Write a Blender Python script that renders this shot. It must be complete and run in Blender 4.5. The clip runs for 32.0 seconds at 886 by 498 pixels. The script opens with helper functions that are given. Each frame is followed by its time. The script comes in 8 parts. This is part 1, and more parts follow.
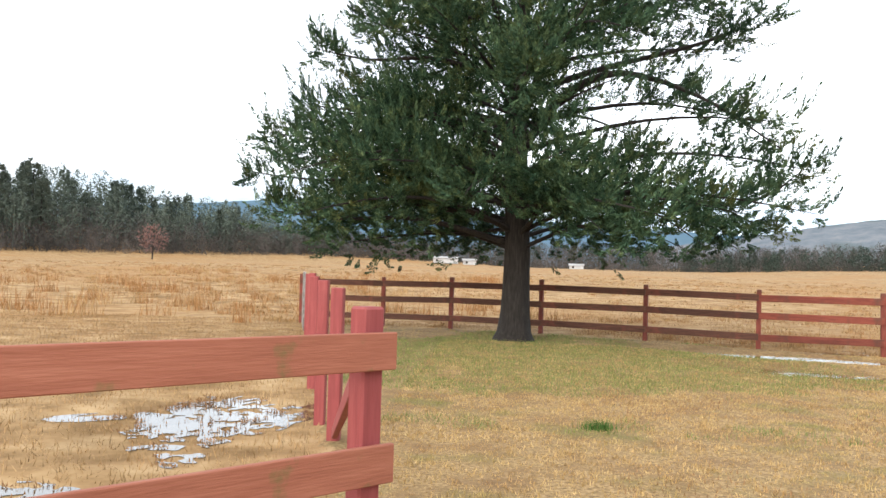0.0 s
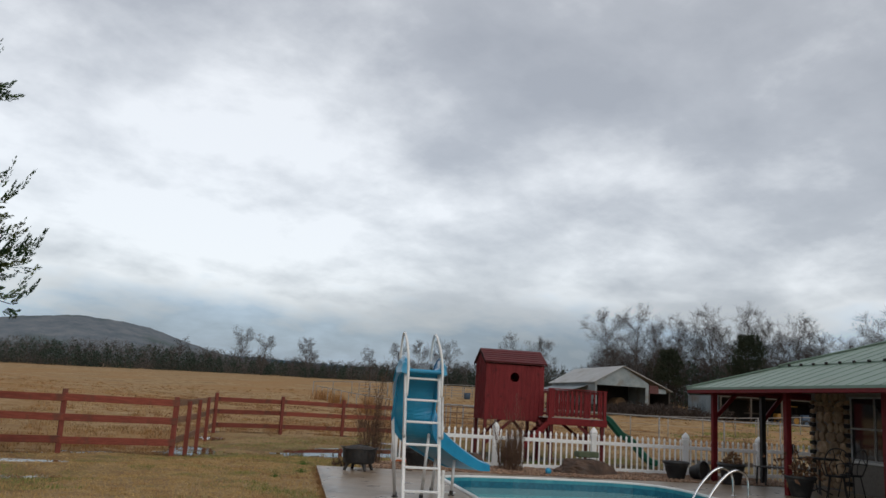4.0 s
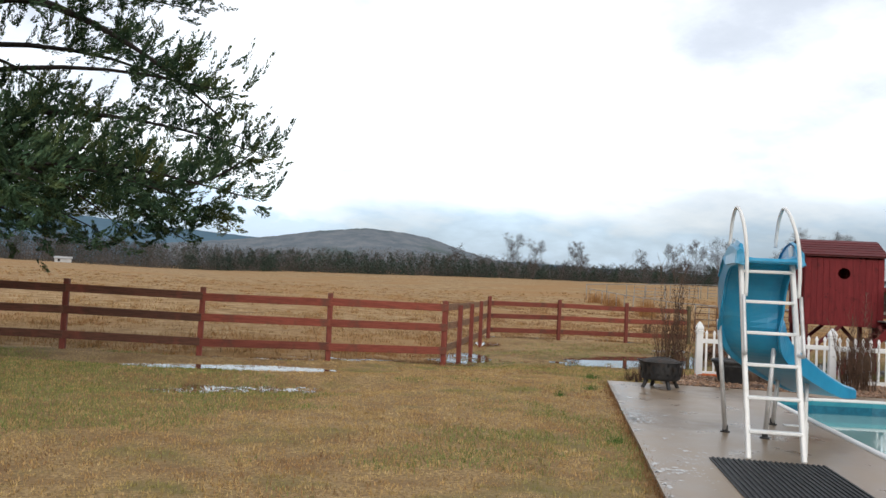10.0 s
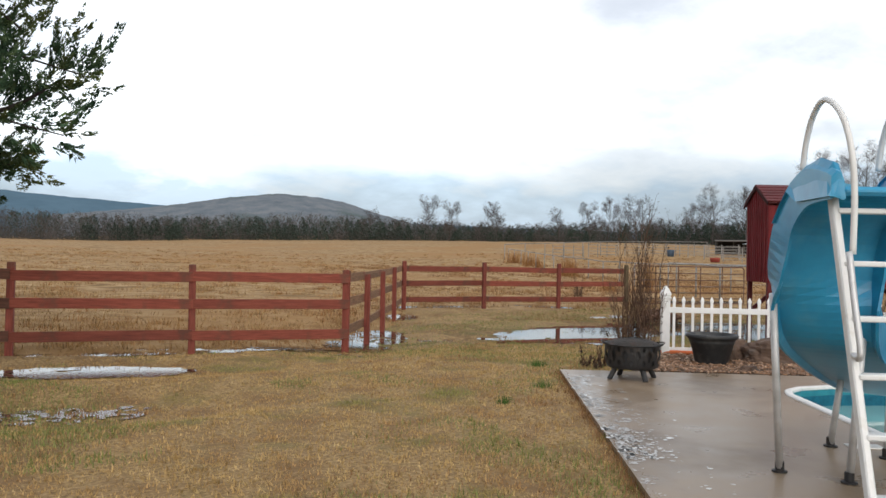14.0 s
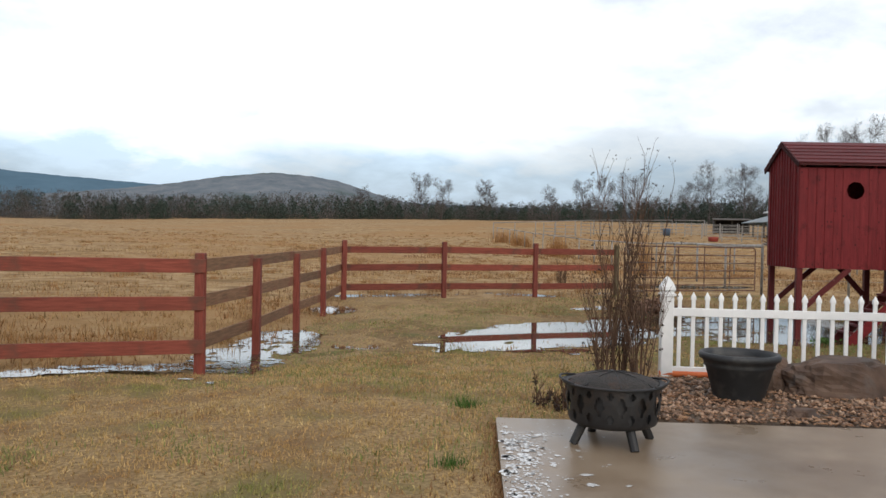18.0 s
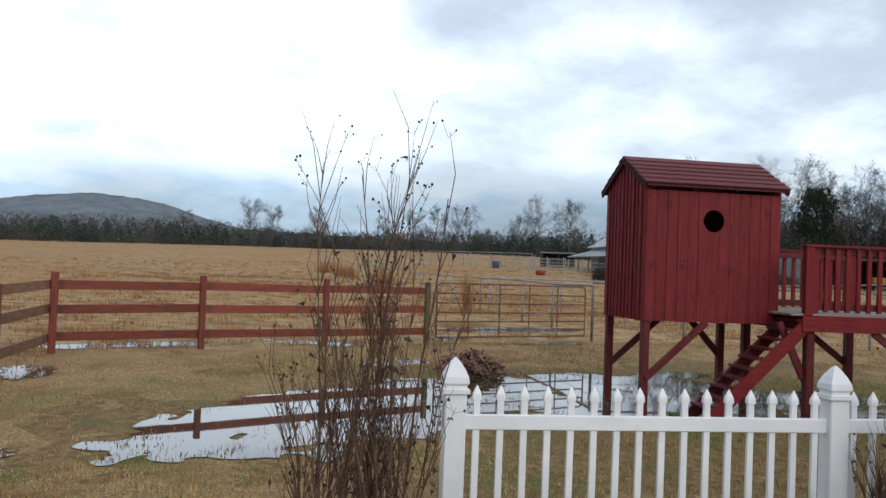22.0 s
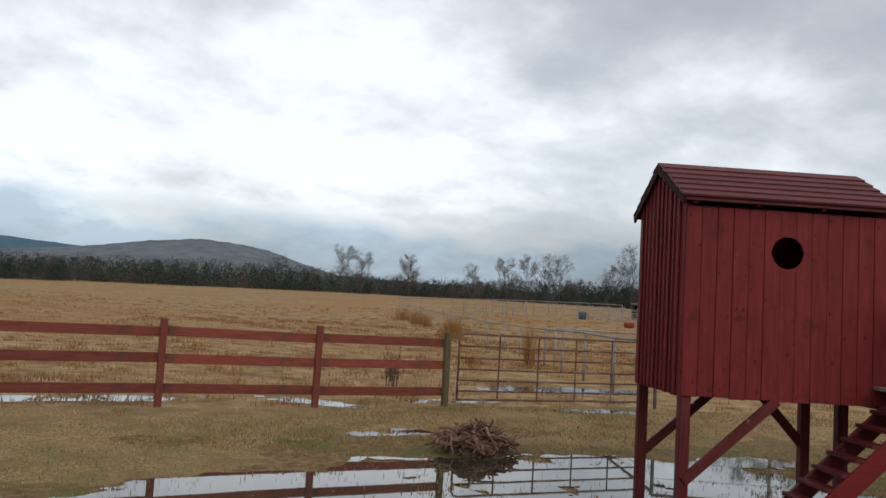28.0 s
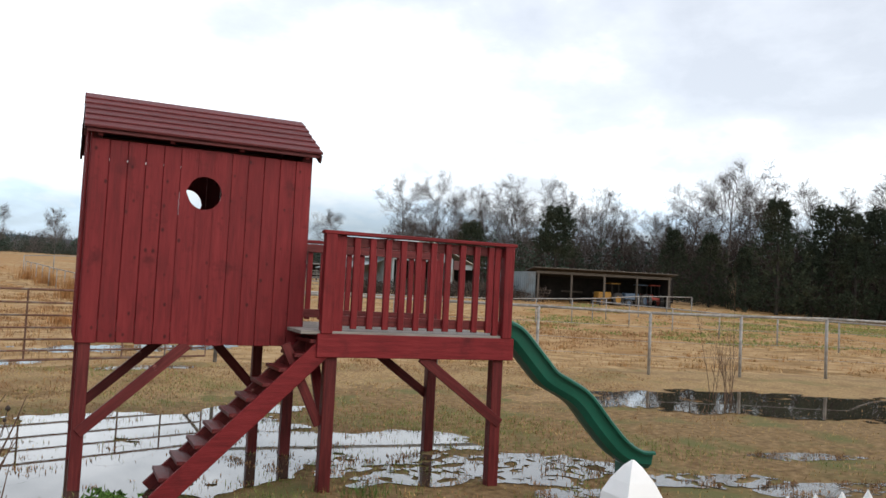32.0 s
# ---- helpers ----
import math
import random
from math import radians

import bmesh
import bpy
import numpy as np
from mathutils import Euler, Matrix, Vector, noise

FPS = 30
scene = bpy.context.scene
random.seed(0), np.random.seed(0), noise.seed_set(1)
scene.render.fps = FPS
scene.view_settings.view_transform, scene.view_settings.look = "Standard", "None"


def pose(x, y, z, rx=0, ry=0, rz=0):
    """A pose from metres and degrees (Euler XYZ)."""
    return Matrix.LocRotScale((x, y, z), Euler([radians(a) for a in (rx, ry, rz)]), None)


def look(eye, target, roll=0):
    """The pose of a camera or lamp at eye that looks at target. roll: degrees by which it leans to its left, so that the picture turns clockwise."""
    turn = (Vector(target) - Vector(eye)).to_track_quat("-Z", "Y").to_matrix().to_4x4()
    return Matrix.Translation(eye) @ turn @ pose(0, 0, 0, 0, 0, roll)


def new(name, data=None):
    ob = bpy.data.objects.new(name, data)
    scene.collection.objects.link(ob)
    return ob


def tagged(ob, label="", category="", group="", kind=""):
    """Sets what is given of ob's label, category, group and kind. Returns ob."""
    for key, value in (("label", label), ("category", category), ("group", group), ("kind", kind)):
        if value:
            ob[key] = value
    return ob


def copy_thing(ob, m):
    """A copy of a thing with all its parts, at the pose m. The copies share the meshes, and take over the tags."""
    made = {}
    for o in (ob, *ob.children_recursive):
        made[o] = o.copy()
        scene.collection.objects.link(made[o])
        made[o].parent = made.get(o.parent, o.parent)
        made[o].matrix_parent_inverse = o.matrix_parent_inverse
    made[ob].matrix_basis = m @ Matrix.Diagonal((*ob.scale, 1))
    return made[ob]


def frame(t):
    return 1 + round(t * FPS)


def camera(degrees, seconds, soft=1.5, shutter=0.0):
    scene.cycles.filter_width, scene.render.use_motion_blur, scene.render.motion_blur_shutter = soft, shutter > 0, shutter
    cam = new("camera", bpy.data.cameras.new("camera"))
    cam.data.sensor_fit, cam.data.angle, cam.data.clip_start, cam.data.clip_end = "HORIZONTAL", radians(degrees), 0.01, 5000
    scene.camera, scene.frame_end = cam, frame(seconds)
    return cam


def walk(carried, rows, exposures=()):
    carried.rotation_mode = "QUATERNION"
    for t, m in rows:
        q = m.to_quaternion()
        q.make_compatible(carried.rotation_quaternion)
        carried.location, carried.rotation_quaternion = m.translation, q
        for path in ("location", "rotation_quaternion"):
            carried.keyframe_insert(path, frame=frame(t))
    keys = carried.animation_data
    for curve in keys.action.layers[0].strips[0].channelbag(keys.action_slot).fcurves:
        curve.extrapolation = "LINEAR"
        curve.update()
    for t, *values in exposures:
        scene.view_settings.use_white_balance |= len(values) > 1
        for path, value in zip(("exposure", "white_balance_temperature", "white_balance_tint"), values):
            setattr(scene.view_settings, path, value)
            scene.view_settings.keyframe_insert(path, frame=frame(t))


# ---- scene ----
cam = camera(57.5, 32.0)
PATH = [
    (0, (0.172, -0.308, 1.393), (0.029, 1.686, 1.456), 1.6),
    (0.3, (0.188, -0.279, 1.39), (0.176, 1.716, 1.466), 1.75),
    (0.5, (0.208, -0.244, 1.387), (0.356, 1.748, 1.48), 1.9),
    (1, (0.203, -0.213, 1.39), (0.698, 1.72, 1.521), 2.5),
    (1.5, (0.217, -0.212, 1.402), (1.087, 1.581, 1.576), 3.7),
    (2, (0.269, -0.199, 1.419), (1.328, 1.483, 1.638), 4.7),
    (2.5, (0.301, -0.166, 1.436), (1.518, 1.4, 1.692), 4.8),
    (3, (0.314, -0.177, 1.439), (1.678, 1.253, 1.749), 4.6),
    (3.5, (0.313, -0.18, 1.426), (1.766, 1.15, 1.774), 3.9),
    (5.5, (0.2, -0.308, 1.439), (1.672, 0.982, 1.852), 2.9),
    (6, (0.176, -0.279, 1.428), (1.582, 1.082, 1.842), 3.0),
    (6.5, (0.412, -0.152, 1.384), (1.678, 1.356, 1.733), 3.5),
    (7, (0.587, 0.056, 1.35), (1.857, 1.577, 1.618), 3.4),
    (7.5, (0.764, 0.437, 1.378), (2.102, 1.907, 1.598), 3.5),
    (8, (1.136, 0.729, 1.34), (2.488, 2.191, 1.524), 2.8),
    (8.5, (1.345, 1.134, 1.368), (2.583, 2.699, 1.513), 3.6),
    (9, (1.518, 1.441, 1.389), (2.736, 3.023, 1.507), 3.7),
    (9.5, (1.741, 1.747, 1.406), (2.703, 3.496, 1.533), 3.1),
    (10, (2.066, 2.269, 1.397), (3.063, 3.999, 1.502), 2.9),
    (10.5, (2.374, 2.654, 1.38), (3.47, 4.324, 1.48), 1.9),
    (11, (2.568, 3.103, 1.353), (3.569, 4.833, 1.423), 1.3),
    (11.5, (2.747, 3.539, 1.355), (3.809, 5.233, 1.409), 0.7),
    (12, (2.977, 3.878, 1.365), (4.048, 5.567, 1.395), 0.4),
    (12.5, (3.12, 4.322, 1.381), (4.188, 6.013, 1.38), 0.3),
    (13, (3.376, 4.633, 1.392), (4.436, 6.329, 1.393), 0.1),
    (13.5, (3.707, 4.912, 1.438), (4.734, 6.628, 1.445), 1.2),
    (14, (4.087, 5.233, 1.438), (5.263, 6.851, 1.459), 1.2),
    (14.5, (4.539, 5.542, 1.395), (5.663, 7.196, 1.425), 1.2),
    (15, (4.881, 5.915, 1.366), (5.889, 7.642, 1.375), 0.8),
    (15.5, (5.28, 6.296, 1.402), (6.352, 7.984, 1.405), 1.7),
    (17.5, (6.738, 7.694, 1.417), (7.789, 9.394, 1.363), 1.4),
    (18, (7.301, 7.884, 1.439), (8.487, 9.495, 1.409), 1.2),
    (18.5, (7.688, 7.967, 1.527), (8.719, 9.679, 1.466), 2.9),
    (19, (8.139, 8.376, 1.507), (9.121, 10.116, 1.433), 2.3),
    (19.5, (8.532, 8.628, 1.566), (9.488, 10.383, 1.497), 3.1),
    (20, (8.925, 9.08, 1.532), (9.923, 10.812, 1.476), 2.8),
    (20.5, (9.395, 9.203, 1.455), (10.493, 10.875, 1.434), 3.0),
    (21, (9.801, 9.715, 1.53), (11.006, 11.31, 1.486), 3.1),
    (21.5, (10.202, 10.054, 1.619), (11.66, 11.423, 1.631), 3.0),
    (22, (10.677, 10.227, 1.575), (12.16, 11.568, 1.629), 2.2),
    (22.5, (11.125, 10.502, 1.595), (12.721, 11.706, 1.63), 2.8),
    (23, (11.537, 10.625, 1.539), (13.206, 11.727, 1.586), 2.6),
    (23.5, (11.946, 10.795, 1.612), (13.621, 11.886, 1.658), 2.5),
    (24, (12.372, 10.949, 1.588), (14.105, 11.943, 1.678), 2.5),
    (24.5, (12.794, 10.958, 1.627), (14.494, 12.004, 1.753), 2.7),
    (25, (13.119, 11.119, 1.578), (14.803, 12.189, 1.717), 3.6),
    (25.5, (13.333, 11.248, 1.645), (14.999, 12.344, 1.793), 3.3),
    (26, (13.592, 11.222, 1.61), (15.037, 12.593, 1.786), 3.7),
    (26.5, (13.664, 11.302, 1.606), (14.922, 12.848, 1.775), 3.4),
    (28.5, (13.745, 11.096, 1.614), (15.113, 12.547, 1.772), 3.5),
    (29, (13.912, 10.882, 1.598), (15.536, 12.04, 1.741), 3.9),
    (29.5, (14.195, 10.808, 1.614), (15.958, 11.744, 1.738), 4.5),
    (30, (14.393, 10.61, 1.6), (16.195, 11.469, 1.721), 4.8),
    (30.5, (14.608, 10.305, 1.625), (16.416, 11.153, 1.746), 4.4),
    (31, (14.916, 10.12, 1.582), (16.758, 10.893, 1.696), 4.0),
    (31.5, (15.151, 9.897, 1.576), (16.984, 10.686, 1.701), 2.9),
    (32, (15.357, 9.658, 1.589), (17.146, 10.544, 1.698), 2.9),
]
EXPOSURES = [(0, 0.85, 6500, 10), (1, 0.75, 6500, 10), (2, -0.3, 6350, 10), (3, -0.8, 6400, 10), (6, -0.9, 6550, 10), (7, -0.62, 6550, 10), (8, -0.56, 6450, 10), (9, -0.33, 6450, 10), (12, -0.05, 6550, 10), (14, -0.14, 6550, 10), (15, -0.18, 6550, 10), (19, -0.22, 6400, 10), (20, -0.28, 6300, 10), (22, -0.36, 6000, 8), (24, -0.3, 6300, 10), (26, -0.56, 6450, 10), (28, -0.68, 6500, 10), (29, -0.63, 6500, 10), (30, -0.18, 6500, 10), (32, 0.07, 6500, 10)]
walk(cam, [(t, look(eye, target, roll)) for t, eye, target, roll in PATH], EXPOSURES)

# ---- world and light ----
def node(nt, kind, x=0, **inputs):
    n = nt.nodes.new(kind)
    n.location = (x, 0)
    for key, value in inputs.items():
        n.inputs[key.replace("_", " ")].default_value = value
    return n


def ramp(nt, stops, fac=None):
    n = nt.nodes.new("ShaderNodeValToRGB")
    while len(n.color_ramp.elements) < len(stops):
        n.color_ramp.elements.new(0.5)
    for e, (p, c) in zip(n.color_ramp.elements, stops):
        e.position, e.color = p, (*c, 1)
    if fac is not None:
        nt.links.new(fac, n.inputs["Fac"])
    return n


def maths(nt, op, a, b=None, clamp=False):
    n = nt.nodes.new("ShaderNodeMath")
    n.operation, n.use_clamp = op, clamp
    for i, v in enumerate((a, b)):
        if v is None:
            continue
        if isinstance(v, (int, float)):
            n.inputs[i].default_value = v
        else:
            nt.links.new(v, n.inputs[i])
    return n.outputs[0]


def mixed(nt, fac, a, b):
    n = nt.nodes.new("ShaderNodeMix")
    n.data_type = "RGBA"
    for key, v in ((0, fac), (6, a), (7, b)):
        if isinstance(v, (int, float)):
            n.inputs[key].default_value = v
        elif isinstance(v, tuple):
            n.inputs[key].default_value = (*v, 1)
        else:
            nt.links.new(v, n.inputs[key])
    return n.outputs[2]


SUN_UP, SUN_ROUND = radians(32), radians(205)
world = bpy.data.worlds.new("overcast_sky")
scene.world = world
world.use_nodes = True
wn = world.node_tree
wn.nodes.clear()
sky = wn.nodes.new("ShaderNodeTexSky")
sky.sky_type, sky.sun_disc = "NISHITA", False
sky.sun_elevation, sky.sun_rotation, sky.dust_density = SUN_UP, SUN_ROUND, 3.0
way = wn.nodes.new("ShaderNodeTexCoord").outputs["Generated"]
split = wn.nodes.new("ShaderNodeSeparateXYZ")
wn.links.new(way, split.inputs[0])
up = maths(wn, "MAXIMUM", split.outputs[2], 0.0)
# the cloud sheet lies flat overhead: directions are spread out over a plane
flat = maths(wn, "ADD", up, 0.28)
plane = wn.nodes.new("ShaderNodeCombineXYZ")
wn.links.new(maths(wn, "DIVIDE", split.outputs[0], flat), plane.inputs[0])
wn.links.new(maths(wn, "DIVIDE", split.outputs[1], flat), plane.inputs[1])
big = node(wn, "ShaderNodeTexNoise", Scale=0.95, Detail=7.0, Roughness=0.52, Distortion=0.1)
wn.links.new(plane.outputs[0], big.inputs["Vector"])
fine = node(wn, "ShaderNodeTexNoise", Scale=2.9, Detail=7.0, Roughness=0.58, Distortion=0.1)
wn.links.new(plane.outputs[0], fine.inputs["Vector"])
# the sheet is thinner low in the north-north-east and thickens overhead
lobe = wn.nodes.new("ShaderNodeVectorMath")
lobe.operation = "DOT_PRODUCT"
wn.links.new(way, lobe.inputs[0])
lobe.inputs[1].default_value = (math.sin(radians(22)) * math.cos(radians(9)), math.cos(radians(22)) * math.cos(radians(9)), math.sin(radians(9)))
thin = maths(wn, "POWER", maths(wn, "MAXIMUM", lobe.outputs["Value"], 0.0), 9.0)
cover = maths(wn, "ADD", maths(wn, "MULTIPLY", big.outputs["Fac"], 0.62), maths(wn, "MULTIPLY", fine.outputs["Fac"], 0.38))
cover = maths(wn, "ADD", cover, maths(wn, "SUBTRACT", maths(wn, "MULTIPLY", up, 0.10), maths(wn, "MULTIPLY", thin, 0.10)))
cloud = ramp(wn, [(0.38, (1.56, 1.56, 1.55)), (0.46, (1.13, 1.135, 1.14)), (0.525, (0.83, 0.838, 0.86)), (0.61, (0.68, 0.69, 0.715))], cover)
# a dimmer, bluer bank of cloud just over the hills
low = ramp(wn, [(0.0, (0.36, 0.45, 0.57)), (0.078, (0.42, 0.52, 0.64)), (0.125, (0.95, 0.97, 0.99)), (1.0, (1.0, 1.0, 1.0))], maths(wn, "ADD", up, maths(wn, "MULTIPLY", maths(wn, "SUBTRACT", fine.outputs["Fac"], 0.5), 0.16)))
tint = wn.nodes.new("ShaderNodeMix")
tint.data_type, tint.blend_type = "RGBA", "MULTIPLY"
tint.inputs[0].default_value = 1.0
wn.links.new(cloud.outputs[0], tint.inputs[6])
wn.links.new(low.outputs[0], tint.inputs[7])
back1 = node(wn, "ShaderNodeBackground", Strength=0.06)
wn.links.new(sky.outputs[0], back1.inputs["Color"])
back2 = node(wn, "ShaderNodeBackground", Strength=0.95)
wn.links.new(tint.outputs[2], back2.inputs["Color"])
both = wn.nodes.new("ShaderNodeAddShader")
wn.links.new(back1.outputs[0], both.inputs[0])
wn.links.new(back2.outputs[0], both.inputs[1])
wn.links.new(both.outputs[0], wn.nodes.new("ShaderNodeOutputWorld").inputs["Surface"])

sun = new("sun", bpy.data.lights.new("sun", "SUN"))
sun.data.energy, sun.data.angle, sun.data.color = 0.95, radians(60), (1.0, 0.96, 0.9)
sun.matrix_world = look((math.sin(SUN_ROUND) * 50, math.cos(SUN_ROUND) * 50, 50 * math.tan(SUN_UP)), (0, 0, 0))


# ---- materials ----
def material(name, colours, scale=6.0, stretch=(1, 1, 1), rough=0.8, bump=0.2, bump_scale=None, metal=0.0, each=0.0, coords="Object", stain=None, stain_scale=1.2, spec=0.5, island=False, rough_var=0.0, stain_edge=(0.52, 0.68), knots=None, blotch=None):
    """A surface of grain (colours, dark to light), a second, larger scale of stains, and fine relief. each: how far single pieces differ."""
    m = bpy.data.materials.new(name)
    m.use_nodes = True
    nt = m.node_tree
    shader = nt.nodes["Principled BSDF"]
    tc = nt.nodes.new("ShaderNodeTexCoord").outputs[coords] if coords != "World" else nt.nodes.new("ShaderNodeNewGeometry").outputs["Position"]
    info = nt.nodes.new("ShaderNodeObjectInfo")
    mp = nt.nodes.new("ShaderNodeMapping")
    mp.inputs["Scale"].default_value = stretch
    nt.links.new(tc, mp.inputs["Vector"])
    if coords == "Object":
        shift = nt.nodes.new("ShaderNodeCombineXYZ")
        for k in range(3):
            nt.links.new(maths(nt, "MULTIPLY", info.outputs["Random"], 37.0 + 11 * k), shift.inputs[k])
        nt.links.new(shift.outputs[0], mp.inputs["Location"])
    grain = node(nt, "ShaderNodeTexNoise", Scale=scale, Detail=6.0, Roughness=0.62)
    nt.links.new(mp.outputs[0], grain.inputs["Vector"])
    n = len(colours)
    colour = ramp(nt, [(0.3 + 0.4 * i / max(1, n - 1), c) for i, c in enumerate(colours)], grain.outputs["Fac"]).outputs[0]
    if stain:
        blot = node(nt, "ShaderNodeTexNoise", Scale=stain_scale, Detail=5.0, Roughness=0.6)
        nt.links.new(mp.outputs[0] if coords == "Object" and max(stretch) == min(stretch) else tc, blot.inputs["Vector"])
        fac = ramp(nt, [(stain_edge[0], (0, 0, 0)), (stain_edge[1], (1, 1, 1))], blot.outputs["Fac"]).outputs[0]
        colour = mixed(nt, fac, colour, stain)
    if blotch:
        tone, blotch_scale, blotch_edge = blotch
        patch = node(nt, "ShaderNodeTexNoise", Scale=blotch_scale, Detail=6.0, Roughness=0.65)
        nt.links.new(tc, patch.inputs["Vector"])
        fac = ramp(nt, [(blotch_edge[0], (0, 0, 0)), (blotch_edge[1], (1, 1, 1))], patch.outputs["Fac"]).outputs[0]
        colour = mixed(nt, fac, colour, tone)
    if knots:
        spots = nt.nodes.new("ShaderNodeMapping")
        spots.inputs["Scale"].default_value = (10, 10, 7)
        nt.links.new(tc, spots.inputs["Vector"])
        nt.links.new(shift.outputs[0], spots.inputs["Location"])
        dots = node(nt, "ShaderNodeTexVoronoi", Scale=1.0)
        nt.links.new(spots.outputs[0], dots.inputs["Vector"])
        colour = mixed(nt, ramp(nt, [(0.07, (0.85, 0.85, 0.85)), (0.17, (0, 0, 0))], dots.outputs["Distance"]).outputs[0], colour, knots)
    if each or island:
        src = nt.nodes.new("ShaderNodeNewGeometry").outputs["Random Per Island"] if island else info.outputs["Random"]
        hsv = nt.nodes.new("ShaderNodeHueSaturation")
        nt.links.new(colour, hsv.inputs["Color"])
        nt.links.new(maths(nt, "ADD", maths(nt, "MULTIPLY", src, each), 1.0 - each / 2), hsv.inputs["Value"])
        colour = hsv.outputs[0]
    nt.links.new(colour, shader.inputs["Base Color"])
    shader.inputs["Roughness"].default_value = rough
    if rough_var:
        nt.links.new(maths(nt, "ADD", maths(nt, "MULTIPLY", grain.outputs["Fac"], rough_var), rough - rough_var / 2), shader.inputs["Roughness"])
    shader.inputs["Metallic"].default_value = metal
    shader.inputs["Specular IOR Level"].default_value = spec
    if bump:
        fine = node(nt, "ShaderNodeTexNoise", Scale=bump_scale or scale * 4, Detail=4.0)
        nt.links.new(mp.outputs[0], fine.inputs["Vector"])
        bp = node(nt, "ShaderNodeBump", Strength=bump, Distance=0.01)
        nt.links.new(fine.outputs["Fac"], bp.inputs["Height"])
        nt.links.new(bp.outputs[0], shader.inputs["Normal"])
    return m


LONG = (1.2, 14, 14)
M = {}
M["fence"] = material("red_fence_paint", [(0.125, 0.026, 0.015), (0.2, 0.043, 0.025), (0.26, 0.066, 0.04)], 3.0, LONG, 0.75, 0.4, each=0.5, stain=(0.115, 0.042, 0.026), stain_scale=2.2, stain_edge=(0.54, 0.66))
M["fence_post"] = material("red_post_paint", [(0.12, 0.025, 0.016), (0.19, 0.04, 0.026), (0.245, 0.06, 0.04)], 3.0, LONG, 0.75, 0.4, each=0.35, stain=(0.11, 0.06, 0.04), stain_scale=2.0, stain_edge=(0.58, 0.72))
M["fence_old"] = material("weathered_brown_board", [(0.13, 0.07, 0.036), (0.22, 0.12, 0.062), (0.30, 0.165, 0.09)], 3.0, LONG, 0.85, 0.5, each=0.4, stain=(0.22, 0.07, 0.04), stain_scale=1.5)
M["fence_dark"] = material("dark_stained_board", [(0.06, 0.025, 0.016), (0.105, 0.042, 0.026), (0.15, 0.06, 0.038)], 3.0, LONG, 0.8, 0.4, each=0.4, stain=(0.2, 0.055, 0.035), stain_scale=1.5)
M["fence_near"] = material("faded_red_board", [(0.275, 0.09, 0.05), (0.33, 0.113, 0.065), (0.375, 0.138, 0.083)], 2.0, LONG, 0.7, 0.35, each=0.1, stain=(0.15, 0.115, 0.038), stain_scale=3.6, stain_edge=(0.6, 0.70))
M["post_near"] = material("pinkish_red_post", [(0.24, 0.043, 0.042), (0.295, 0.058, 0.056), (0.345, 0.082, 0.076)], 2.0, LONG, 0.7, 0.3, each=0.2, stain=(0.26, 0.05, 0.05), stain_scale=3.0)
M["post_green"] = material("mossy_post", [(0.06, 0.05, 0.03), (0.11, 0.09, 0.045), (0.16, 0.12, 0.06)], 4.0, LONG, 0.9, 0.5, each=0.3)
M["barn_red"] = material("playhouse_red_paint", [(0.115, 0.011, 0.013), (0.165, 0.015, 0.018), (0.205, 0.024, 0.026)], 3.0, LONG, 0.6, 0.35, each=0.16, stain=(0.085, 0.01, 0.012), stain_scale=3.5, stain_edge=(0.55, 0.75), rough_var=0.2, spec=0.2)
M["barn_red_wall"] = material("playhouse_wall_paint", [(0.115, 0.013, 0.015), (0.16, 0.017, 0.02), (0.2, 0.025, 0.027)], 2.5, (9, 9, 1.0), 0.6, 0.35, each=0.14, stain=(0.085, 0.01, 0.012), stain_scale=5.0, stain_edge=(0.56, 0.74), rough_var=0.2, spec=0.2, knots=(0.035, 0.006, 0.007))
M["barn_red_dark"] = material("dark_red_timber", [(0.06, 0.008, 0.009), (0.10, 0.014, 0.015), (0.145, 0.026, 0.024)], 3.0, LONG, 0.5, 0.35, each=0.25, stain=(0.30, 0.13, 0.11), stain_scale=7.0, stain_edge=(0.68, 0.74), rough_var=0.3, spec=0.25)
M["barge"] = material("blackened_barge_board", [(0.02, 0.007, 0.007), (0.04, 0.011, 0.011), (0.07, 0.017, 0.016)], 3.0, LONG, 0.8, 0.3, each=0.25, spec=0.15)
M["roof_red"] = material("red_lapped_roof", [(0.07, 0.013, 0.015), (0.105, 0.019, 0.021), (0.145, 0.03, 0.031)], 4.0, LONG, 0.55, 0.3, each=0.3, rough_var=0.25, spec=0.3)
M["deck_grey"] = material("weathered_grey_decking", [(0.16, 0.14, 0.12), (0.24, 0.22, 0.2), (0.31, 0.29, 0.26)], 3.0, LONG, 0.8, 0.4, each=0.3)
M["white_vinyl"] = material("white_vinyl", [(0.74, 0.76, 0.76), (0.82, 0.83, 0.83), (0.85, 0.86, 0.86)], 3.0, (1, 1, 1), 0.35, 0.03, each=0.05, stain=(0.62, 0.64, 0.60), stain_scale=4.0, stain_edge=(0.6, 0.85))
M["white_metal"] = material("white_enamel_tube", [(0.72, 0.73, 0.72), (0.82, 0.83, 0.82)], 5.0, (1, 1, 1), 0.3, 0.03, stain=(0.6, 0.58, 0.52), stain_scale=6.0, stain_edge=(0.62, 0.8))
M["alu"] = material("dull_pale_aluminium", [(0.55, 0.555, 0.56), (0.66, 0.665, 0.67)], 20.0, (1, 1, 1), 0.45, 0.03, metal=0.35, stain=(0.42, 0.42, 0.41), stain_scale=5.0)
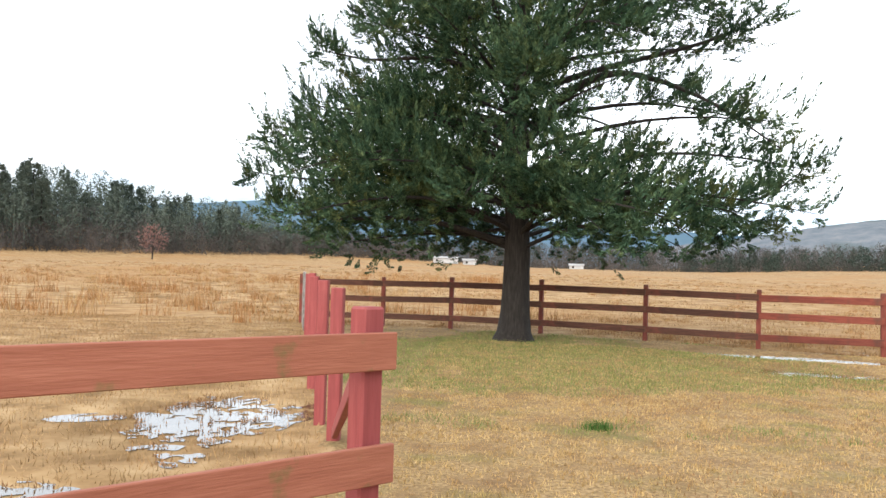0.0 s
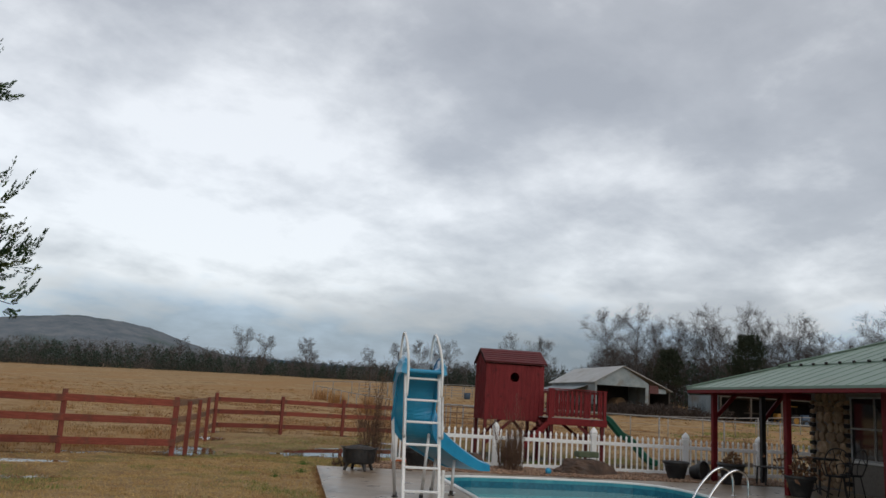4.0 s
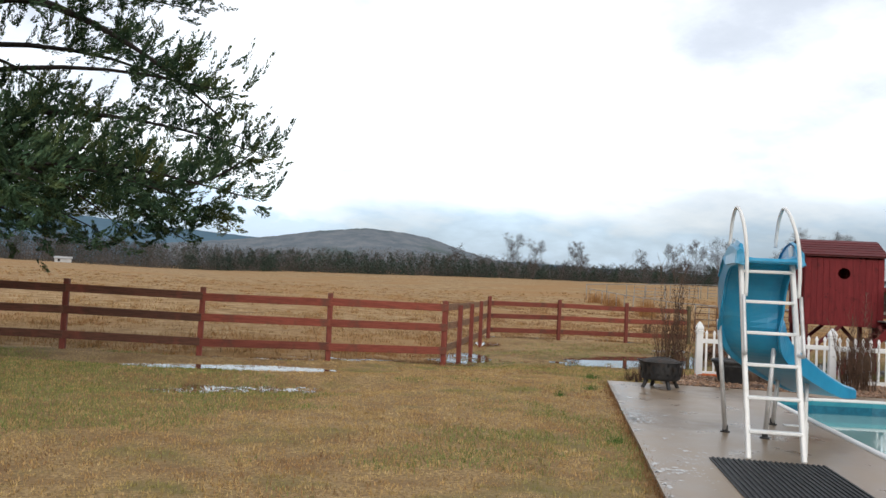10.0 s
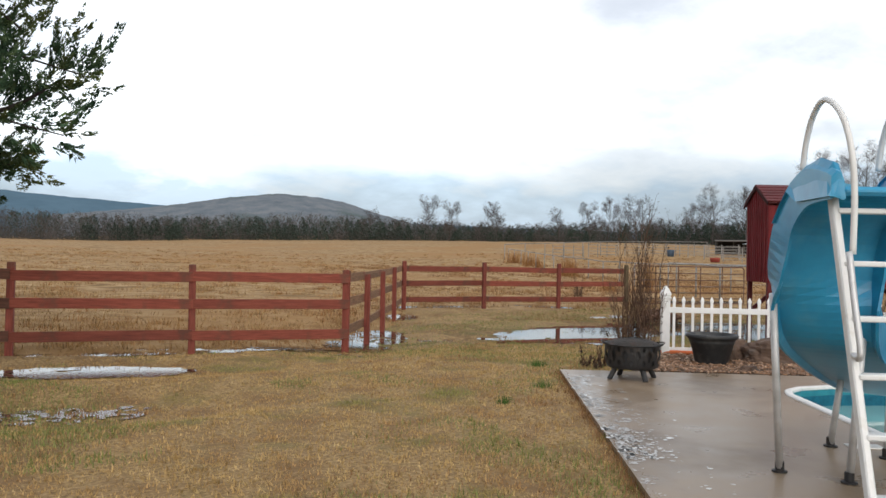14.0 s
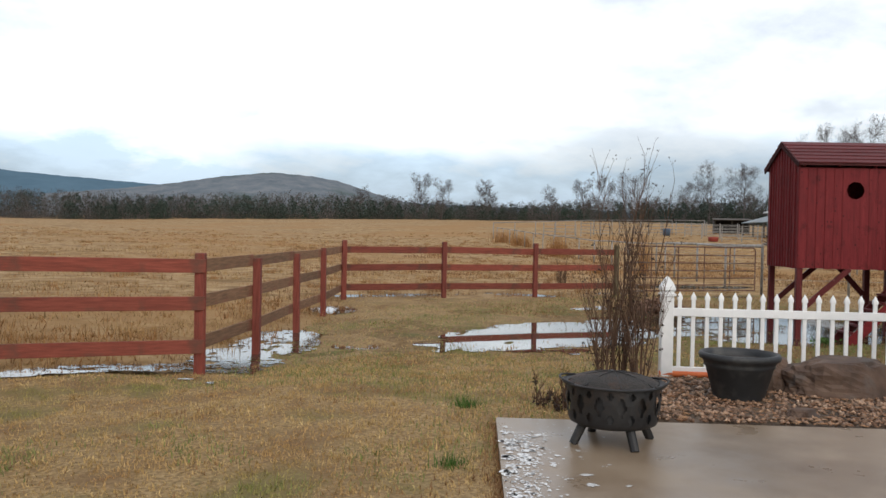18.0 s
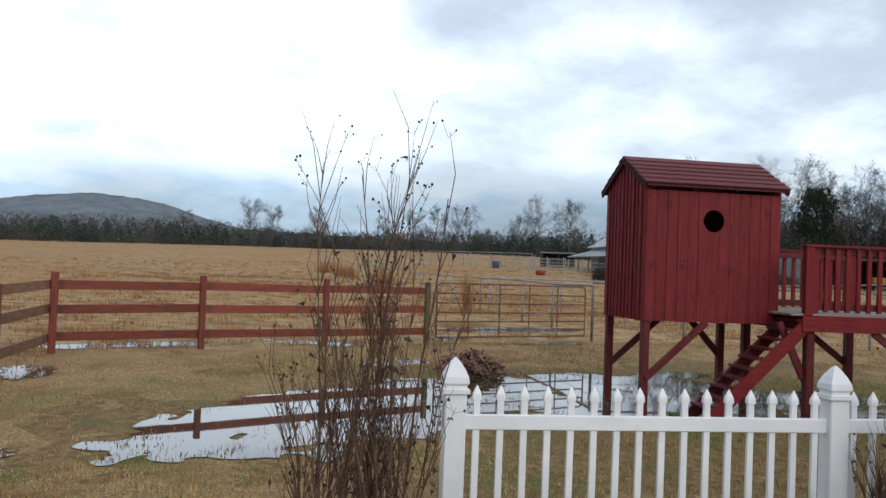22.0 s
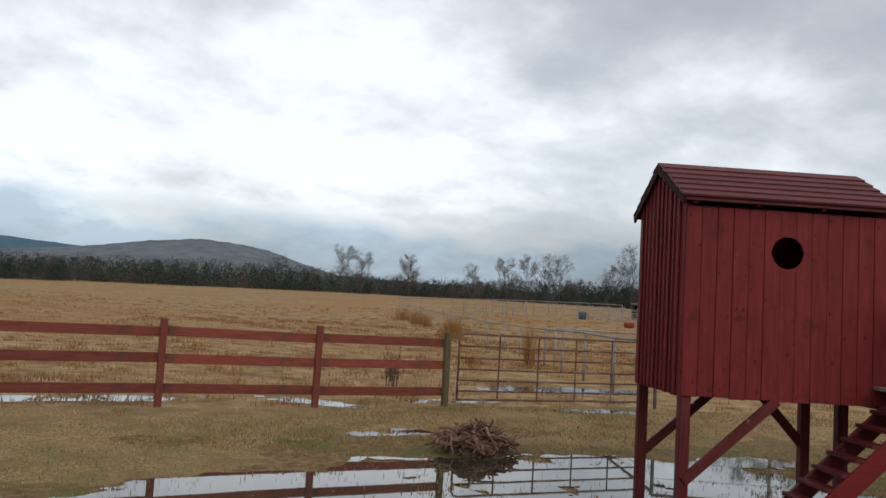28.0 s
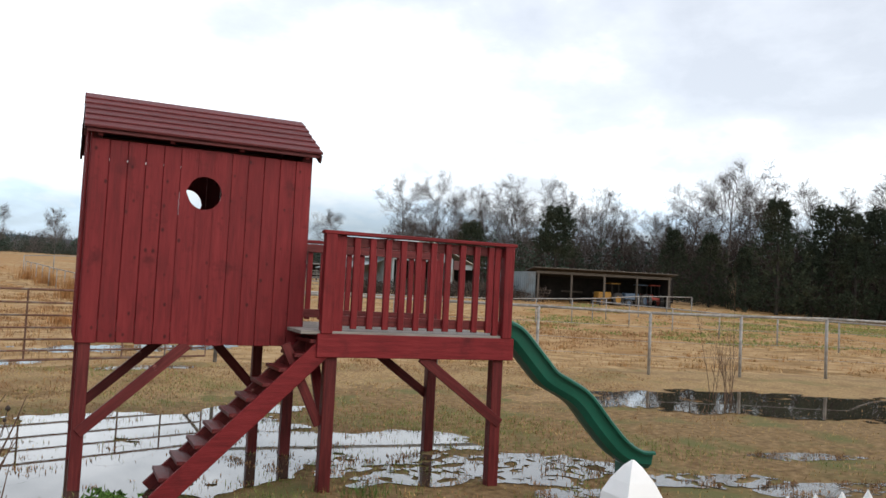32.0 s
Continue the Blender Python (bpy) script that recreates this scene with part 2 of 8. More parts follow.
M["chrome"] = material("polished_steel", [(0.75, 0.76, 0.77), (0.82, 0.83, 0.84)], 20.0, (1, 1, 1), 0.15, 0.0, metal=1.0)
M["galv"] = material("galvanised_pipe", [(0.17, 0.163, 0.152), (0.26, 0.25, 0.238), (0.36, 0.352, 0.335)], 9.0, (1, 1, 1), 0.6, 0.05, metal=0.1, each=0.25, stain=(0.2, 0.165, 0.13), stain_scale=3.0)
M["rust"] = material("rusted_tube", [(0.07, 0.035, 0.022), (0.13, 0.062, 0.04), (0.18, 0.10, 0.07)], 9.0, (1, 1, 1), 0.75, 0.15, metal=0.1, each=0.3, stain=(0.2, 0.18, 0.16), stain_scale=3.0)
M["blue"] = material("sky_blue_fibreglass", [(0.014, 0.21, 0.4), (0.022, 0.285, 0.5), (0.03, 0.335, 0.56)], 2.0, (1, 1, 1), 0.28, 0.03, stain=(0.08, 0.34, 0.5), stain_scale=3.0, stain_edge=(0.55, 0.8))
M["blue_deep"] = material("deep_blue_fibreglass", [(0.012, 0.12, 0.24), (0.018, 0.17, 0.31)], 2.0, (1, 1, 1), 0.35, 0.04, stain=(0.03, 0.2, 0.3), stain_scale=3.0)
M["green_plastic"] = material("green_slide_plastic", [(0.006, 0.10, 0.065), (0.01, 0.14, 0.09)], 3.0, (1, 1, 1), 0.4, 0.05, stain=(0.02, 0.11, 0.075), stain_scale=5.0)
M["rubber"] = material("black_rubber", [(0.015, 0.015, 0.016), (0.03, 0.03, 0.031)], 20.0, (1, 1, 1), 0.6, 0.2, each=0.3)
M["iron"] = material("black_painted_steel", [(0.008, 0.008, 0.009), (0.016, 0.016, 0.017), (0.028, 0.026, 0.024)], 9.0, (1, 1, 1), 0.55, 0.2, stain=(0.03, 0.02, 0.014), stain_scale=5.0, rough_var=0.3)
M["pot"] = material("dark_grey_resin_pot", [(0.019, 0.021, 0.024), (0.035, 0.037, 0.04)], 5.0, (1, 1, 1), 0.55, 0.1, stain=(0.075, 0.075, 0.07), stain_scale=4.0)
M["soil"] = material("wet_potting_soil", [(0.012, 0.009, 0.007), (0.035, 0.025, 0.018)], 30.0, (1, 1, 1), 0.8, 0.8)
M["rock"] = material("brown_sandstone_boulder", [(0.03, 0.019, 0.013), (0.085, 0.05, 0.033), (0.15, 0.095, 0.065)], 3.0, (1, 1, 1), 0.75, 0.7, stain=(0.11, 0.10, 0.09), stain_scale=2.5, stain_edge=(0.55, 0.75))
M["concrete"] = material("wet_patio_concrete", [(0.215, 0.155, 0.10), (0.27, 0.20, 0.135), (0.32, 0.245, 0.17)], 2.0, (1, 1, 1), 0.34, 0.06, bump_scale=60.0, coords="World", stain=(0.17, 0.12, 0.075), stain_scale=0.6, rough_var=0.5, spec=0.4)
M["flake"] = material("peeling_white_sealer", [(0.66, 0.65, 0.63), (0.82, 0.81, 0.79)], 20.0, (1, 1, 1), 0.22, 0.1)
M["coping"] = material("white_pool_coping", [(0.72, 0.72, 0.70), (0.82, 0.82, 0.80)], 4.0, (1, 1, 1), 0.45, 0.05)
M["liner"] = material("turquoise_pool_liner", [(0.02, 0.2, 0.27), (0.045, 0.31, 0.37)], 6.0, (1, 1, 1), 0.4, 0.0)
M["liner_tile"] = material("teal_tile_band", [(0.008, 0.09, 0.15), (0.016, 0.17, 0.25)], 14.0, (1, 1, 1), 0.3, 0.0)
M["pool_water"] = material("milky_pool_water", [(0.19, 0.39, 0.39), (0.23, 0.44, 0.435)], 1.0, (1, 1, 1), 0.04, 0.025, bump_scale=2.2, coords="World", spec=0.6)
M["puddle"] = material("rain_puddle", [(0.035, 0.03, 0.022), (0.06, 0.05, 0.035)], 2.0, (1, 1, 1), 0.02, 0.012, bump_scale=5.0, coords="World", spec=0.9)
M["puddle_rippled"] = material("puddle_broken_by_grass", [(0.045, 0.038, 0.028), (0.075, 0.063, 0.045)], 2.0, (1, 1, 1), 0.04, 0.13, bump_scale=22.0, coords="World", spec=0.9)
M["bark"] = material("cedar_bark", [(0.009, 0.007, 0.006), (0.022, 0.018, 0.015), (0.045, 0.037, 0.031)], 5.0, (6, 6, 0.8), 0.9, 0.9, bump_scale=9.0)
# dark lows of the clump noise put shaded depth into the leaf colour
M["needle"] = material("cedar_foliage", [(0.013, 0.034, 0.023), (0.052, 0.096, 0.053), (0.125, 0.17, 0.072)], 3.2, (1, 1, 1), 0.7, 0.0, each=0.9, island=True, coords="World", stain=(0.12, 0.135, 0.045), stain_scale=0.75, stain_edge=(0.55, 0.68), spec=0.05)
M["twig"] = material("bare_twigs", [(0.042, 0.034, 0.03), (0.072, 0.06, 0.053), (0.11, 0.094, 0.084)], 3.0, (1, 1, 1), 0.9, 0.0, each=0.5, island=True, spec=0.2)
M["twig_pale"] = material("pale_bare_bark", [(0.055, 0.049, 0.046), (0.092, 0.083, 0.079), (0.14, 0.13, 0.124)], 3.0, (1, 1, 1), 0.9, 0.0, each=0.5, island=True, spec=0.2)
M["shrub"] = material("brown_shrub_stems", [(0.05, 0.028, 0.018), (0.10, 0.058, 0.038), (0.16, 0.10, 0.065)], 4.0, (1, 1, 1), 0.8, 0.0, each=0.6, island=True, spec=0.3)
M["seed"] = material("dry_seed_heads", [(0.02, 0.014, 0.012), (0.06, 0.04, 0.03)], 9.0, (1, 1, 1), 0.9, 0.0, each=0.6, island=True)
M["dry_stalk"] = material("dull_dry_stalk", [(0.10, 0.072, 0.056), (0.165, 0.125, 0.10), (0.23, 0.18, 0.15)], 8.0, (1, 1, 6), 0.85, 0.2, each=0.3, spec=0.2)
M["pine"] = material("pine_foliage", [(0.022, 0.032, 0.022), (0.036, 0.047, 0.03), (0.06, 0.062, 0.038)], 0.4, (1, 1, 1), 0.8, 0.0, each=0.8, island=True, coords="World", spec=0.1)
M["thicket"] = material("wet_brown_thicket", [(0.036, 0.029, 0.026), (0.06, 0.048, 0.042), (0.092, 0.075, 0.066)], 0.05, (1, 1, 1), 0.95, 0.0, each=0.6, island=True, coords="World", spec=0.05)
# far wood and pine tones are paled and greyed to paint in distance haze
M["wood_far"] = material("haze_paled_wood", [(0.05, 0.05, 0.046), (0.092, 0.083, 0.076), (0.15, 0.13, 0.12)], 0.09, (1, 1, 1), 0.95, 0.0, each=0.5, island=True, coords="World", spec=0.05)
M["pine_far"] = material("haze_paled_pines", [(0.034, 0.05, 0.042), (0.055, 0.075, 0.056)], 0.05, (1, 1, 1), 0.95, 0.0, each=0.5, island=True, coords="World", spec=0.05)
M["pine_left"] = material("haze_paled_slope_pines", [(0.072, 0.098, 0.08), (0.125, 0.15, 0.12)], 0.05, (1, 1, 1), 0.95, 0.0, each=0.7, island=True, coords="World", spec=0.05)
M["oakleaf"] = material("russet_oak_leaves", [(0.16, 0.09, 0.08), (0.24, 0.135, 0.12), (0.31, 0.19, 0.17)], 3.0, (1, 1, 1), 0.8, 0.0, each=0.5, island=True)
M["leafred"] = material("russet_leaves", [(0.13, 0.05, 0.04), (0.24, 0.09, 0.07), (0.33, 0.15, 0.11)], 3.0, (1, 1, 1), 0.8, 0.0, each=0.6, island=True)
M["litter"] = material("leaf_litter", [(0.09, 0.043, 0.02), (0.20, 0.10, 0.05), (0.32, 0.19, 0.10)], 3.0, (1, 1, 1), 0.75, 0.0, each=1.0, island=True)
M["gravel"] = material("river_gravel", [(0.16, 0.088, 0.05), (0.30, 0.18, 0.11), (0.46, 0.33, 0.23)], 6.0, (1, 1, 1), 0.5, 0.1, each=1.0, island=True)
M["stalk"] = material("russet_dry_stalks", [(0.085, 0.04, 0.025), (0.165, 0.088, 0.056), (0.27, 0.17, 0.112)], 9.0, (1, 1, 1), 0.8, 0.3, each=0.9)
M["tin"] = material("weathered_barn_tin", [(0.14, 0.17, 0.185), (0.20, 0.24, 0.255), (0.26, 0.295, 0.305)], 1.0, (1, 1, 1), 0.5, 0.1, metal=0.2, stain=(0.17, 0.15, 0.13), stain_scale=0.6, each=0.1)
M["maroon"] = material("faded_maroon_sheet", [(0.07, 0.022, 0.022), (0.11, 0.04, 0.038)], 3.0, (1, 1, 1), 0.7, 0.1)
M["tin_roof"] = material("dull_tin_roof", [(0.34, 0.34, 0.33), (0.45, 0.45, 0.43)], 1.0, (1, 1, 1), 0.5, 0.1, metal=0.3, stain=(0.28, 0.25, 0.21), stain_scale=0.5, each=0.1)
M["green_roof"] = material("green_metal_roof", [(0.15, 0.225, 0.175), (0.20, 0.28, 0.22)], 1.0, (1, 1, 1), 0.4, 0.05, stain=(0.17, 0.22, 0.17), stain_scale=0.8)
# near black: real dark parts, and shade painted on barn and shed walls
M["dark"] = material("black_and_bay_shade", [(0.012, 0.011, 0.01), (0.025, 0.022, 0.02)], 2.0, (1, 1, 1), 0.95, 0.2)
M["old_wood"] = material("grey_barn_wood", [(0.05, 0.042, 0.035), (0.10, 0.085, 0.07)], 3.0, LONG, 0.9, 0.4, each=0.4)
# straw tone darkened: the bay's shade is mixed into the colour
M["hay"] = material("round_hay", [(0.09, 0.055, 0.03), (0.17, 0.11, 0.06)], 9.0, (1, 1, 1), 0.95, 0.8)
M["stone"] = material("rough_stone_veneer", [(0.20, 0.13, 0.075), (0.36, 0.25, 0.155), (0.52, 0.40, 0.27)], 6.0, (1, 1, 1), 0.85, 0.7, each=0.6)
M["mortar"] = material("stone_mortar", [(0.22, 0.2, 0.18), (0.3, 0.28, 0.25)], 20.0, (1, 1, 1), 0.9, 0.4)
M["glass"] = material("dark_window_glass", [(0.02, 0.022, 0.025), (0.03, 0.033, 0.036)], 1.0, (1, 1, 1), 0.05, 0.0, spec=0.8)
M["white_far"] = material("far_white_siding", [(0.42, 0.43, 0.44), (0.55, 0.56, 0.56)], 1.0, (1, 1, 1), 0.7, 0.0)
M["yellow"] = material("yellow_machine_paint", [(0.22, 0.11, 0.012), (0.32, 0.165, 0.02)], 4.0, (1, 1, 1), 0.5, 0.1)
M["orange"] = material("orange_plastic_pipe", [(0.62, 0.14, 0.04), (0.72, 0.19, 0.06)], 4.0, (1, 1, 1), 0.5, 0.1)
M["red_bin"] = material("red_feed_bin", [(0.26, 0.045, 0.035), (0.33, 0.06, 0.045)], 4.0, (1, 1, 1), 0.6, 0.1)
M["blue_bin"] = material("blue_water_drum", [(0.05, 0.09, 0.15), (0.08, 0.125, 0.19)], 4.0, (1, 1, 1), 0.6, 0.1)
M["moss_box"] = material("faded_green_lid", [(0.06, 0.085, 0.045), (0.10, 0.125, 0.07)], 6.0, (1, 1, 1), 0.7, 0.2)


def grass_material(name, dry, green, green_scale, green_edge, each, scale=4.0, blotch=None):
    m = material(name, dry, scale, (1, 1, 1), 0.85, 0.0, each=each, island=True, coords="World", stain=green, stain_scale=green_scale, stain_edge=green_edge, spec=0.15, blotch=blotch)
    return m


M["lawn"] = grass_material("dormant_lawn_blades", [(0.26, 0.165, 0.062), (0.46, 0.315, 0.135), (0.60, 0.45, 0.225)], (0.27, 0.245, 0.085), 0.8, (0.54, 0.66), 0.55, 7.0, ((0.40, 0.245, 0.107), 1.5, (0.48, 0.68)))
M["meadow"] = grass_material("dry_pasture_blades", [(0.17, 0.10, 0.042), (0.36, 0.232, 0.105), (0.52, 0.37, 0.20)], (0.25, 0.16, 0.072), 0.5, (0.52, 0.64), 0.8, 1.6, ((0.30, 0.165, 0.065), 0.16, (0.5, 0.64)))
M["lawn_green"] = grass_material("green_winter_grass", [(0.11, 0.14, 0.035), (0.18, 0.215, 0.065), (0.25, 0.27, 0.10)], (0.27, 0.24, 0.10), 1.5, (0.52, 0.62), 0.7)
M["sedge"] = grass_material("tawny_sedge", [(0.25, 0.12, 0.045), (0.38, 0.2, 0.08)], (0.42, 0.28, 0.13), 0.3, (0.5, 0.62), 0.5)
M["rust_grass"] = grass_material("rusty_dead_grass", [(0.14, 0.07, 0.032), (0.24, 0.13, 0.062), (0.33, 0.2, 0.105)], (0.30, 0.17, 0.08), 0.6, (0.5, 0.62), 0.6)
M["tuft"] = grass_material("green_grass_tuft", [(0.045, 0.10, 0.02), (0.09, 0.17, 0.04)], (0.2, 0.2, 0.08), 3.0, (0.6, 0.75), 0.6)


# ---- mesh helpers ----
def turned(p0, p1, up=(0, 0, 1)):
    """The pose of a stick whose long axis runs from p0 to p1, centred."""
    a, b = Vector(p0), Vector(p1)
    x = (b - a).normalized()
    z = Vector(up)
    z = (z - x * z.dot(x))
    if z.length < 1e-4:
        z = Vector((0, 1, 0)) - x * x.y
    z.normalize()
    y = z.cross(x)
    m = Matrix((x, y, z)).transposed().to_4x4()
    m.translation = (a + b) / 2
    return m


class Geo:
    """Vertices and faces on their way into one mesh."""

    def __init__(self):
        self.v, self.f = [], []

    def add(self, verts, faces, m=None):
        n = len(self.v)
        self.v += [tuple(m @ Vector(p)) for p in verts] if m is not None else [tuple(p) for p in verts]
        self.f += [tuple(n + i for i in f) for f in faces]
        return self

    def box(self, sx, sy, sz, m=None, b=0.0):
        return self.add(*box_data(sx, sy, sz, b), m)

    def stick(self, p0, p1, w, d, b=0.0, up=(0, 0, 1)):
        return self.box((Vector(p1) - Vector(p0)).length, w, d, turned(p0, p1, up), b)

    def tube(self, pts, radii, n=8, caps=True):
        pts = [Vector(p) for p in pts]
        if isinstance(radii, (int, float)):
            radii = [radii] * len(pts)
        side, first = None, len(self.v)
        for i, p in enumerate(pts):
            t = (pts[min(i + 1, len(pts) - 1)] - pts[max(i - 1, 0)]).normalized()
            if side is None:
                side = t.orthogonal().normalized()
            side = (side - t * side.dot(t)).normalized()
            other = t.cross(side)
            for k in range(n):
                a = 2 * math.pi * k / n
                self.v.append(tuple(p + (side * math.cos(a) + other * math.sin(a)) * radii[i]))
        for i in range(len(pts) - 1):
            for k in range(n):
                a, b = first + i * n + k, first + i * n + (k + 1) % n
                self.f.append((a, b, b + n, a + n))
        if caps:
            self.f.append(tuple(first + k for k in reversed(range(n))))
            self.f.append(tuple(first + (len(pts) - 1) * n + k for k in range(n)))
        return self

    def lathe(self, profile, n=24, m=None):
        verts, faces = [], []
        for r, z in profile:
            verts += [(r * math.cos(2 * math.pi * k / n), r * math.sin(2 * math.pi * k / n), z) for k in range(n)]
        for i in range(len(profile) - 1):
            for k in range(n):
                a, b = i * n + k, i * n + (k + 1) % n
                faces.append((a, b, b + n, a + n))
        return self.add(verts, faces, m)

    def prism(self, outline, z0, z1, m=None):
        """An upright prism over a simple outline of (x, y), given counter-clockwise."""
        n = len(outline)
        verts = [(x, y, z0) for x, y in outline] + [(x, y, z1) for x, y in outline]
        faces = [(i, (i + 1) % n, n + (i + 1) % n, n + i) for i in range(n)]
        return self.add(verts, faces + [tuple(reversed(range(n))), tuple(range(n, 2 * n))], m)

    def mesh(self, name, mat, smooth=False):
        me = bpy.data.meshes.new(name)
        me.from_pydata(self.v, [], self.f)
        me.materials.append(mat)
        if smooth:
            me.shade_smooth()
        return me

    def part(self, name, mat, parent, label="", smooth=False, m=None):
        return placed(name, self.mesh(name, mat, smooth), parent, label, m)


def placed(name, me, parent=None, label="", m=None):
    ob = new(name, me)
    if parent is not None:
        ob.parent = parent
    if m is not None:
        ob.matrix_basis = m
    if label:
        ob["label"] = label
    return ob


BOXES = {}


def box_data(sx, sy, sz, b=0.0):
    key = (round(sx, 4), round(sy, 4), round(sz, 4), b)
    if key in BOXES:
        return BOXES[key]
    h = (sx / 2, sy / 2, sz / 2)
    if b <= 0:
        verts = [(x, y, z) for x in (-h[0], h[0]) for y in (-h[1], h[1]) for z in (-h[2], h[2])]
        faces = [(0, 1, 3, 2), (4, 6, 7, 5), (0, 4, 5, 1), (2, 3, 7, 6), (0, 2, 6, 4), (1, 5, 7, 3)]
    else:
        b = min(b, 0.45 * min(sx, sy, sz))
        verts, at = [], {}
        for s in [(i, j, k) for i in (-1, 1) for j in (-1, 1) for k in (-1, 1)]:
            for a in range(3):
                at[s, a] = len(verts)
                verts.append(tuple(s[c] * (h[c] - (0 if c == a else b)) for c in range(3)))
        faces = []
        for a in range(3):
            o1, o2 = [c for c in range(3) if c != a]
            for s in (-1, 1):
                ring = []
                for i, j in ((-1, -1), (1, -1), (1, 1), (-1, 1)):
                    k = [0, 0, 0]
                    k[a], k[o1], k[o2] = s, i, j
                    ring.append(at[tuple(k), a])
                faces.append(tuple(ring))
            for i, j in ((-1, -1), (1, -1), (1, 1), (-1, 1)):
                k0, k1 = [0, 0, 0], [0, 0, 0]
                k0[a], k1[a] = -1, 1
                k0[o1] = k1[o1] = i
                k0[o2] = k1[o2] = j
                faces.append((at[tuple(k0), o1], at[tuple(k1), o1], at[tuple(k1), o2], at[tuple(k0), o2]))
        for s in [(i, j, k) for i in (-1, 1) for j in (-1, 1) for k in (-1, 1)]:
            faces.append(tuple(at[s, a] for a in range(3)))
        good = []
        for f in faces:
            p = [Vector(verts[i]) for i in f]
            nrm = (p[1] - p[0]).cross(p[2] - p[0])
            good.append(f if nrm.dot(sum(p, Vector())) > 0 else tuple(reversed(f)))
        faces = good
    BOXES[key] = (verts, faces)
    return BOXES[key]


SHARED = {}


def stick(name, parent, p0, p1, w, d, mat, b=0.005, up=(0, 0, 1), label=""):
    """A piece of timber from p0 to p1, w across and d in the up direction; alike pieces share their mesh."""
    length = (Vector(p1) - Vector(p0)).length
    key = (round(length, 2), w, d, b, mat.name)
    if key not in SHARED:
        SHARED[key] = Geo().box(length, w, d, None, b).mesh(name, mat)
    return placed(name, SHARED[key], parent, label, turned(p0, p1, up))


def thing(name, m, label, category, group="", kind=""):
    ob = new(name)
    ob.empty_display_size = 0.2
    ob.matrix_basis = m
    return tagged(ob, label, category, group, kind)


def solid(name, geo, mat, label, category, m=None, smooth=False, group="", kind=""):
    ob = placed(name, geo.mesh(name, mat, smooth), None, "", m)
    return tagged(ob, label, category, group, kind)


# the yard's own axes: u along the picket fence, v towards the pasture, from the pool's corner
YARD = pose(12.2, 10.08, 0, 0, 0, -38.75)


def yard(u, v, z=0.0):
    return YARD @ Vector((u, v, z))


rng = np.random.default_rng(7)


def lattice(x, y, cell, seed):
    """Smooth value noise in -1..1."""
    x, y = np.asarray(x) / cell, np.asarray(y) / cell
    i, j = np.floor(x).astype(int), np.floor(y).astype(int)
    fx, fy = x - i, y - j
    fx, fy = fx * fx * (3 - 2 * fx), fy * fy * (3 - 2 * fy)

    def value(a, b):
        h = (a * 374761393 + b * 668265263 + seed * 974711) & 0x7FFFFFFF
        h = ((h ^ (h >> 13)) * 1274126177) & 0x7FFFFFFF
        return ((h ^ (h >> 16)) & 0xFFFF) / 32767.5 - 1

    return (value(i, j) * (1 - fx) + value(i + 1, j) * fx) * (1 - fy) + (value(i, j + 1) * (1 - fx) + value(i + 1, j + 1) * fx) * fy


# ---- ground ----
# puddles, the first seven in deeper hollows: centre, half length, half width, turn, how broken up by grass
SUNK = 7
SPECKLED = (1, 2, 6, 11, 13, 27, 18, 19, 20, 21, 23, 25, 26)
PUDDLES = [(6.05, 16.15, 1.5, 0.5, -20, 0.35), (5.55, 13.3, 1.1, 0.45, -8, 0.7), (11.95, 18.45, 2.6, 0.62, 52, 0.42), (9.3, 17.3, 1.25, 0.34, 3, 0.75), (6.9, 17.55, 1.2, 0.16, -17, 0.8),
           (15.2, 22.4, 0.5, 0.45, 50, 0.5), (13.2, 18.0, 0.4, 0.22, -20, 0.8), (16.5, 17.5, 2.45, 1.45, 10, 0.12), (20.9, 17.2, 3.6, 1.5, -14, 0.15), (20.3, 15.3, 1.7, 1.0, -25, 0.25),
           (22.5, 14.9, 1.9, 0.95, -35, 0.25), (22.9, 12.9, 1.8, 0.7, -48, 0.45), (31.3, 10.9, 3.7, 1.75, -57, 0.05), (23.8, 10.9, 0.8, 0.3, -50, 0.6), (28.8, 24.3, 2.6, 0.8, -18, 0.5), (26.2, 20.85, 1.0, 0.33, -20, 0.5),
           (21.5, 23.3, 1.1, 0.4, -60, 0.6), (21.1, 20.5, 0.7, 0.2, -10, 0.4), (-2.55, 6.95, 1.3, 0.62, 105, 0.55), (-2.75, 4.5, 0.4, 0.2, -5, 0.6), (-1.85, 7.4, 0.85, 0.22, 82, 0.55), (-3.6, 6.95, 0.3, 0.2, 20, 0.6),
           (17.9, 24.6, 1.6, 0.35, -12, 0.6), (26.1, 10.0, 0.8, 0.26, -58, 0.35), (24.5, 22.9, 1.0, 0.3, -10, 0.6), (24.2, 9.7, 0.9, 0.3, -45, 0.45), (22.5, 11.7, 0.55, 0.26, -45, 0.4), (9.0, 17.02, 1.7, 0.34, -17, 0.5)]
POOL = [(0, -9.0), (0, -0.15), (0.07, 0.12), (0.28, 0.36), (0.7, 0.55), (1.6, 0.7), (2.9, 0.76), (3.6, 0.74), (4.1, 0.58), (4.45, 0.28), (4.65, -0.2), (4.72, -0.9), (4.66, -2.4), (4.62, -9.0)]
PATIO_U, PATIO_V = -2.27, 1.47


def smooth(e0, e1, x):
    t = np.clip((x - e0) / (e1 - e0), 0, 1)
    return t * t * (3 - 2 * t)


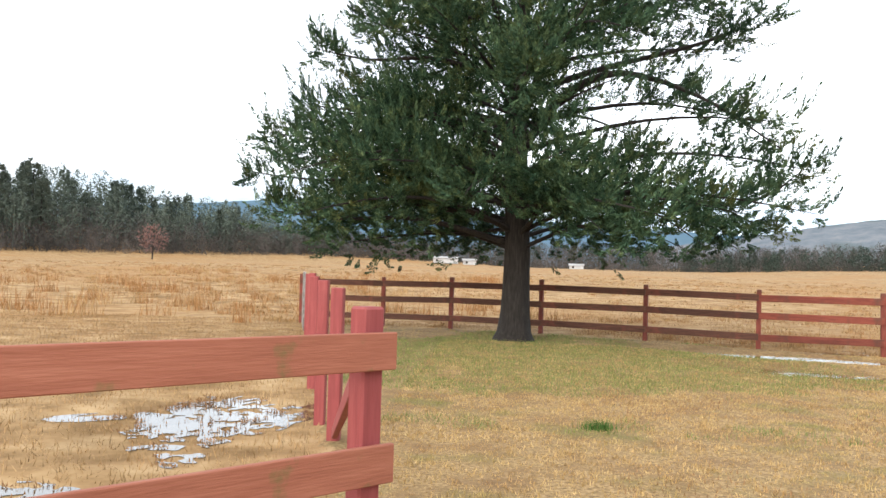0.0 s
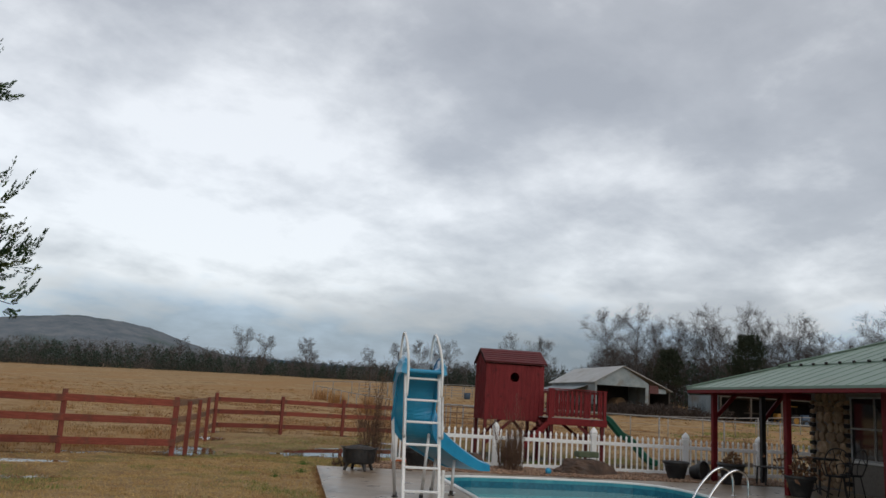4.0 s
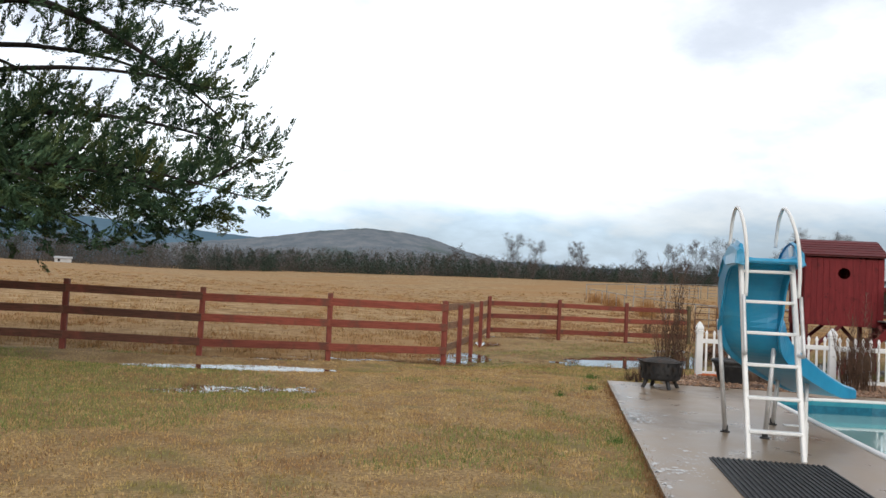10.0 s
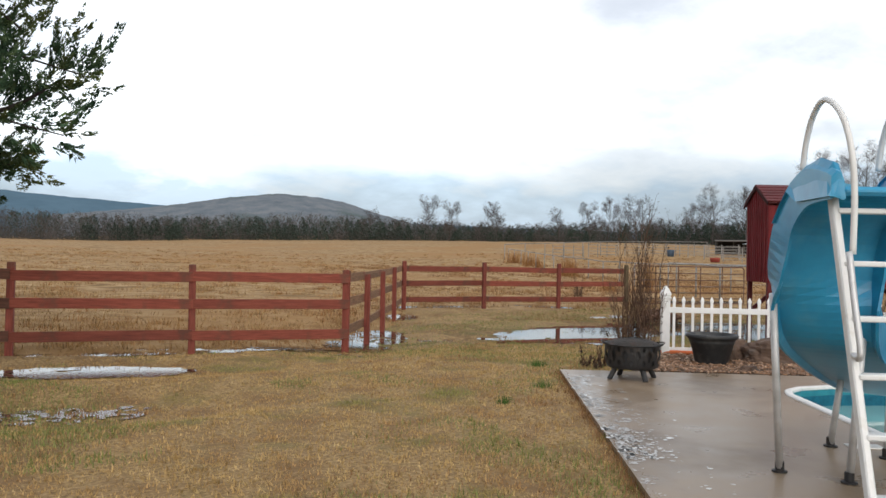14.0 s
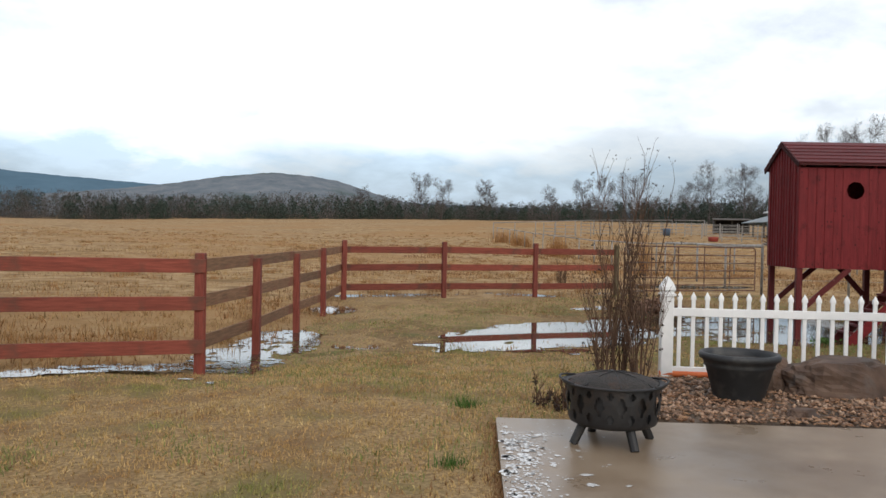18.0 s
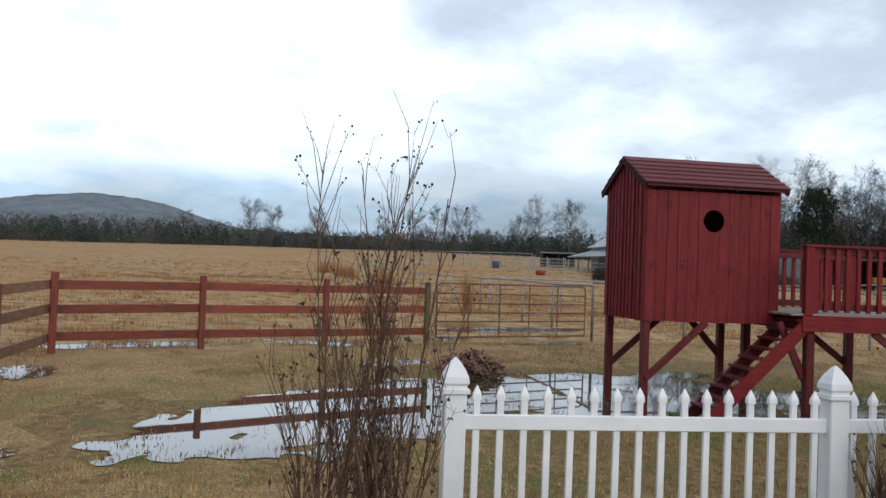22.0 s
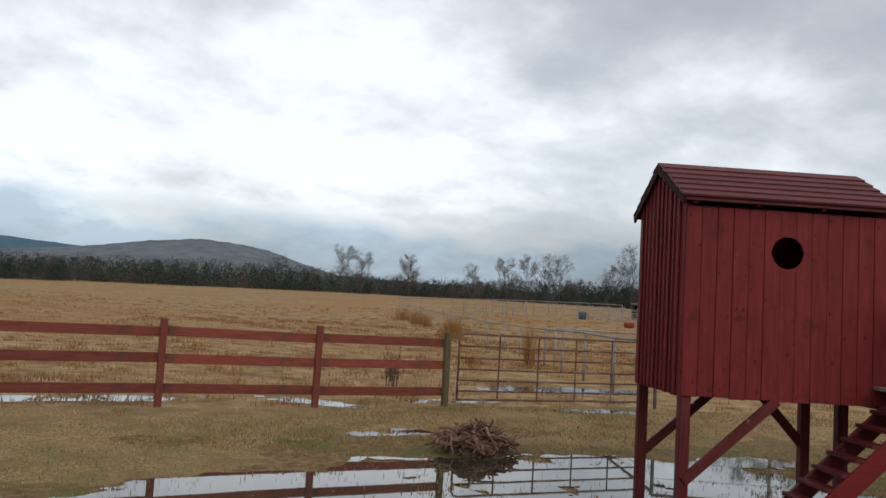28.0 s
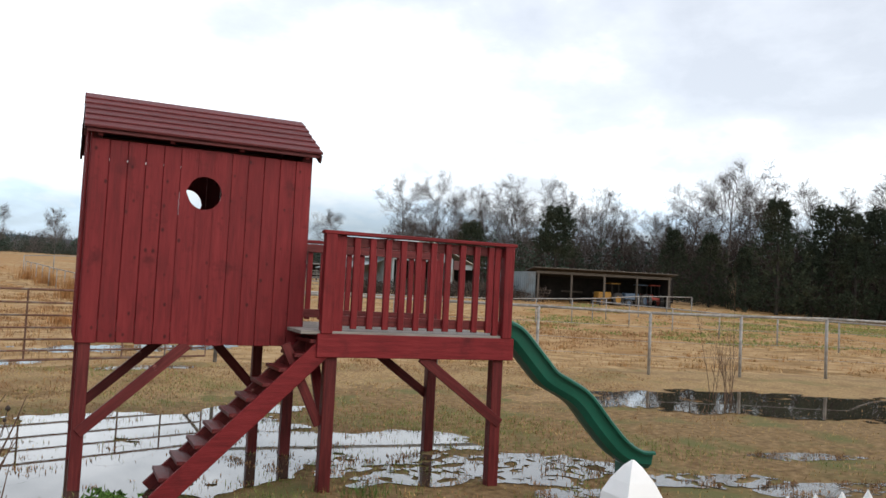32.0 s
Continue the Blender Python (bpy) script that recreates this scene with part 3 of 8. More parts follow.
def ellipse(x, y, cx, cy, rx, ry, deg):
    c, s = math.cos(radians(deg)), math.sin(radians(deg))
    a, b = (x - cx) * c + (y - cy) * s, -(x - cx) * s + (y - cy) * c
    return np.hypot(a / rx, b / ry)


def lie(x, y):
    """The lie of the land without its small bumps."""
    x, y = np.asarray(x, float), np.asarray(y, float)
    w = -0.2 * (x - 8) + 0.98 * (y - 20)
    z = 0.021 * np.clip(w - 4, 0, 260) * smooth(4, 30, w)
    z = z - 0.12 * (1 - smooth(1.0, 1.4, ellipse(x, y, 22.5, 15.0, 11.5, 4.2, -22)))
    z = z + 0.03 * np.clip(x - 45, 0, 120) * smooth(45, 75, x) * np.clip(0.35 + y / 45, 0.35, 1.25)
    # the wooded slope in the north-west
    az, far = np.degrees(np.arctan2(x - 3, y - 4)), np.hypot(x - 3, y - 4)
    return z + np.interp(az, [-90, -45, -31, -26, -18, -8, 0], [0, 12, 10, 6.5, 5, 2, 0]) * smooth(165, 235, far)


def pond(x, y, k):
    """Below 1 where puddle k stands: an oval with ragged, grassy edges."""
    cx, cy, rx, ry, deg, rag = PUDDLES[k]
    q = ellipse(x, y, cx, cy, rx, ry, deg)
    # the noise is laid askew to the plan, so that no edge runs square
    x, y = 0.8 * x + 0.6 * y + 0.07 * np.sin(5 * y), -0.6 * x + 0.8 * y + 0.07 * np.sin(6 * x)
    x, y = x + 0.05 * lattice(x, y, 0.2, 60 + k), y + 0.05 * lattice(x, y, 0.2, 61 + k)
    q = q + (0.18 + 0.25 * rag) * lattice(x, y, 0.8, 40 + k) + (0.1 + 0.25 * rag) * lattice(x, y, 0.33, 70 + k) + (0.06 + 0.15 * rag) * lattice(0.8 * x + 0.6 * y, 0.8 * y - 0.6 * x, 0.15, 90 + k)
    # grass stands out of the water in patches
    tufts = 0.6 * lattice(x, y, 0.55, 20 + k) + 0.5 * lattice(0.7 * x - 0.7 * y, 0.7 * y + 0.7 * x, 0.2, 21 + k) + 0.3 * lattice(x, y, 0.1, 22 + k)
    if k in SPECKLED:
        tufts = tufts + 1.3 * lattice(0.7 * x - 0.7 * y, 0.7 * y + 0.7 * x, 0.095, 23 + k) + 0.7 * lattice(x, y, 0.05, 24 + k) - 0.1
    return np.maximum(q, 1 + (tufts - 0.85 + 0.95 * rag) * 0.5)


def wet(x, y):
    """How deep the puddles' hollows are, and how near their water."""
    dip, near = np.zeros_like(x), np.full_like(x, 9.0)
    for k, (cx, cy, rx, ry, deg, rag) in enumerate(PUDDLES):
        reach = 2.9 * max(rx, ry) + 1
        m = (np.abs(x - cx) < reach) & (np.abs(y - cy) < reach)
        if not m.any():
            continue
        q = ellipse(x[m], y[m], cx, cy, rx, ry, deg)
        dip[m] = np.maximum(dip[m], (1 - smooth(1.25, 2.8 if k < SUNK else 1.9, q)) * (0.105 if k < 2 else 0.075 if k < SUNK else 0.028))
        near[m] = np.minimum(near[m], pond(x[m], y[m], k))
    return dip, near


def uv(x, y):
    c, s = math.cos(radians(-38.75)), math.sin(radians(-38.75))
    return (x - 12.2) * c + (y - 10.08) * s, -(x - 12.2) * s + (y - 10.08) * c


def height(x, y):
    x, y = np.asarray(x, float), np.asarray(y, float)
    far = smooth(30, 90, np.hypot(x - 12, y - 12))
    one = np.ndim(x) == 0
    dip, near = wet(np.atleast_1d(x), np.atleast_1d(y))
    dip = dip[0] if one else dip
    bumps = (1 - far) * (0.011 * lattice(x, y, 1.3, 1) + 0.008 * lattice(x, y, 0.36, 2)) + far * (0.25 * lattice(x, y, 30, 3)) + smooth(12, 40, np.hypot(x - 12, y - 12)) * 0.05 * lattice(x, y, 3.3, 4)
    z = lie(x, y) + bumps * (1 - np.clip(dip / 0.028, 0, 1)) - dip
    u, v = uv(x, y)
    slab = (u > PATIO_U + 0.16) & (v < PATIO_V - 0.16) & (u < 13) & (v > -12)
    z = np.where(slab, -0.25, z)
    return np.where(slab & (u > -0.25) & (u < 5.1) & (v < 1.0), -1.7, z)


def spread(lo, hi, step, out, grow):
    mid = list(np.arange(lo, hi + 1e-6, step))
    a, s = lo, step
    left, right = [], []
    while a > -out:
        s *= grow
        a -= s
        left.append(a)
    a, s = mid[-1], step
    while a < out:
        s *= grow
        a += s
        right.append(a)
    return np.array(left[::-1] + mid + right)


def inside(x, y, poly):
    """Which points lie within an outline."""
    hit = np.zeros(np.shape(x), bool)
    for (x0, y0), (x1, y1) in zip(poly, poly[1:] + poly[:1]):
        cross = (y0 > y) != (y1 > y)
        hit ^= cross & (x < (x1 - x0) * (y - y0) / (y1 - y0 + 1e-12) + x0)
    return hit


LAWN = [(-0.36, 2.94), (-1.3, 6.5), (-4.9, 20.6), (-2.9, 20.9), (1.2, 19.9), (3.56, 18.8), (5.84, 17.87), (10.37, 16.45), (16.2, 23.65), (23.4, 22.1), (27.2, 21.2), (34.8, 14.5), (38.2, 9.5), (39, -14), (-14, -14), (-3, 0.2)]


def raw_mesh(name, verts, loops, size, mats):
    """A mesh of faces of one size from arrays."""
    me = bpy.data.meshes.new(name)
    verts, loops = np.asarray(verts, np.float32).reshape(-1, 3), np.asarray(loops, np.int32).ravel()
    count = len(loops) // size
    me.vertices.add(len(verts))
    me.vertices.foreach_set("co", verts.ravel())
    me.loops.add(len(loops))
    me.loops.foreach_set("vertex_index", loops)
    me.polygons.add(count)
    me.polygons.foreach_set("loop_start", np.arange(0, count * size, size, dtype=np.int32))
    for m in mats:
        me.materials.append(m)
    me.update(calc_edges=True)
    return me


M["ground"] = material("damp_lawn_soil", [(0.13, 0.08, 0.034), (0.30, 0.2, 0.09), (0.46, 0.325, 0.165)], 26.0, (1, 1, 1), 0.9, 0.9, bump_scale=30.0, coords="World", stain=(0.19, 0.15, 0.058), stain_scale=0.8, stain_edge=(0.52, 0.66), spec=0.25, blotch=((0.2, 0.12, 0.054), 1.5, (0.48, 0.68)))
M["wet_ground"] = material("soaked_yard_soil", [(0.10, 0.06, 0.026), (0.2, 0.128, 0.058), (0.31, 0.21, 0.105)], 9.0, (1, 1, 1), 0.92, 0.8, bump_scale=30.0, coords="World", stain=(0.13, 0.125, 0.045), stain_scale=0.9, stain_edge=(0.5, 0.64), spec=0.15)
M["pasture"] = material("dry_pasture", [(0.17, 0.10, 0.043), (0.34, 0.22, 0.105), (0.49, 0.35, 0.19)], 1.4, (1, 1, 1), 0.95, 1.0, bump_scale=1.6, coords="World", stain=(0.17, 0.10, 0.04), stain_scale=0.4, stain_edge=(0.54, 0.68), spec=0.1, blotch=((0.33, 0.19, 0.078), 0.05, (0.48, 0.62)))
gx, gy = spread(-6, 32, 0.14, 1900, 1.13), spread(1, 27, 0.14, 1900, 1.13)
GX, GY = np.meshgrid(gx, gy)
GZ = height(GX, GY)
idx = np.arange(GX.size).reshape(GX.shape)
quads = np.stack([idx[:-1, :-1], idx[:-1, 1:], idx[1:, 1:], idx[1:, :-1]], -1).reshape(-1, 4)
me = raw_mesh("ground", np.stack([GX, GY, GZ], -1), quads, 4, [M["ground"], M["pasture"], M["wet_ground"]])
mx, my = (GX[:-1, :-1] + GX[1:, 1:]) / 2, (GY[:-1, :-1] + GY[1:, 1:]) / 2
soaked = ellipse(mx, my, 23.0, 13.5, 9.5, 5.2, -30) + 0.22 * lattice(mx, my, 1.1, 86) + 0.14 * lattice(mx, my, 0.4, 87) < 1
me.polygons.foreach_set("material_index", np.where(inside(mx, my, LAWN), np.where(soaked, 2, 0), 1).astype(np.int32).ravel())
me.shade_smooth()
tagged(placed("ground", me), "winter lawn and dry straw-coloured pasture rising gently to woods", "ground", kind="structure")

for k, (cx, cy, rx, ry, deg, rag) in enumerate(PUDDLES):
    # the water's outline is traced cell by cell where the hollow fills
    g, cell = Geo(), 0.055
    span = 1.6 * max(rx, ry)
    cell = 0.03 if k in SPECKLED else (0.036 if rx < 2 else 0.055)
    n = int(2 * span / cell)
    px, py = np.meshgrid(cx - span + cell * np.arange(n + 1), cy - span + cell * np.arange(n + 1))
    q = pond(px, py, k)
    for e in range(k):
        if math.hypot(PUDDLES[e][0] - cx, PUDDLES[e][1] - cy) < 1.5 * (max(rx, ry) + max(PUDDLES[e][2:4])):
            q = np.where(pond(px, py, e) < 0.97, np.maximum(q, 1.2), q)
    pz = lie(px, py) - (0.09 if k < 2 else 0.06 if k < SUNK else 0.013) - 0.0004 * k
    for i in range(n):
        for j in range(n):
            cq = (q[i, j], q[i, j + 1], q[i + 1, j + 1], q[i + 1, j])
            if min(cq) >= 1:
                continue
            cp = [(px[a, b], py[a, b], pz[a, b]) for a, b in ((i, j), (i, j + 1), (i + 1, j + 1), (i + 1, j))]
            poly = []
            for c in range(4):
                d = (c + 1) % 4
                if cq[c] < 1:
                    poly.append(cp[c])
                if (cq[c] < 1) != (cq[d] < 1):
                    f = (1 - cq[c]) / (cq[d] - cq[c])
                    poly.append(tuple(cp[c][m] + (cp[d][m] - cp[c][m]) * f for m in range(3)))
            if len(poly) > 2:
                g.add(poly, [tuple(range(len(poly)))])
    if g.f:
        solid("puddle", g, M["puddle_rippled" if k < SUNK or k in SPECKLED else "puddle"], "shallow rain puddle standing among the grass", "puddle", kind="structure", group="rain puddles")

# ---- patio and pool ----
from mathutils.geometry import tessellate_polygon

outer = [(PATIO_U, -12), (13, -12), (13, PATIO_V), (PATIO_U, PATIO_V)]
hole = POOL + [(4.62, -9.0)][:0]
rings = [[Vector((x, y, 0)) for x, y in outer], [Vector((x, y, 0)) for x, y in hole]]
flatp = [p for r in rings for p in r]
tris = tessellate_polygon(rings)
g = Geo()
n0 = len(flatp)
g.v = [(p.x, p.y, 0.05) for p in flatp] + [(p.x, p.y, -0.15) for p in flatp]
for t in tris:
    p = [flatp[i] for i in t]
    if (p[1] - p[0]).cross(p[2] - p[0]).z < 0:
        t = tuple(reversed(t))
    g.f.append(tuple(t))
for start, ring, flip in ((0, outer, False), (len(outer), hole, False)):
    n = len(ring)
    for i in range(n):
        a, b = start + i, start + (i + 1) % n
        g.f.append((a, a + n0, b + n0, b))
solid("patio", g, M["concrete"], "wet taupe concrete pool deck with a pale worn edge", "patio", YARD, kind="structure")

# small flakes of old peeling sealer along the lawn edge of the slab
fr = np.random.default_rng(81)
crust = Geo()
cu = PATIO_U + 0.015 + fr.exponential(0.15, 6500)
cv = PATIO_V - 0.02 - 8.9 * fr.random(6500)
for u, v, pick, size in zip(cu, cv, lattice(0.5 * cv, cu, 0.35, 82) + 0.6 * lattice(cv, cu, 0.11, 83) + fr.normal(0, 0.25, 6500), fr.lognormal(-4.6, 0.55, 6500)):
    if pick < 0.05 or u > PATIO_U + 0.75:
        continue
    size = min(size, 0.042)
    rim = [(u + size * k * math.cos(a), v + size * k * math.sin(a), 0.0535) for a, k in zip(np.arange(6) * 1.0472 + fr.random(), fr.uniform(0.45, 1.2, 6))]
    crust.add(rim, [tuple(range(6))])
solid("sealer_crust", crust, M["flake"], "white flakes of peeling sealer along the slab edge", "paint flakes", YARD, kind="stuff")

pool = thing("swimming_pool", YARD, "in-ground pool with milky turquoise water and white coping", "swimming pool")
n = len(POOL)


def inset(d):
    out = []
    for i, (x, y) in enumerate(POOL):
        a, b = Vector(POOL[i - 1]), Vector(POOL[(i + 1) % n])
        t = (b - a).normalized()
        out.append((x + t.y * d, y - t.x * d))
    return out


def band(outline0, outline1, z0, z1):
    g = Geo()
    k = len(outline0)
    g.v = [(x, y, z0) for x, y in outline0] + [(x, y, z1) for x, y in outline1]
    g.f = [(i, (i + 1) % k, k + (i + 1) % k, k + i) for i in range(k)]
    return g


cop = Geo()
for i in range(n - 1):
    a, b = POOL[i], POOL[i + 1]
    cop.stick((*a, 0.054), (*b, 0.054), 0.075, 0.045, 0.012)
cop.part("coping", M["coping"], pool, "white rounded coping edge")
band(inset(0.03), inset(0.03), 0.035, -0.03).part("wall_rim", M["liner"], pool)
band(inset(0.035), inset(0.035), -0.03, -0.20).part("tile_band", M["liner_tile"], pool, "dark teal patterned tile band")
band(inset(0.035), inset(0.035), -0.20, -1.5).part("liner", M["liner"], pool)
g = Geo()
g.v, g.f = [(x, y, -0.15) for x, y in inset(0.02)], [tuple(range(n))]
water = g.part("water", M["pool_water"], pool, "still pale green water")
marks = Geo()
for i in range(1, n - 1):
    a, b = Vector(inset(0.031)[i]), Vector(inset(0.031)[i + 1])
    steps = max(1, int((b - a).length / 0.16))
    for k in range(steps):
        p = a.lerp(b, (k + 0.5) / steps)
        t = (b - a).normalized()
        marks.box(0.075, 0.004, 0.055, Matrix.Translation((p.x, p.y, -0.08)) @ Matrix.Rotation(math.atan2(t.y, t.x), 4, "Z"))
marks.part("tile_motif", M["liner"], pool)["kind"] = "stuff"

mark = Geo()
for du, dz, w in ((-0.07, 0.0, 0.05), (0.0, 0.012, 0.05), (0.07, 0.0, 0.05), (0.02, -0.03, 0.13)):
    mark.box(w, 0.006, 0.028, pose(4.33 + du * 0.75, 0.36 - du * 0.8, -0.105 + dz, 0, 0, -47))
mark.part("depth_mark", M["iron"], pool, "small dark mark on the tile band")

# the planted bed between slab and picket fence, with its gravel and leaves
bed = Geo()
nu, nv = 90, 16
for i in range(nu + 1):
    for j in range(nv + 1):
        u, v = -1.35 + 10.6 * i / nu, PATIO_V + 0.0 + 2.5 * j / nv
        p = yard(u, v)
        edge = min(1, min(j, nv - j) / 2, min(i, nu - i) / 2)
        bed.v.append((u, v, float(height(p.x, p.y)) * 0.5 - 0.005 + 0.045 * edge + 0.012 * float(lattice(u, v, 0.3, 9)) * edge))
bed.f = [(i * (nv + 1) + j, (i + 1) * (nv + 1) + j, (i + 1) * (nv + 1) + j + 1, i * (nv + 1) + j + 1) for i in range(nu) for j in range(nv)]
M["mulch"] = material("wet_mulch_soil", [(0.035, 0.022, 0.014), (0.09, 0.058, 0.035), (0.16, 0.11, 0.07)], 7.0, (1, 1, 1), 0.85, 0.8, bump_scale=40.0, coords="World", stain=(0.19, 0.14, 0.10), stain_scale=1.5)
solid("planting_bed", bed, M["mulch"], "mulched bed with gravel along the picket fence", "planting bed", YARD, smooth=True, kind="structure")


def flecks(name, count, where, size, mat, label, category, flat=0.5, seed=1, tall=0.0):
    """Many small leaf- or stone-like chips."""
    r = np.random.default_rng(seed)
    pts = where(r, count)
    count = len(pts)
    k = 6
    base = np.array([(1, 0, 0), (-0.5, 0.85, 0), (-0.5, -0.85, 0), (0, 0, 1), (0, 0, -1)], float)
    faces = np.array([(0, 1, 3), (1, 2, 3), (2, 0, 3), (1, 0, 4), (2, 1, 4), (0, 2, 4)])
    sz = r.uniform(size[0], size[1], (count, 1, 1))
    ang = r.uniform(0, 2 * np.pi, count)
    c, s = np.cos(ang)[:, None], np.sin(ang)[:, None]
    jit = base[None] * np.array([1, 0.7, flat]) + r.normal(0, 0.18, (count, 5, 3)) * np.array([1, 1, flat])
    jx, jy = jit[..., 0] * c - jit[..., 1] * s, jit[..., 0] * s + jit[..., 1] * c
    v = np.stack([jx, jy, jit[..., 2]], -1) * sz + pts[:, None]
    loops = (np.arange(count)[:, None, None] * 5 + faces[None]).ravel()
    ob = placed(name, raw_mesh(name, v, loops, 3, [mat]))
    return tagged(ob, label, category, kind="stuff")


def on_bed(r, n):
    u, v = r.uniform(-1.2, 9.0, n), PATIO_V + 0.08 + r.beta(1.1, 1.4, n) * 2.2
    c, s = math.cos(radians(-38.75)), math.sin(radians(-38.75))
    x, y = 12.2 + u * c - v * s, 10.08 + u * s + v * c
    return np.stack([x, y, height(x, y) * 0.5 + 0.05], -1)


flecks("gravel", 6500, on_bed, (0.012, 0.04), M["gravel"], "brown and tan river gravel in the bed", "gravel", 0.6, 3)
flecks("leaf_litter", 5500, on_bed, (0.02, 0.06), M["litter"], "fallen brown leaves in the bed", "leaves", 0.18, 4)


def blades(name, x, y, length, width, mat, label, category, lean=0.6, seed=1, per=1, base=None):
    """Grass: one thin triangle a blade."""
    r = np.random.default_rng(seed)
    x, y = np.repeat(x, per) + r.normal(0, 0.02, len(x) * per), np.repeat(y, per) + r.normal(0, 0.02, len(y) * per)
    n = len(x)
    z = height(x, y) - 0.004 if base is None else np.repeat(base, per)
    a, t = r.uniform(0, 2 * np.pi, n), r.uniform(0, 2 * np.pi, n)
    ln = np.repeat(length, per) * r.uniform(0.55, 1.25, n) if np.ndim(length) else length * r.uniform(0.5, 1.3, n)
    wd = np.repeat(width, per) if np.ndim(width) else np.full(n, width)
    out = ln * np.clip(np.abs(r.normal(0, lean, n)), 0, 1.2)
    rise = np.sqrt(np.maximum(ln**2 - np.minimum(out, 0.93 * ln) ** 2, 1e-6))
    wx, wy = np.cos(a) * wd / 2, np.sin(a) * wd / 2
    v = np.empty((n, 3, 3), np.float32)
    v[:, 0], v[:, 1] = np.stack([x - wx, y - wy, z], -1), np.stack([x + wx, y + wy, z], -1)
    v[:, 2] = np.stack([x + np.cos(t) * out, y + np.sin(t) * out, z + rise], -1)
    ob = placed(name, raw_mesh(name, v, np.arange(n * 3), 3, [mat]))
    return tagged(ob, label, category, kind="stuff")


def lawn_points(n, x0, x1, y0, y1, seed, keep=1.0):
    r = np.random.default_rng(seed)
    x, y = r.uniform(x0, x1, n), r.uniform(y0, y1, n)
    u, v = uv(x, y)
    ok = inside(x, y, LAWN) & ~((u > PATIO_U - 0.01) & (v < PATIO_V + 0.02) & (u < 13)) & ~((u > -1.3) & (u < 9.2) & (v > PATIO_V - 0.1) & (v < PATIO_V + 2.4))
    q = wet(x, y)[1]
    ok &= (ellipse(x, y, 23.0, 13.5, 9.5, 5.2, -30) > 1) | (r.random(n) < 0.6)
    ok &= (q > 0.93) | ((q > 0.72) & (r.random(n) < 0.25)) | (r.random(n) < 0.004)
    return x[ok], y[ok]


def clumped(x, y, low, high, seed):
    """Blade lengths that gather into tufts a hand's width across."""
    return low + (high - low) * np.clip(0.45 + 0.6 * lattice(0.8 * x + 0.6 * y, 0.8 * y - 0.6 * x, 0.24, seed) + 0.5 * lattice(x, y, 0.1, seed + 1), 0, 1)


lx, ly = lawn_points(150000, -1, 17, 2.0, 17.0, 11)
blades("lawn_grass", lx, ly, clumped(lx, ly, 0.018, 0.042, 91), 0.0125, M["lawn"], "short dormant lawn grass, straw-brown with green patches", "grass", 1.1, 12, per=3)
lx, ly = lawn_points(110000, -4, 34, 7.0, 24.0, 13)
blades("lawn_grass", lx, ly, clumped(lx, ly, 0.022, 0.048, 93), 0.015, M["lawn"], "dormant lawn grass further off, straw-brown with green patches", "grass", 0.95, 14)

# drowned grass that breaks up the margins of the puddles
r = np.random.default_rng(95)
wx_, wy_, wz_ = [], [], []
for k, (cx, cy, rx, ry, deg, rag) in enumerate(PUDDLES):
    span = 1.35 * max(rx, ry)
    n = int(min(16000, 4 * span * span * 1500))
    x, y = r.uniform(cx - span, cx + span, n), r.uniform(cy - span, cy + span, n)
    q = pond(x, y, k)
    fleck = 0.6 * lattice(0.8 * x + 0.6 * y, 0.8 * y - 0.6 * x, 0.13, 96) + 0.6 * lattice(x, y, 0.36, 97)
    ok = (q < 1.03) & (q + 0.5 * fleck > (0.74 if 1 < k < SUNK or k in SPECKLED else 1.0) + 0.3 * r.random(n))
    wx_, wy_, wz_ = wx_ + [x[ok]], wy_ + [y[ok]], wz_ + [lie(x[ok], y[ok]) - (0.093 if k < 2 else 0.063 if k < SUNK else 0.016)]
wx_, wy_, wz_ = np.concatenate(wx_), np.concatenate(wy_), np.concatenate(wz_)
blades("drowned_grass", wx_, wy_, 0.034, 0.014, M["rust_grass"], "wet brown grass standing in the margins of puddles", "grass", 0.8, 98, base=wz_)

# greener growth under and round the cedar and along the west side
r = np.random.default_rng(17)
gx_, gy_ = lawn_points(190000, -4.5, 8.5, 7.0, 20.6, 18)
ok = lattice(gx_, gy_, 1.7, 19) + 0.6 * lattice(gx_, gy_, 0.5, 20) + 1.5 * (1 - smooth(0.6, 1.4, ellipse(gx_, gy_, 1.7, 14.4, 4.6, 3.8, -10))) > 0.28 + 0.4 * r.random(len(gx_))
blades("lawn_grass", gx_[ok], gy_[ok], 0.06, 0.009, M["lawn_green"], "green winter growth in the lawn near the cedar", "grass", 0.85, 16)
gx_, gy_ = lawn_points(150000, 6, 26, 4.0, 22, 28)
ok = lattice(gx_, gy_, 1.5, 29) + 0.6 * lattice(gx_, gy_, 0.4, 30) > 0.5 + 0.5 * r.random(len(gx_)) - 1.05 * smooth(8.5, 12, gx_) * smooth(9, 13, gy_)
blades("lawn_grass", gx_[ok], gy_[ok], 0.06, 0.009, M["lawn_green"], "scattered green growth in the dormant lawn", "grass", 0.85, 27)
gx_, gy_ = lawn_points(60000, 1, 14, 3.0, 13, 38)
ok = lattice(gx_, gy_, 1.3, 39) + 0.6 * lattice(gx_, gy_, 0.35, 37) > 0.22 + 0.5 * r.random(len(gx_))
blades("lawn_grass", gx_[ok], gy_[ok], 0.042, 0.009, M["rust_grass"], "rusty brown patches of dead growth in the lawn", "grass", 0.95, 36)

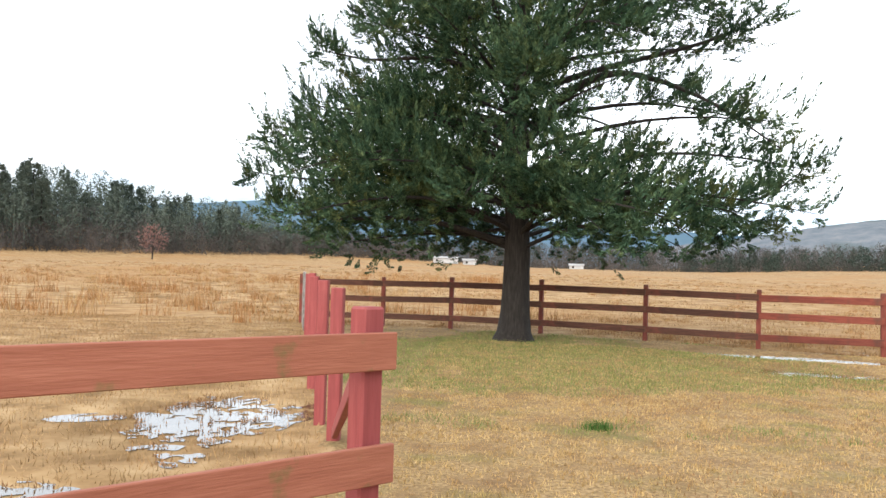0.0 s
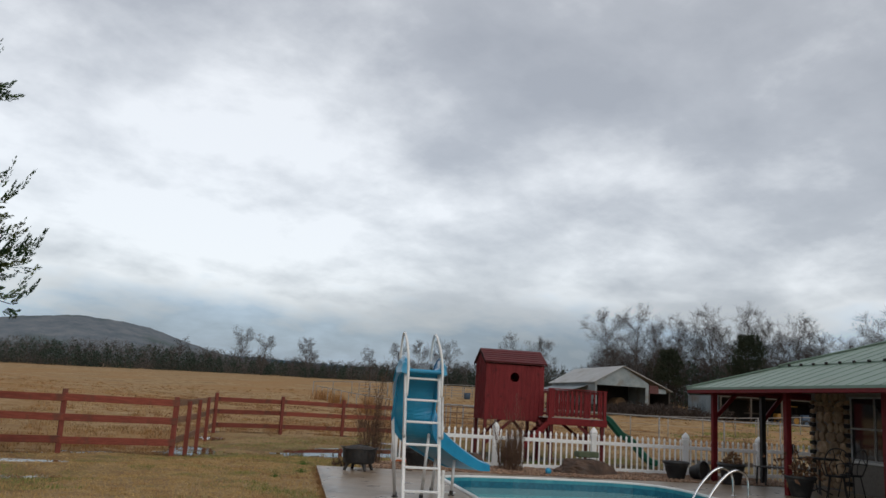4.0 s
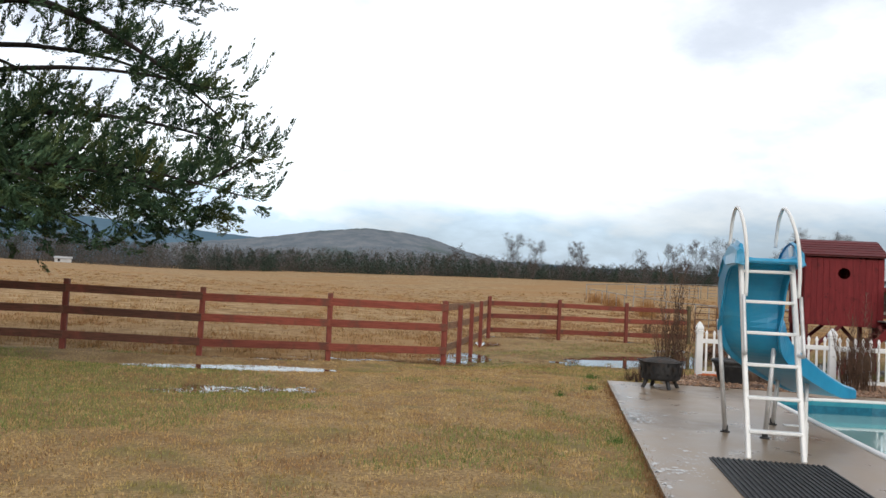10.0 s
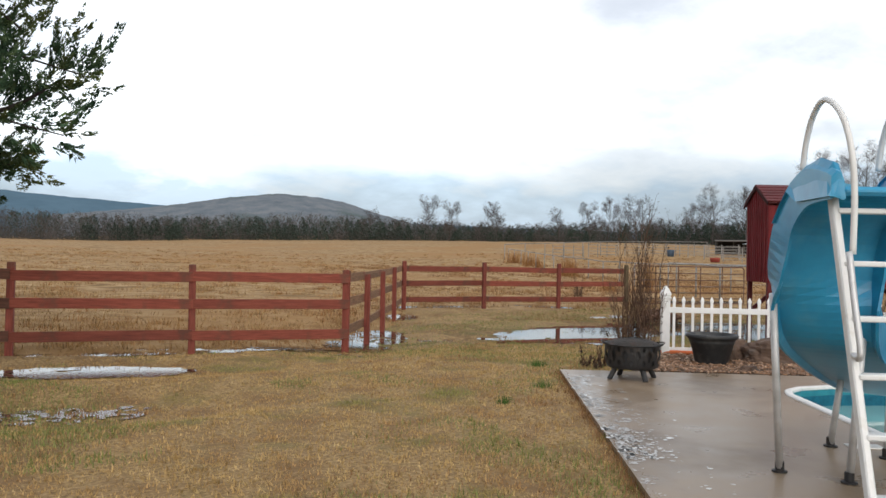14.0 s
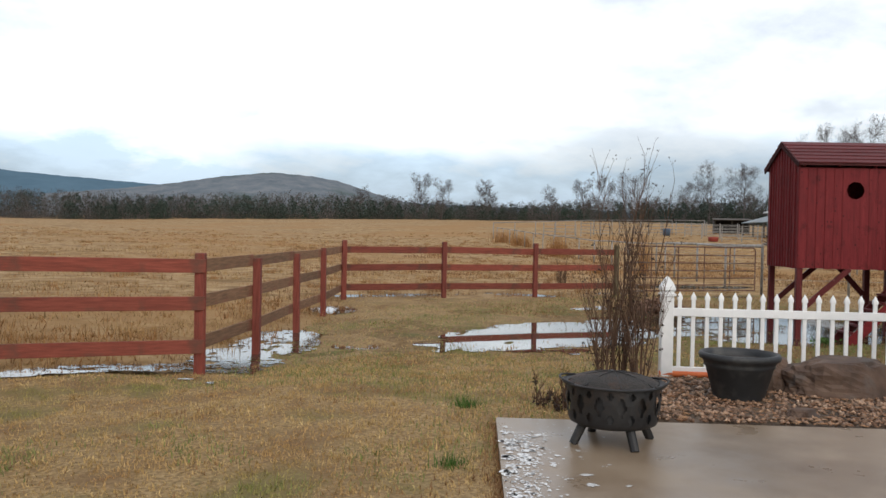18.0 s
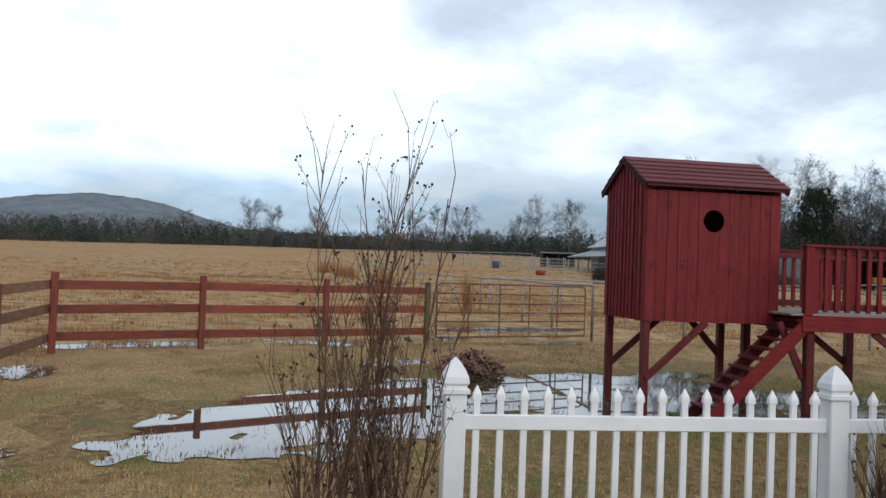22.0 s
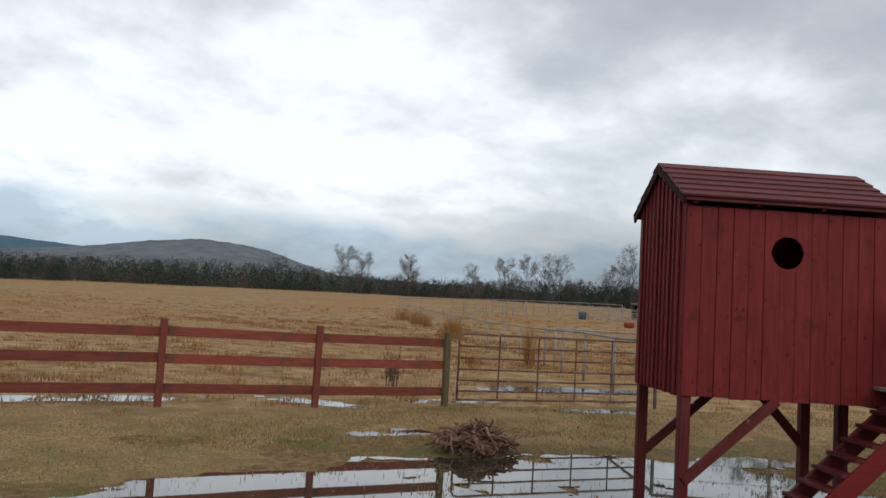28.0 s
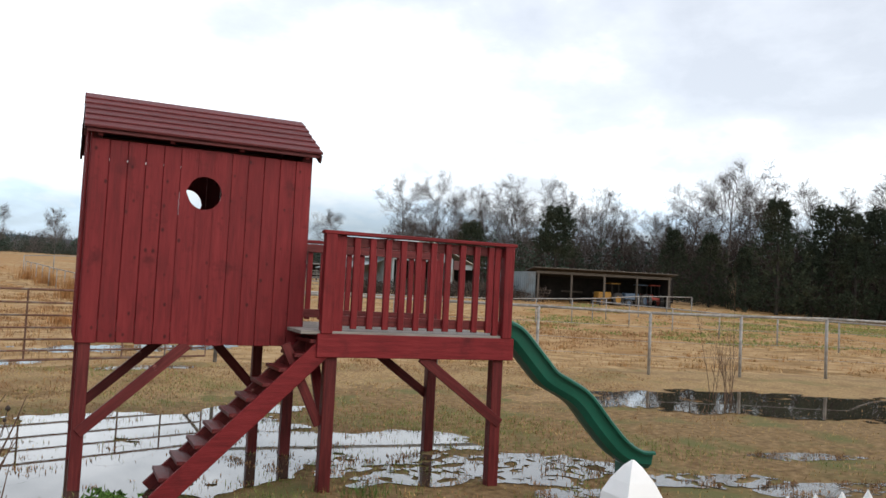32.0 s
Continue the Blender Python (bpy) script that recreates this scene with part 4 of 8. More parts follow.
# mossy green patches in the wet ground about the playhouse, and the greener paddock past the pipe fence
gx_, gy_ = lawn_points(42000, 17, 27, 10.5, 17, 48)
ok = lattice(gx_, gy_, 0.9, 49) + 0.6 * lattice(gx_, gy_, 0.3, 50) > 0.28 + 0.3 * r.random(len(gx_))
blades("lawn_grass", gx_[ok], gy_[ok], 0.05, 0.014, M["lawn_green"], "mossy green patches in the wet play yard", "grass", 0.9, 47)
gx_, gy_ = lawn_points(110000, 9, 34, 11, 23, 55)
ok = lattice(gx_, gy_, 1.6, 56) + 0.6 * lattice(gx_, gy_, 0.4, 57) > -0.3 + 0.5 * r.random(len(gx_)) + 0.75 * (1 - smooth(15, 19, gx_))
blades("lawn_grass", gx_[ok], gy_[ok], 0.05, 0.013, M["rust_grass"], "wet rusty grass in the play yard", "grass", 0.9, 58)
gx_, gy_ = r.uniform(40, 92, 90000), r.uniform(-14, 30, 90000)
ok = (lattice(gx_, gy_, 5.0, 45) + 0.5 * lattice(gx_, gy_, 1.5, 46) > 0.05 + 0.5 * r.random(90000)) & (gx_ > 46 + 0.35 * gy_)
blades("paddock_grass", gx_[ok], gy_[ok], 0.10, 0.09, M["lawn_green"], "green grass in the paddock before the machine shed", "grass", 0.7, 48)

# pasture grass lies in clumps and thins out with distance from the fences
r = np.random.default_rng(21)
dist, azim = 9 + 80 * r.random(330000) ** 1.6, radians(90) - r.uniform(radians(-42), radians(100), 330000)
mxp, myp = 6 + dist * np.cos(azim), 8 + dist * np.sin(azim)
clumpy = lattice(mxp, myp, 0.9, 33) + 0.7 * lattice(mxp, myp, 2.6, 34)
ok = ~inside(mxp, myp, LAWN) & (wet(mxp, myp)[1] > 1.0) & (clumpy > r.uniform(-0.9, 0.3, 330000))
mxp, myp, dist, clumpy = mxp[ok], myp[ok], dist[ok], clumpy[ok]
tall = smooth(0.25, 0.6, lattice(mxp, myp, 6.0, 31)) * smooth(16, 40, dist) * (r.random(len(mxp)) < 0.5)
blades("pasture_grass", mxp, myp, 0.04 + 0.07 * np.clip(clumpy + 0.3, 0, 1) * r.random(len(mxp)) + 0.22 * tall * r.random(len(mxp)), 0.007 + 0.0004 * dist, M["meadow"], "dry straw-coloured pasture grass in clumps", "grass", 0.9, 22)

r = np.random.default_rng(23)
nx, ny = r.uniform(-14, 0, 110000), r.uniform(2, 22, 110000)
ok = ~inside(nx, ny, LAWN) & ((wet(nx, ny)[1] > 0.99) | (r.random(110000) < 0.03))
blades("pasture_grass", nx[ok], ny[ok], 0.035 + 0.06 * r.random(ok.sum()), 0.008, M["meadow"], "short dry pasture grass by the way in", "grass", 0.9, 24)
# coarse tufts scattered over the pasture
r = np.random.default_rng(41)
dist, azim = 9 + 95 * r.random(15000) ** 1.3, radians(90) - r.uniform(radians(-42), radians(100), 15000)
tx_, ty_ = 6 + dist * np.cos(azim), 8 + dist * np.sin(azim)
ok = ~inside(tx_, ty_, LAWN) & (wet(tx_, ty_)[1] > 1.0) & (lattice(tx_, ty_, 4.0, 42) + 0.5 * lattice(tx_, ty_, 1.2, 43) > -0.15)
tx_, ty_, dist = tx_[ok], ty_[ok], dist[ok]
big_ = r.uniform(0.5, 1.3, len(tx_))
for part_, (lo_, mat_, lab_) in enumerate(((0.0, "meadow", "pale tufts of dry grass in the pasture"), (0.55, "sedge", "brown tufts of dry grass in the pasture"))):
    m_ = (r.random(len(tx_)) < 0.5) if part_ == 0 else (r.random(len(tx_)) < 0.35)
    px_, py_, bb_ = np.repeat(tx_[m_], 16), np.repeat(ty_[m_], 16), np.repeat(big_[m_], 16)
    px_, py_ = px_ + r.normal(0, 0.13, len(px_)) * bb_, py_ + r.normal(0, 0.13, len(py_)) * bb_
    blades("pasture_tufts", px_, py_, 0.15 * bb_, 0.012 + 0.0004 * np.repeat(dist[m_], 16), M[mat_], lab_, "grass", 0.7, 44 + part_)
# rusty clumps in the wet ground just past the board fence and the gate
r = np.random.default_rng(71)
tx_, ty_ = r.uniform(8, 60, 5200), r.uniform(17, 62, 5200)
ok = ~inside(tx_, ty_, LAWN) & (wet(tx_, ty_)[1] > 1.0) & (lattice(tx_, ty_, 3.0, 72) + 0.6 * lattice(tx_, ty_, 1.0, 73) > 0.0) & (tx_ > 0.55 * ty_)
tx_, ty_ = np.repeat(tx_[ok], 18), np.repeat(ty_[ok], 18)
far_ = np.hypot(tx_ - 14, ty_ - 10)
blades("pasture_tufts", tx_ + r.normal(0, 0.17, len(tx_)), ty_ + r.normal(0, 0.17, len(ty_)), 0.15, 0.012 + 0.0005 * far_, M["rust_grass"], "rusty dead grass clumps past the gate", "grass", 0.8, 74)
for cx, cy, rad, tall_, count in ((46.3, 47.6, 0.6, 1.25, 420), (35.2, 31.0, 0.16, 1.5, 160), (59.0, 68.0, 0.9, 1.2, 300), (56.0, 62.5, 0.7, 1.0, 240), (54.5, 59.8, 0.3, 0.9, 160), (33.0, 31.6, 0.3, 0.35, 120)):
    x, y = r.normal(cx, rad * 0.6, count), r.normal(cy, rad * 0.6, count)
    blades("broom_sedge", x, y, tall_, 0.035, M["sedge"], "clump of tall tawny sedge along the pipe fence", "grass", 0.18, int(10 * cx))
# tall tawny stands of broom sedge out in the pasture
r = np.random.default_rng(25)
cx_, cy_ = r.uniform(-34, 2, 420), r.uniform(20, 75, 420)
ok = ~inside(cx_, cy_, LAWN) & (lattice(cx_, cy_, 9.0, 35) > -0.1)
cx_, cy_ = np.repeat(cx_[ok], 40), np.repeat(cy_[ok], 40)
cx_, cy_ = cx_ + r.normal(0, 0.25, len(cx_)), cy_ + r.normal(0, 0.25, len(cy_))
blades("broom_sedge", cx_, cy_, 0.55, 0.022, M["sedge"], "tall tawny broom sedge standing in the pasture", "grass", 0.3, 26)

# brighter green tufts in the lawn
for cx, cy, rad, count in ((1.11, 7.25, 0.16, 320), (11.54, 13.25, 0.12, 160), (10.35, 11.9, 0.10, 120), (9.3, 11.3, 0.08, 80), (7.6, 8.3, 0.09, 70), (20.5, 13.6, 0.28, 160), (21.3, 13.2, 0.3, 160)):
    r = np.random.default_rng(int(cx * 100))
    x, y = r.normal(cx, rad * 0.5, count), r.normal(cy, rad * 0.4, count)
    blades("grass_tuft", x, y, 0.10, 0.007, M["tuft"], "tuft of fresh green grass in the dormant lawn", "grass", 0.5, 5)

# ragged grass that leans over the slab's edges
r = np.random.default_rng(51)
v_ = r.uniform(-9, PATIO_V, 5200)
u_ = PATIO_U + 0.05 - np.abs(r.normal(0, 0.07, 5200))
c_, s_ = math.cos(radians(-38.75)), math.sin(radians(-38.75))
ex_, ey_ = 12.2 + u_ * c_ - v_ * s_, 10.08 + u_ * s_ + v_ * c_
pick = lattice(ex_, ey_, 0.6, 52) + 0.5 * lattice(ex_, ey_, 0.2, 53)
for m_, mat_, lab_ in ((pick < 0.65, "rust_grass", "brown grass fringing the slab"), (pick >= 0.65, "lawn_green", "green grass fringing the slab")):
    blades("edge_grass", ex_[m_], ey_[m_], 0.058, 0.007, M[mat_], lab_, "grass", 0.7, 54, base=np.full(m_.sum(), 0.0))


# ---- board fences ----
def ground_z(x, y):
    return float(height(x, y))


RAILS = ((1.05, 1.20), (0.645, 0.795), (0.19, 0.335))


def board_fence(name, pts, side, board_mat, post_mat, label, tops=1.32, last=None, seed=1, brown=()):
    """Posts at pts with three boards a bay nailed to one side of them."""
    r = random.Random(seed)
    f = thing(name, Matrix.Translation((pts[0][0], pts[0][1], 0)), label, "fence", "red board fences")
    o = Vector((pts[0][0], pts[0][1], 0))
    for i, p in enumerate(pts):
        x, y = p[0], p[1]
        z = ground_z(x, y)
        lean = Vector((r.uniform(-0.012, 0.012), r.uniform(-0.012, 0.012), 0))
        q = pts[min(i + 1, len(pts) - 1)]
        b = pts[max(i - 1, 0)]
        along = Vector((q[0] - b[0], q[1] - b[1], 0)).normalized()
        h = tops + r.uniform(-0.025, 0.025)
        stick("post", f, Vector((x, y, z - 0.15)) - o, Vector((x, y, z + h)) + lean - o, 0.1, 0.1, post_mat if not (last and i == len(pts) - 1) else last, 0.006, up=along)
    for i in range(len(pts) - 1):
        a, b = Vector((*pts[i][:2], 0)), Vector((*pts[i + 1][:2], 0))
        t = (b - a).normalized()
        n = Vector((-t.y, t.x, 0)) * side * 0.064
        za, zb = ground_z(a.x, a.y), ground_z(b.x, b.y)
        za, zb = max(za, -0.05), max(zb, -0.05)
        for lo, hi in RAILS:
            w = (lo + hi) / 2
            ea, eb = r.uniform(-0.012, 0.012), r.uniform(-0.012, 0.012)
            g0 = 0.045 if i == 0 else 0.002
            g1 = 0.045 if i == len(pts) - 2 else -0.002
            stick("board", f, a - t * g0 + n + Vector((0, 0, za + w + ea)) - o, b + t * g1 + n + Vector((0, 0, zb + w + eb)) - o, 0.026, 0.148, M["fence_dark"] if i in brown else board_mat, 0.004)
    return f


P_RUN = [(10.37, 16.45), (8.16, 17.15), (5.84, 17.87), (3.55, 18.72), (1.2, 19.75), (-1.07, 20.45), (-2.9, 20.97), (-5.1, 21.0)]
R_RUN = [(10.37, 16.45), (11.71, 18.05), (13.24, 19.97), (14.69, 21.78), (16.18, 23.64)]
C_RUN = [(16.18, 23.64), (18.6, 23.17), (21.01, 22.63), (23.36, 22.08)]
board_fence("board_fence", P_RUN, 1, M["fence"], M["fence_post"], "red painted three-board fence with darker stained rails near the cedar", seed=2, brown=(2, 3, 4, 5, 6))
board_fence("board_fence", R_RUN, 1, M["fence_old"], M["fence_post"], "three-board fence with weathered brown boards on red posts", seed=3)
board_fence("board_fence", C_RUN, 1, M["fence"], M["fence_post"], "red painted three-board fence beside the pasture gate", last=M["post_green"], seed=4)

# the fence by the way in, whose boards pass close by
NEAR = [(-0.36, 2.94), (-1.95, 1.28), (-3.6, -0.45), (-5.3, -2.2)]
nf = thing("board_fence", pose(-0.36, 2.94, 0), "faded red board fence with mossy stains on its lower rails", "fence", "red board fences")
o = Vector((-0.36, 2.94, 0))
for i, (x, y) in enumerate(NEAR):
    stick("post", nf, Vector((x, y, -0.2)) - o, Vector((x, y, 1.255)) - o, 0.1, 0.105, M["post_near"], 0.01, up=(0.69, 0.72, 0))
for i in range(len(NEAR) - 1):
    a, b = Vector((*NEAR[i], 0)), Vector((*NEAR[i + 1], 0))
    t = (b - a).normalized()
    nn = Vector((-t.y, t.x, 0)) * 0.08
    for lo, hi in ((1.005, 1.155), (0.555, 0.71), (0.1, 0.25)):
        g0 = 0.085 if i == 0 else 0
        stick("board", nf, a - t * g0 + nn + Vector((0, 0, (lo + hi) / 2)) - o, b + nn + Vector((0, 0, (lo + hi) / 2)) - o, 0.028, hi - lo, M["fence_near"], 0.004)

side = thing("post_line", pose(-0.36, 2.94, 0), "row of faded red fence posts with a braced end", "fence", "red board fences")
for x, y, h, w, key in ((-1.16, 6.3, 1.26, 0.105, "post_near"), (-1.44, 7.02, 1.31, 0.095, "post_near"), (-2.04, 9.24, 1.33, 0.095, "post_near"), (-2.62, 11.6, 1.36, 0.095, "post_near"), (-3.3, 14.2, 1.34, 0.1, "post_near")):
    stick("post", side, Vector((x, y, -0.1)) - o, Vector((x, y, h)) - o, w, w, M[key], 0.008, up=(1, 0, 0))
stick("brace", side, Vector((-0.42, 3.1, 0.95)) - o, Vector((-1.14, 6.22, 0.08)) - o, 0.045, 0.09, M["post_near"], 0.004)


def tube_gate(name, p0, p1, z, h, bars, mat, label, uprights=4, r=0.02, tail=0.0):
    a, b = Vector((*p0, z)), Vector((*p1, z))
    t, length = (b - a).normalized(), (b - a).length
    gate = thing(name, turned(a, b) @ Matrix.Translation((0, 0, 0)), label, "gate", "tube gates")
    L = length / 2
    c = 0.1
    frame_pts = [(-L, 0, 0), (-L, 0, h - c), (-L + c * 0.3, 0, h - c * 0.3), (-L + c, 0, h), (L - c, 0, h), (L - c * 0.3, 0, h - c * 0.3), (L, 0, h - c), (L, 0, 0), (-L, 0, 0)]
    Geo().tube(frame_pts, r, 8).part("frame", mat, gate, smooth=True)
    for i in range(1, bars):
        w = h * (i / bars) ** 1.12
        Geo().tube([(-L, 0, w), (0, 0, w - 0.004), (L, 0, w)], r * 0.85, 6).part("bar", mat, gate, smooth=True)
    for i in range(1, uprights + 1):
        x = -L + 2 * L * i / (uprights + 1)
        Geo().box(0.03, 0.012, h, Matrix.Translation((x, 0.022, h / 2)), 0.002).part("upright", mat, gate)
    return gate


tube_gate("pasture_gate", (23.6, 22.03), (27.62, 20.82), 0.13, 1.18, 6, M["rust"], "closed rust-brown tube gate between board fence and pipe post", 4)
tube_gate("pasture_gate", (-4.05, 17.0), (-5.0, 20.7), 0.1, 1.25, 6, M["galv"], "pale tube gate standing beside the red posts", 3)


# ---- pipe fences round the pens ----
def pipe_fence(pts, label, h=1.35, r=0.036, wires=3, mat="galv"):
    f = thing("pipe_fence", Matrix.Translation((*pts[0], 0)), label, "fence", "pipe fences")
    o = Vector((*pts[0], 0))
    tops = []
    for x, y in pts:
        z = ground_z(x, y)
        tops.append(Vector((x, y, z + h)) - o)
        Geo().tube([Vector((x, y, z - 0.1)) - o, Vector((x, y, z + h)) - o], r, 8).part("post", M[mat], f, smooth=True)
    for a, b in zip(tops, tops[1:]):
        Geo().tube([a, b], r * 0.9, 8).part("top_rail", M[mat], f, smooth=True)
        for k in range(wires):
            d = Vector((0, 0, -0.33 * (k + 1)))
            Geo().tube([a + d, b + d], 0.006, 4).part("wire", M[mat], f)
    return f


def line(p0, p1, n):
    a, b = Vector(p0), Vector(p1)
    return [tuple(a.lerp(b, i / n)) for i in range(n + 1)]


pipe_fence([(27.8, 20.72), (29.5, 19.15), (31.15, 17.5), (32.8, 15.8), (34.3, 13.6), (35.65, 11.76), (36.8, 9.95), (37.95, 8.15), (39.1, 6.35), (40.3, 4.5)], "galvanised pipe fence with wires round the play yard", 1.42)
pipe_fence(line((27.8, 20.72), (40.2, 36.2), 6) + line((42.3, 39.2), (61.0, 71.5), 11), "galvanised pipe fence leading off to the pens", 1.35, 0.036, 1)
pipe_fence(line((63.0, 74.5), (80.0, 73.0), 6) + line((82.5, 70.8), (86.0, 64.5), 2), "galvanised pipe fence along the far side of the pens", 1.7, 0.045, 1)
pipe_fence(line((36, 30.5), (62, 24), 7) + line((66, 23), (80, 20), 3), "far galvanised pipe fence round the barn lot", 1.4, 0.036, 1)
pipe_fence([(48.6, 7.4), (50.9, 9.7), (53.3, 12.1), (56.4, 14.9), (59.6, 17.7), (62.5, 20.7), (65.4, 23.7)], "second row of galvanised pipe fence beyond the yard", 1.2, 0.036, 2)
for x, y, w, turn in ((69.0, 70.5, 5.0, 2), (74.2, 70.2, 5.0, 4), (81.0, 69.5, 5.0, -38), (84.2, 66.0, 5.0, -52), (83.0, 61.5, 5.5, -46), (80.5, 57.5, 5.5, -50), (77.5, 53.0, 5.5, -50)):
    pen = thing("cattle_panel", pose(x, y, ground_z(x, y), 0, 0, turn), "grey welded pipe panel of the far cattle pens", "fence panel", "cattle panels")
    for j in range(4):
        Geo().tube([(-w / 2, 0, 0.3 + 0.35 * j), (w / 2, 0, 0.3 + 0.35 * j)], 0.028, 5).part("bar", M["galv"], pen)
    for j in range(4):
        Geo().tube([(-w / 2 + w * j / 3, 0, -0.1), (-w / 2 + w * j / 3, 0, 1.55)], 0.045, 6).part("post", M["galv"], pen)


# ---- white picket fence ----
def picket_mesh():
    g = Geo()
    w, d, h = 0.038, 0.022, 0.86
    g.v = [(-w / 2, -d / 2, 0), (w / 2, -d / 2, 0), (w / 2, d / 2, 0), (-w / 2, d / 2, 0)]
    for z, k in ((h, 1.0), (h, 1.35), (h + 0.02, 1.35), (h + 0.035, 1.25), (h + 0.085, 0.12)):
        g.v += [(-w / 2 * k, -d / 2 * k * 1.1, z), (w / 2 * k, -d / 2 * k * 1.1, z), (w / 2 * k, d / 2 * k * 1.1, z), (-w / 2 * k, d / 2 * k * 1.1, z)]
    for i in range(5):
        for k in range(4):
            a, b = 4 * i + k, 4 * i + (k + 1) % 4
            g.f.append((a, b, b + 4, a + 4))
    g.f.append((20, 21, 22, 23))
    return g.mesh("picket", M["white_vinyl"])


def cap_profile():
    g = Geo()
    rings = ((0.078, 0), (0.078, 0.025), (0.062, 0.03), (0.062, 0.045), (0.074, 0.06), (0.07, 0.095), (0.05, 0.14), (0.022, 0.185), (0.004, 0.205))
    for s, z in rings:
        g.v += [(-s, -s, z), (s, -s, z), (s, s, z), (-s, s, z)]
    for i in range(len(rings) - 1):
        for k in range(4):
            a, b = 4 * i + k, 4 * i + (k + 1) % 4
            g.f.append((a, b, b + 4, a + 4))
    g.f.append(tuple(4 * (len(rings) - 1) + k for k in range(4)))
    return g.mesh("post_cap", M["white_vinyl"])


PICKET, CAP = picket_mesh(), cap_profile()
fence_posts = [(-0.43, 3.82), (1.98, 3.78), (4.45, 3.80), (6.86, 3.80), (8.85, 3.80)]
pf = thing("picket_fence", YARD, "white vinyl picket fence with pointed post caps", "fence")
for u, v in fence_posts:
    stick("post", pf, (u, v, -0.12), (u, v, 0.87), 0.125, 0.125, M["white_vinyl"], 0.006, up=(1, 0, 0))
    placed("post_cap", CAP, pf, "", Matrix.Translation((u, v, 0.87)))
for (u0, v0), (u1, v1) in zip(fence_posts, fence_posts[1:]):
    stick("rail", pf, (u0 + 0.06, v0, 0.70), (u1 - 0.06, v1, 0.70), 0.045, 0.085, M["white_vinyl"], 0.004)
    stick("rail", pf, (u0 + 0.06, v0, 0.08), (u1 - 0.06, v1, 0.08), 0.045, 0.085, M["white_vinyl"], 0.004)
    L = u1 - u0 - 0.125
    n = max(2, round(L / 0.142))
    for k in range(n):
        s = (k + 0.5) / n
        placed("picket", PICKET, pf, "", Matrix.Translation((u0 + 0.0625 + L * s, v0 + (v1 - v0) * s, -0.03)))
side_gate = thing("picket_gate", YARD @ pose(8.95, 3.80, 0, 0, 0, -18), "white picket gate closing the gap beside the house", "gate")
for z in (0.12, 0.72):
    stick("rail", side_gate, (0.05, 0, z), (1.7, 0, z), 0.045, 0.085, M["white_vinyl"], 0.004)
for k in range(13):
    placed("picket", PICKET, side_gate, "", Matrix.Translation((0.1 + 0.128 * k, 0, 0.0)))


# ---- playhouse on legs ----
HOUSE = pose(19.918, 15.154, 0, 0, 0, -38.36)
HW, HD, HB, HT, RIDGE = 1.84, 1.33, 1.05, 2.83, 3.19
FLOOR = 1.2
house = thing("playhouse", HOUSE, "dark red wooden playhouse on legs with a round window", "playhouse")
prng = random.Random(9)


def plank(x0, x1, z0, z1, cut=None, t=0.022):
    """An upright plank in the x-z plane, with an arc cut away where a round window crosses it."""
    g = Geo()
    if not cut:
        g.box(z1 - z0, t, x1 - x0, Matrix.Translation(((x0 + x1) / 2, 0, (z0 + z1) / 2)) @ Matrix.Rotation(radians(90), 4, "Y"), 0.004)
        return g
    cx, cz, r = cut
    xs = [x0 + (x1 - x0) * i / 8 for i in range(9)]
    for sgn in (1, -1):
        edge = [cz + sgn * math.sqrt(max(0, r * r - (x - cx) ** 2)) for x in xs]
        far = z1 if sgn > 0 else z0
        k = len(g.v)
        for y in (-t / 2, t / 2):
            g.v += [(x, y, e) for x, e in zip(xs, edge)] + [(x, y, far) for x in xs]
        m = 9
        for i in range(m - 1):
            a = k + i
            q0, q1 = (a, a + 1, a + m + 1, a + m), tuple(2 * m + j for j in (a, a + m, a + m + 1, a + 1))
            g.f += [q0, q1] if sgn > 0 else [tuple(reversed(q0)), tuple(reversed(q1))]
            q = (a, a + 2 * m, a + 2 * m + 1, a + 1)
            g.f.append(q if sgn > 0 else tuple(reversed(q)))
    return g


def gable_top(y):
    return HT + (RIDGE - HT) * (1 - abs(y - HD / 2) / (HD / 2)) - 0.04


def clad(wall, count, width, y, holes, mat, tops=None, depth=0.022):
    for i in range(count):
        x0, x1 = width * i / count + 0.0015, width * (i + 1) / count - 0.0015
        z0, z1 = HB - prng.uniform(0, 0.012), tops((x0 + x1) / 2) if tops else HT - 0.12
        cut = None
        if holes and x1 > holes[0] - holes[2] and x0 < holes[0] + holes[2]:
            cut = holes
        g = plank(x0, x1, z0, z1, cut)
        g.part("board", mat, wall, m=Matrix.Translation((0, y + prng.uniform(-0.004, 0.004), 0)))


def holder(name, m, label=""):
    """A thin backing frame that carries the boards of one wall."""
    g = Geo()
    g.box(HW if "front" in name or "back" in name else HD, 0.03, 0.08, Matrix.Translation(((HW if "front" in name or "back" in name else HD) / 2, 0.035, HB + 0.05)), 0.004)
    return g.part(name, M["barn_red_dark"], house, label, m=m)


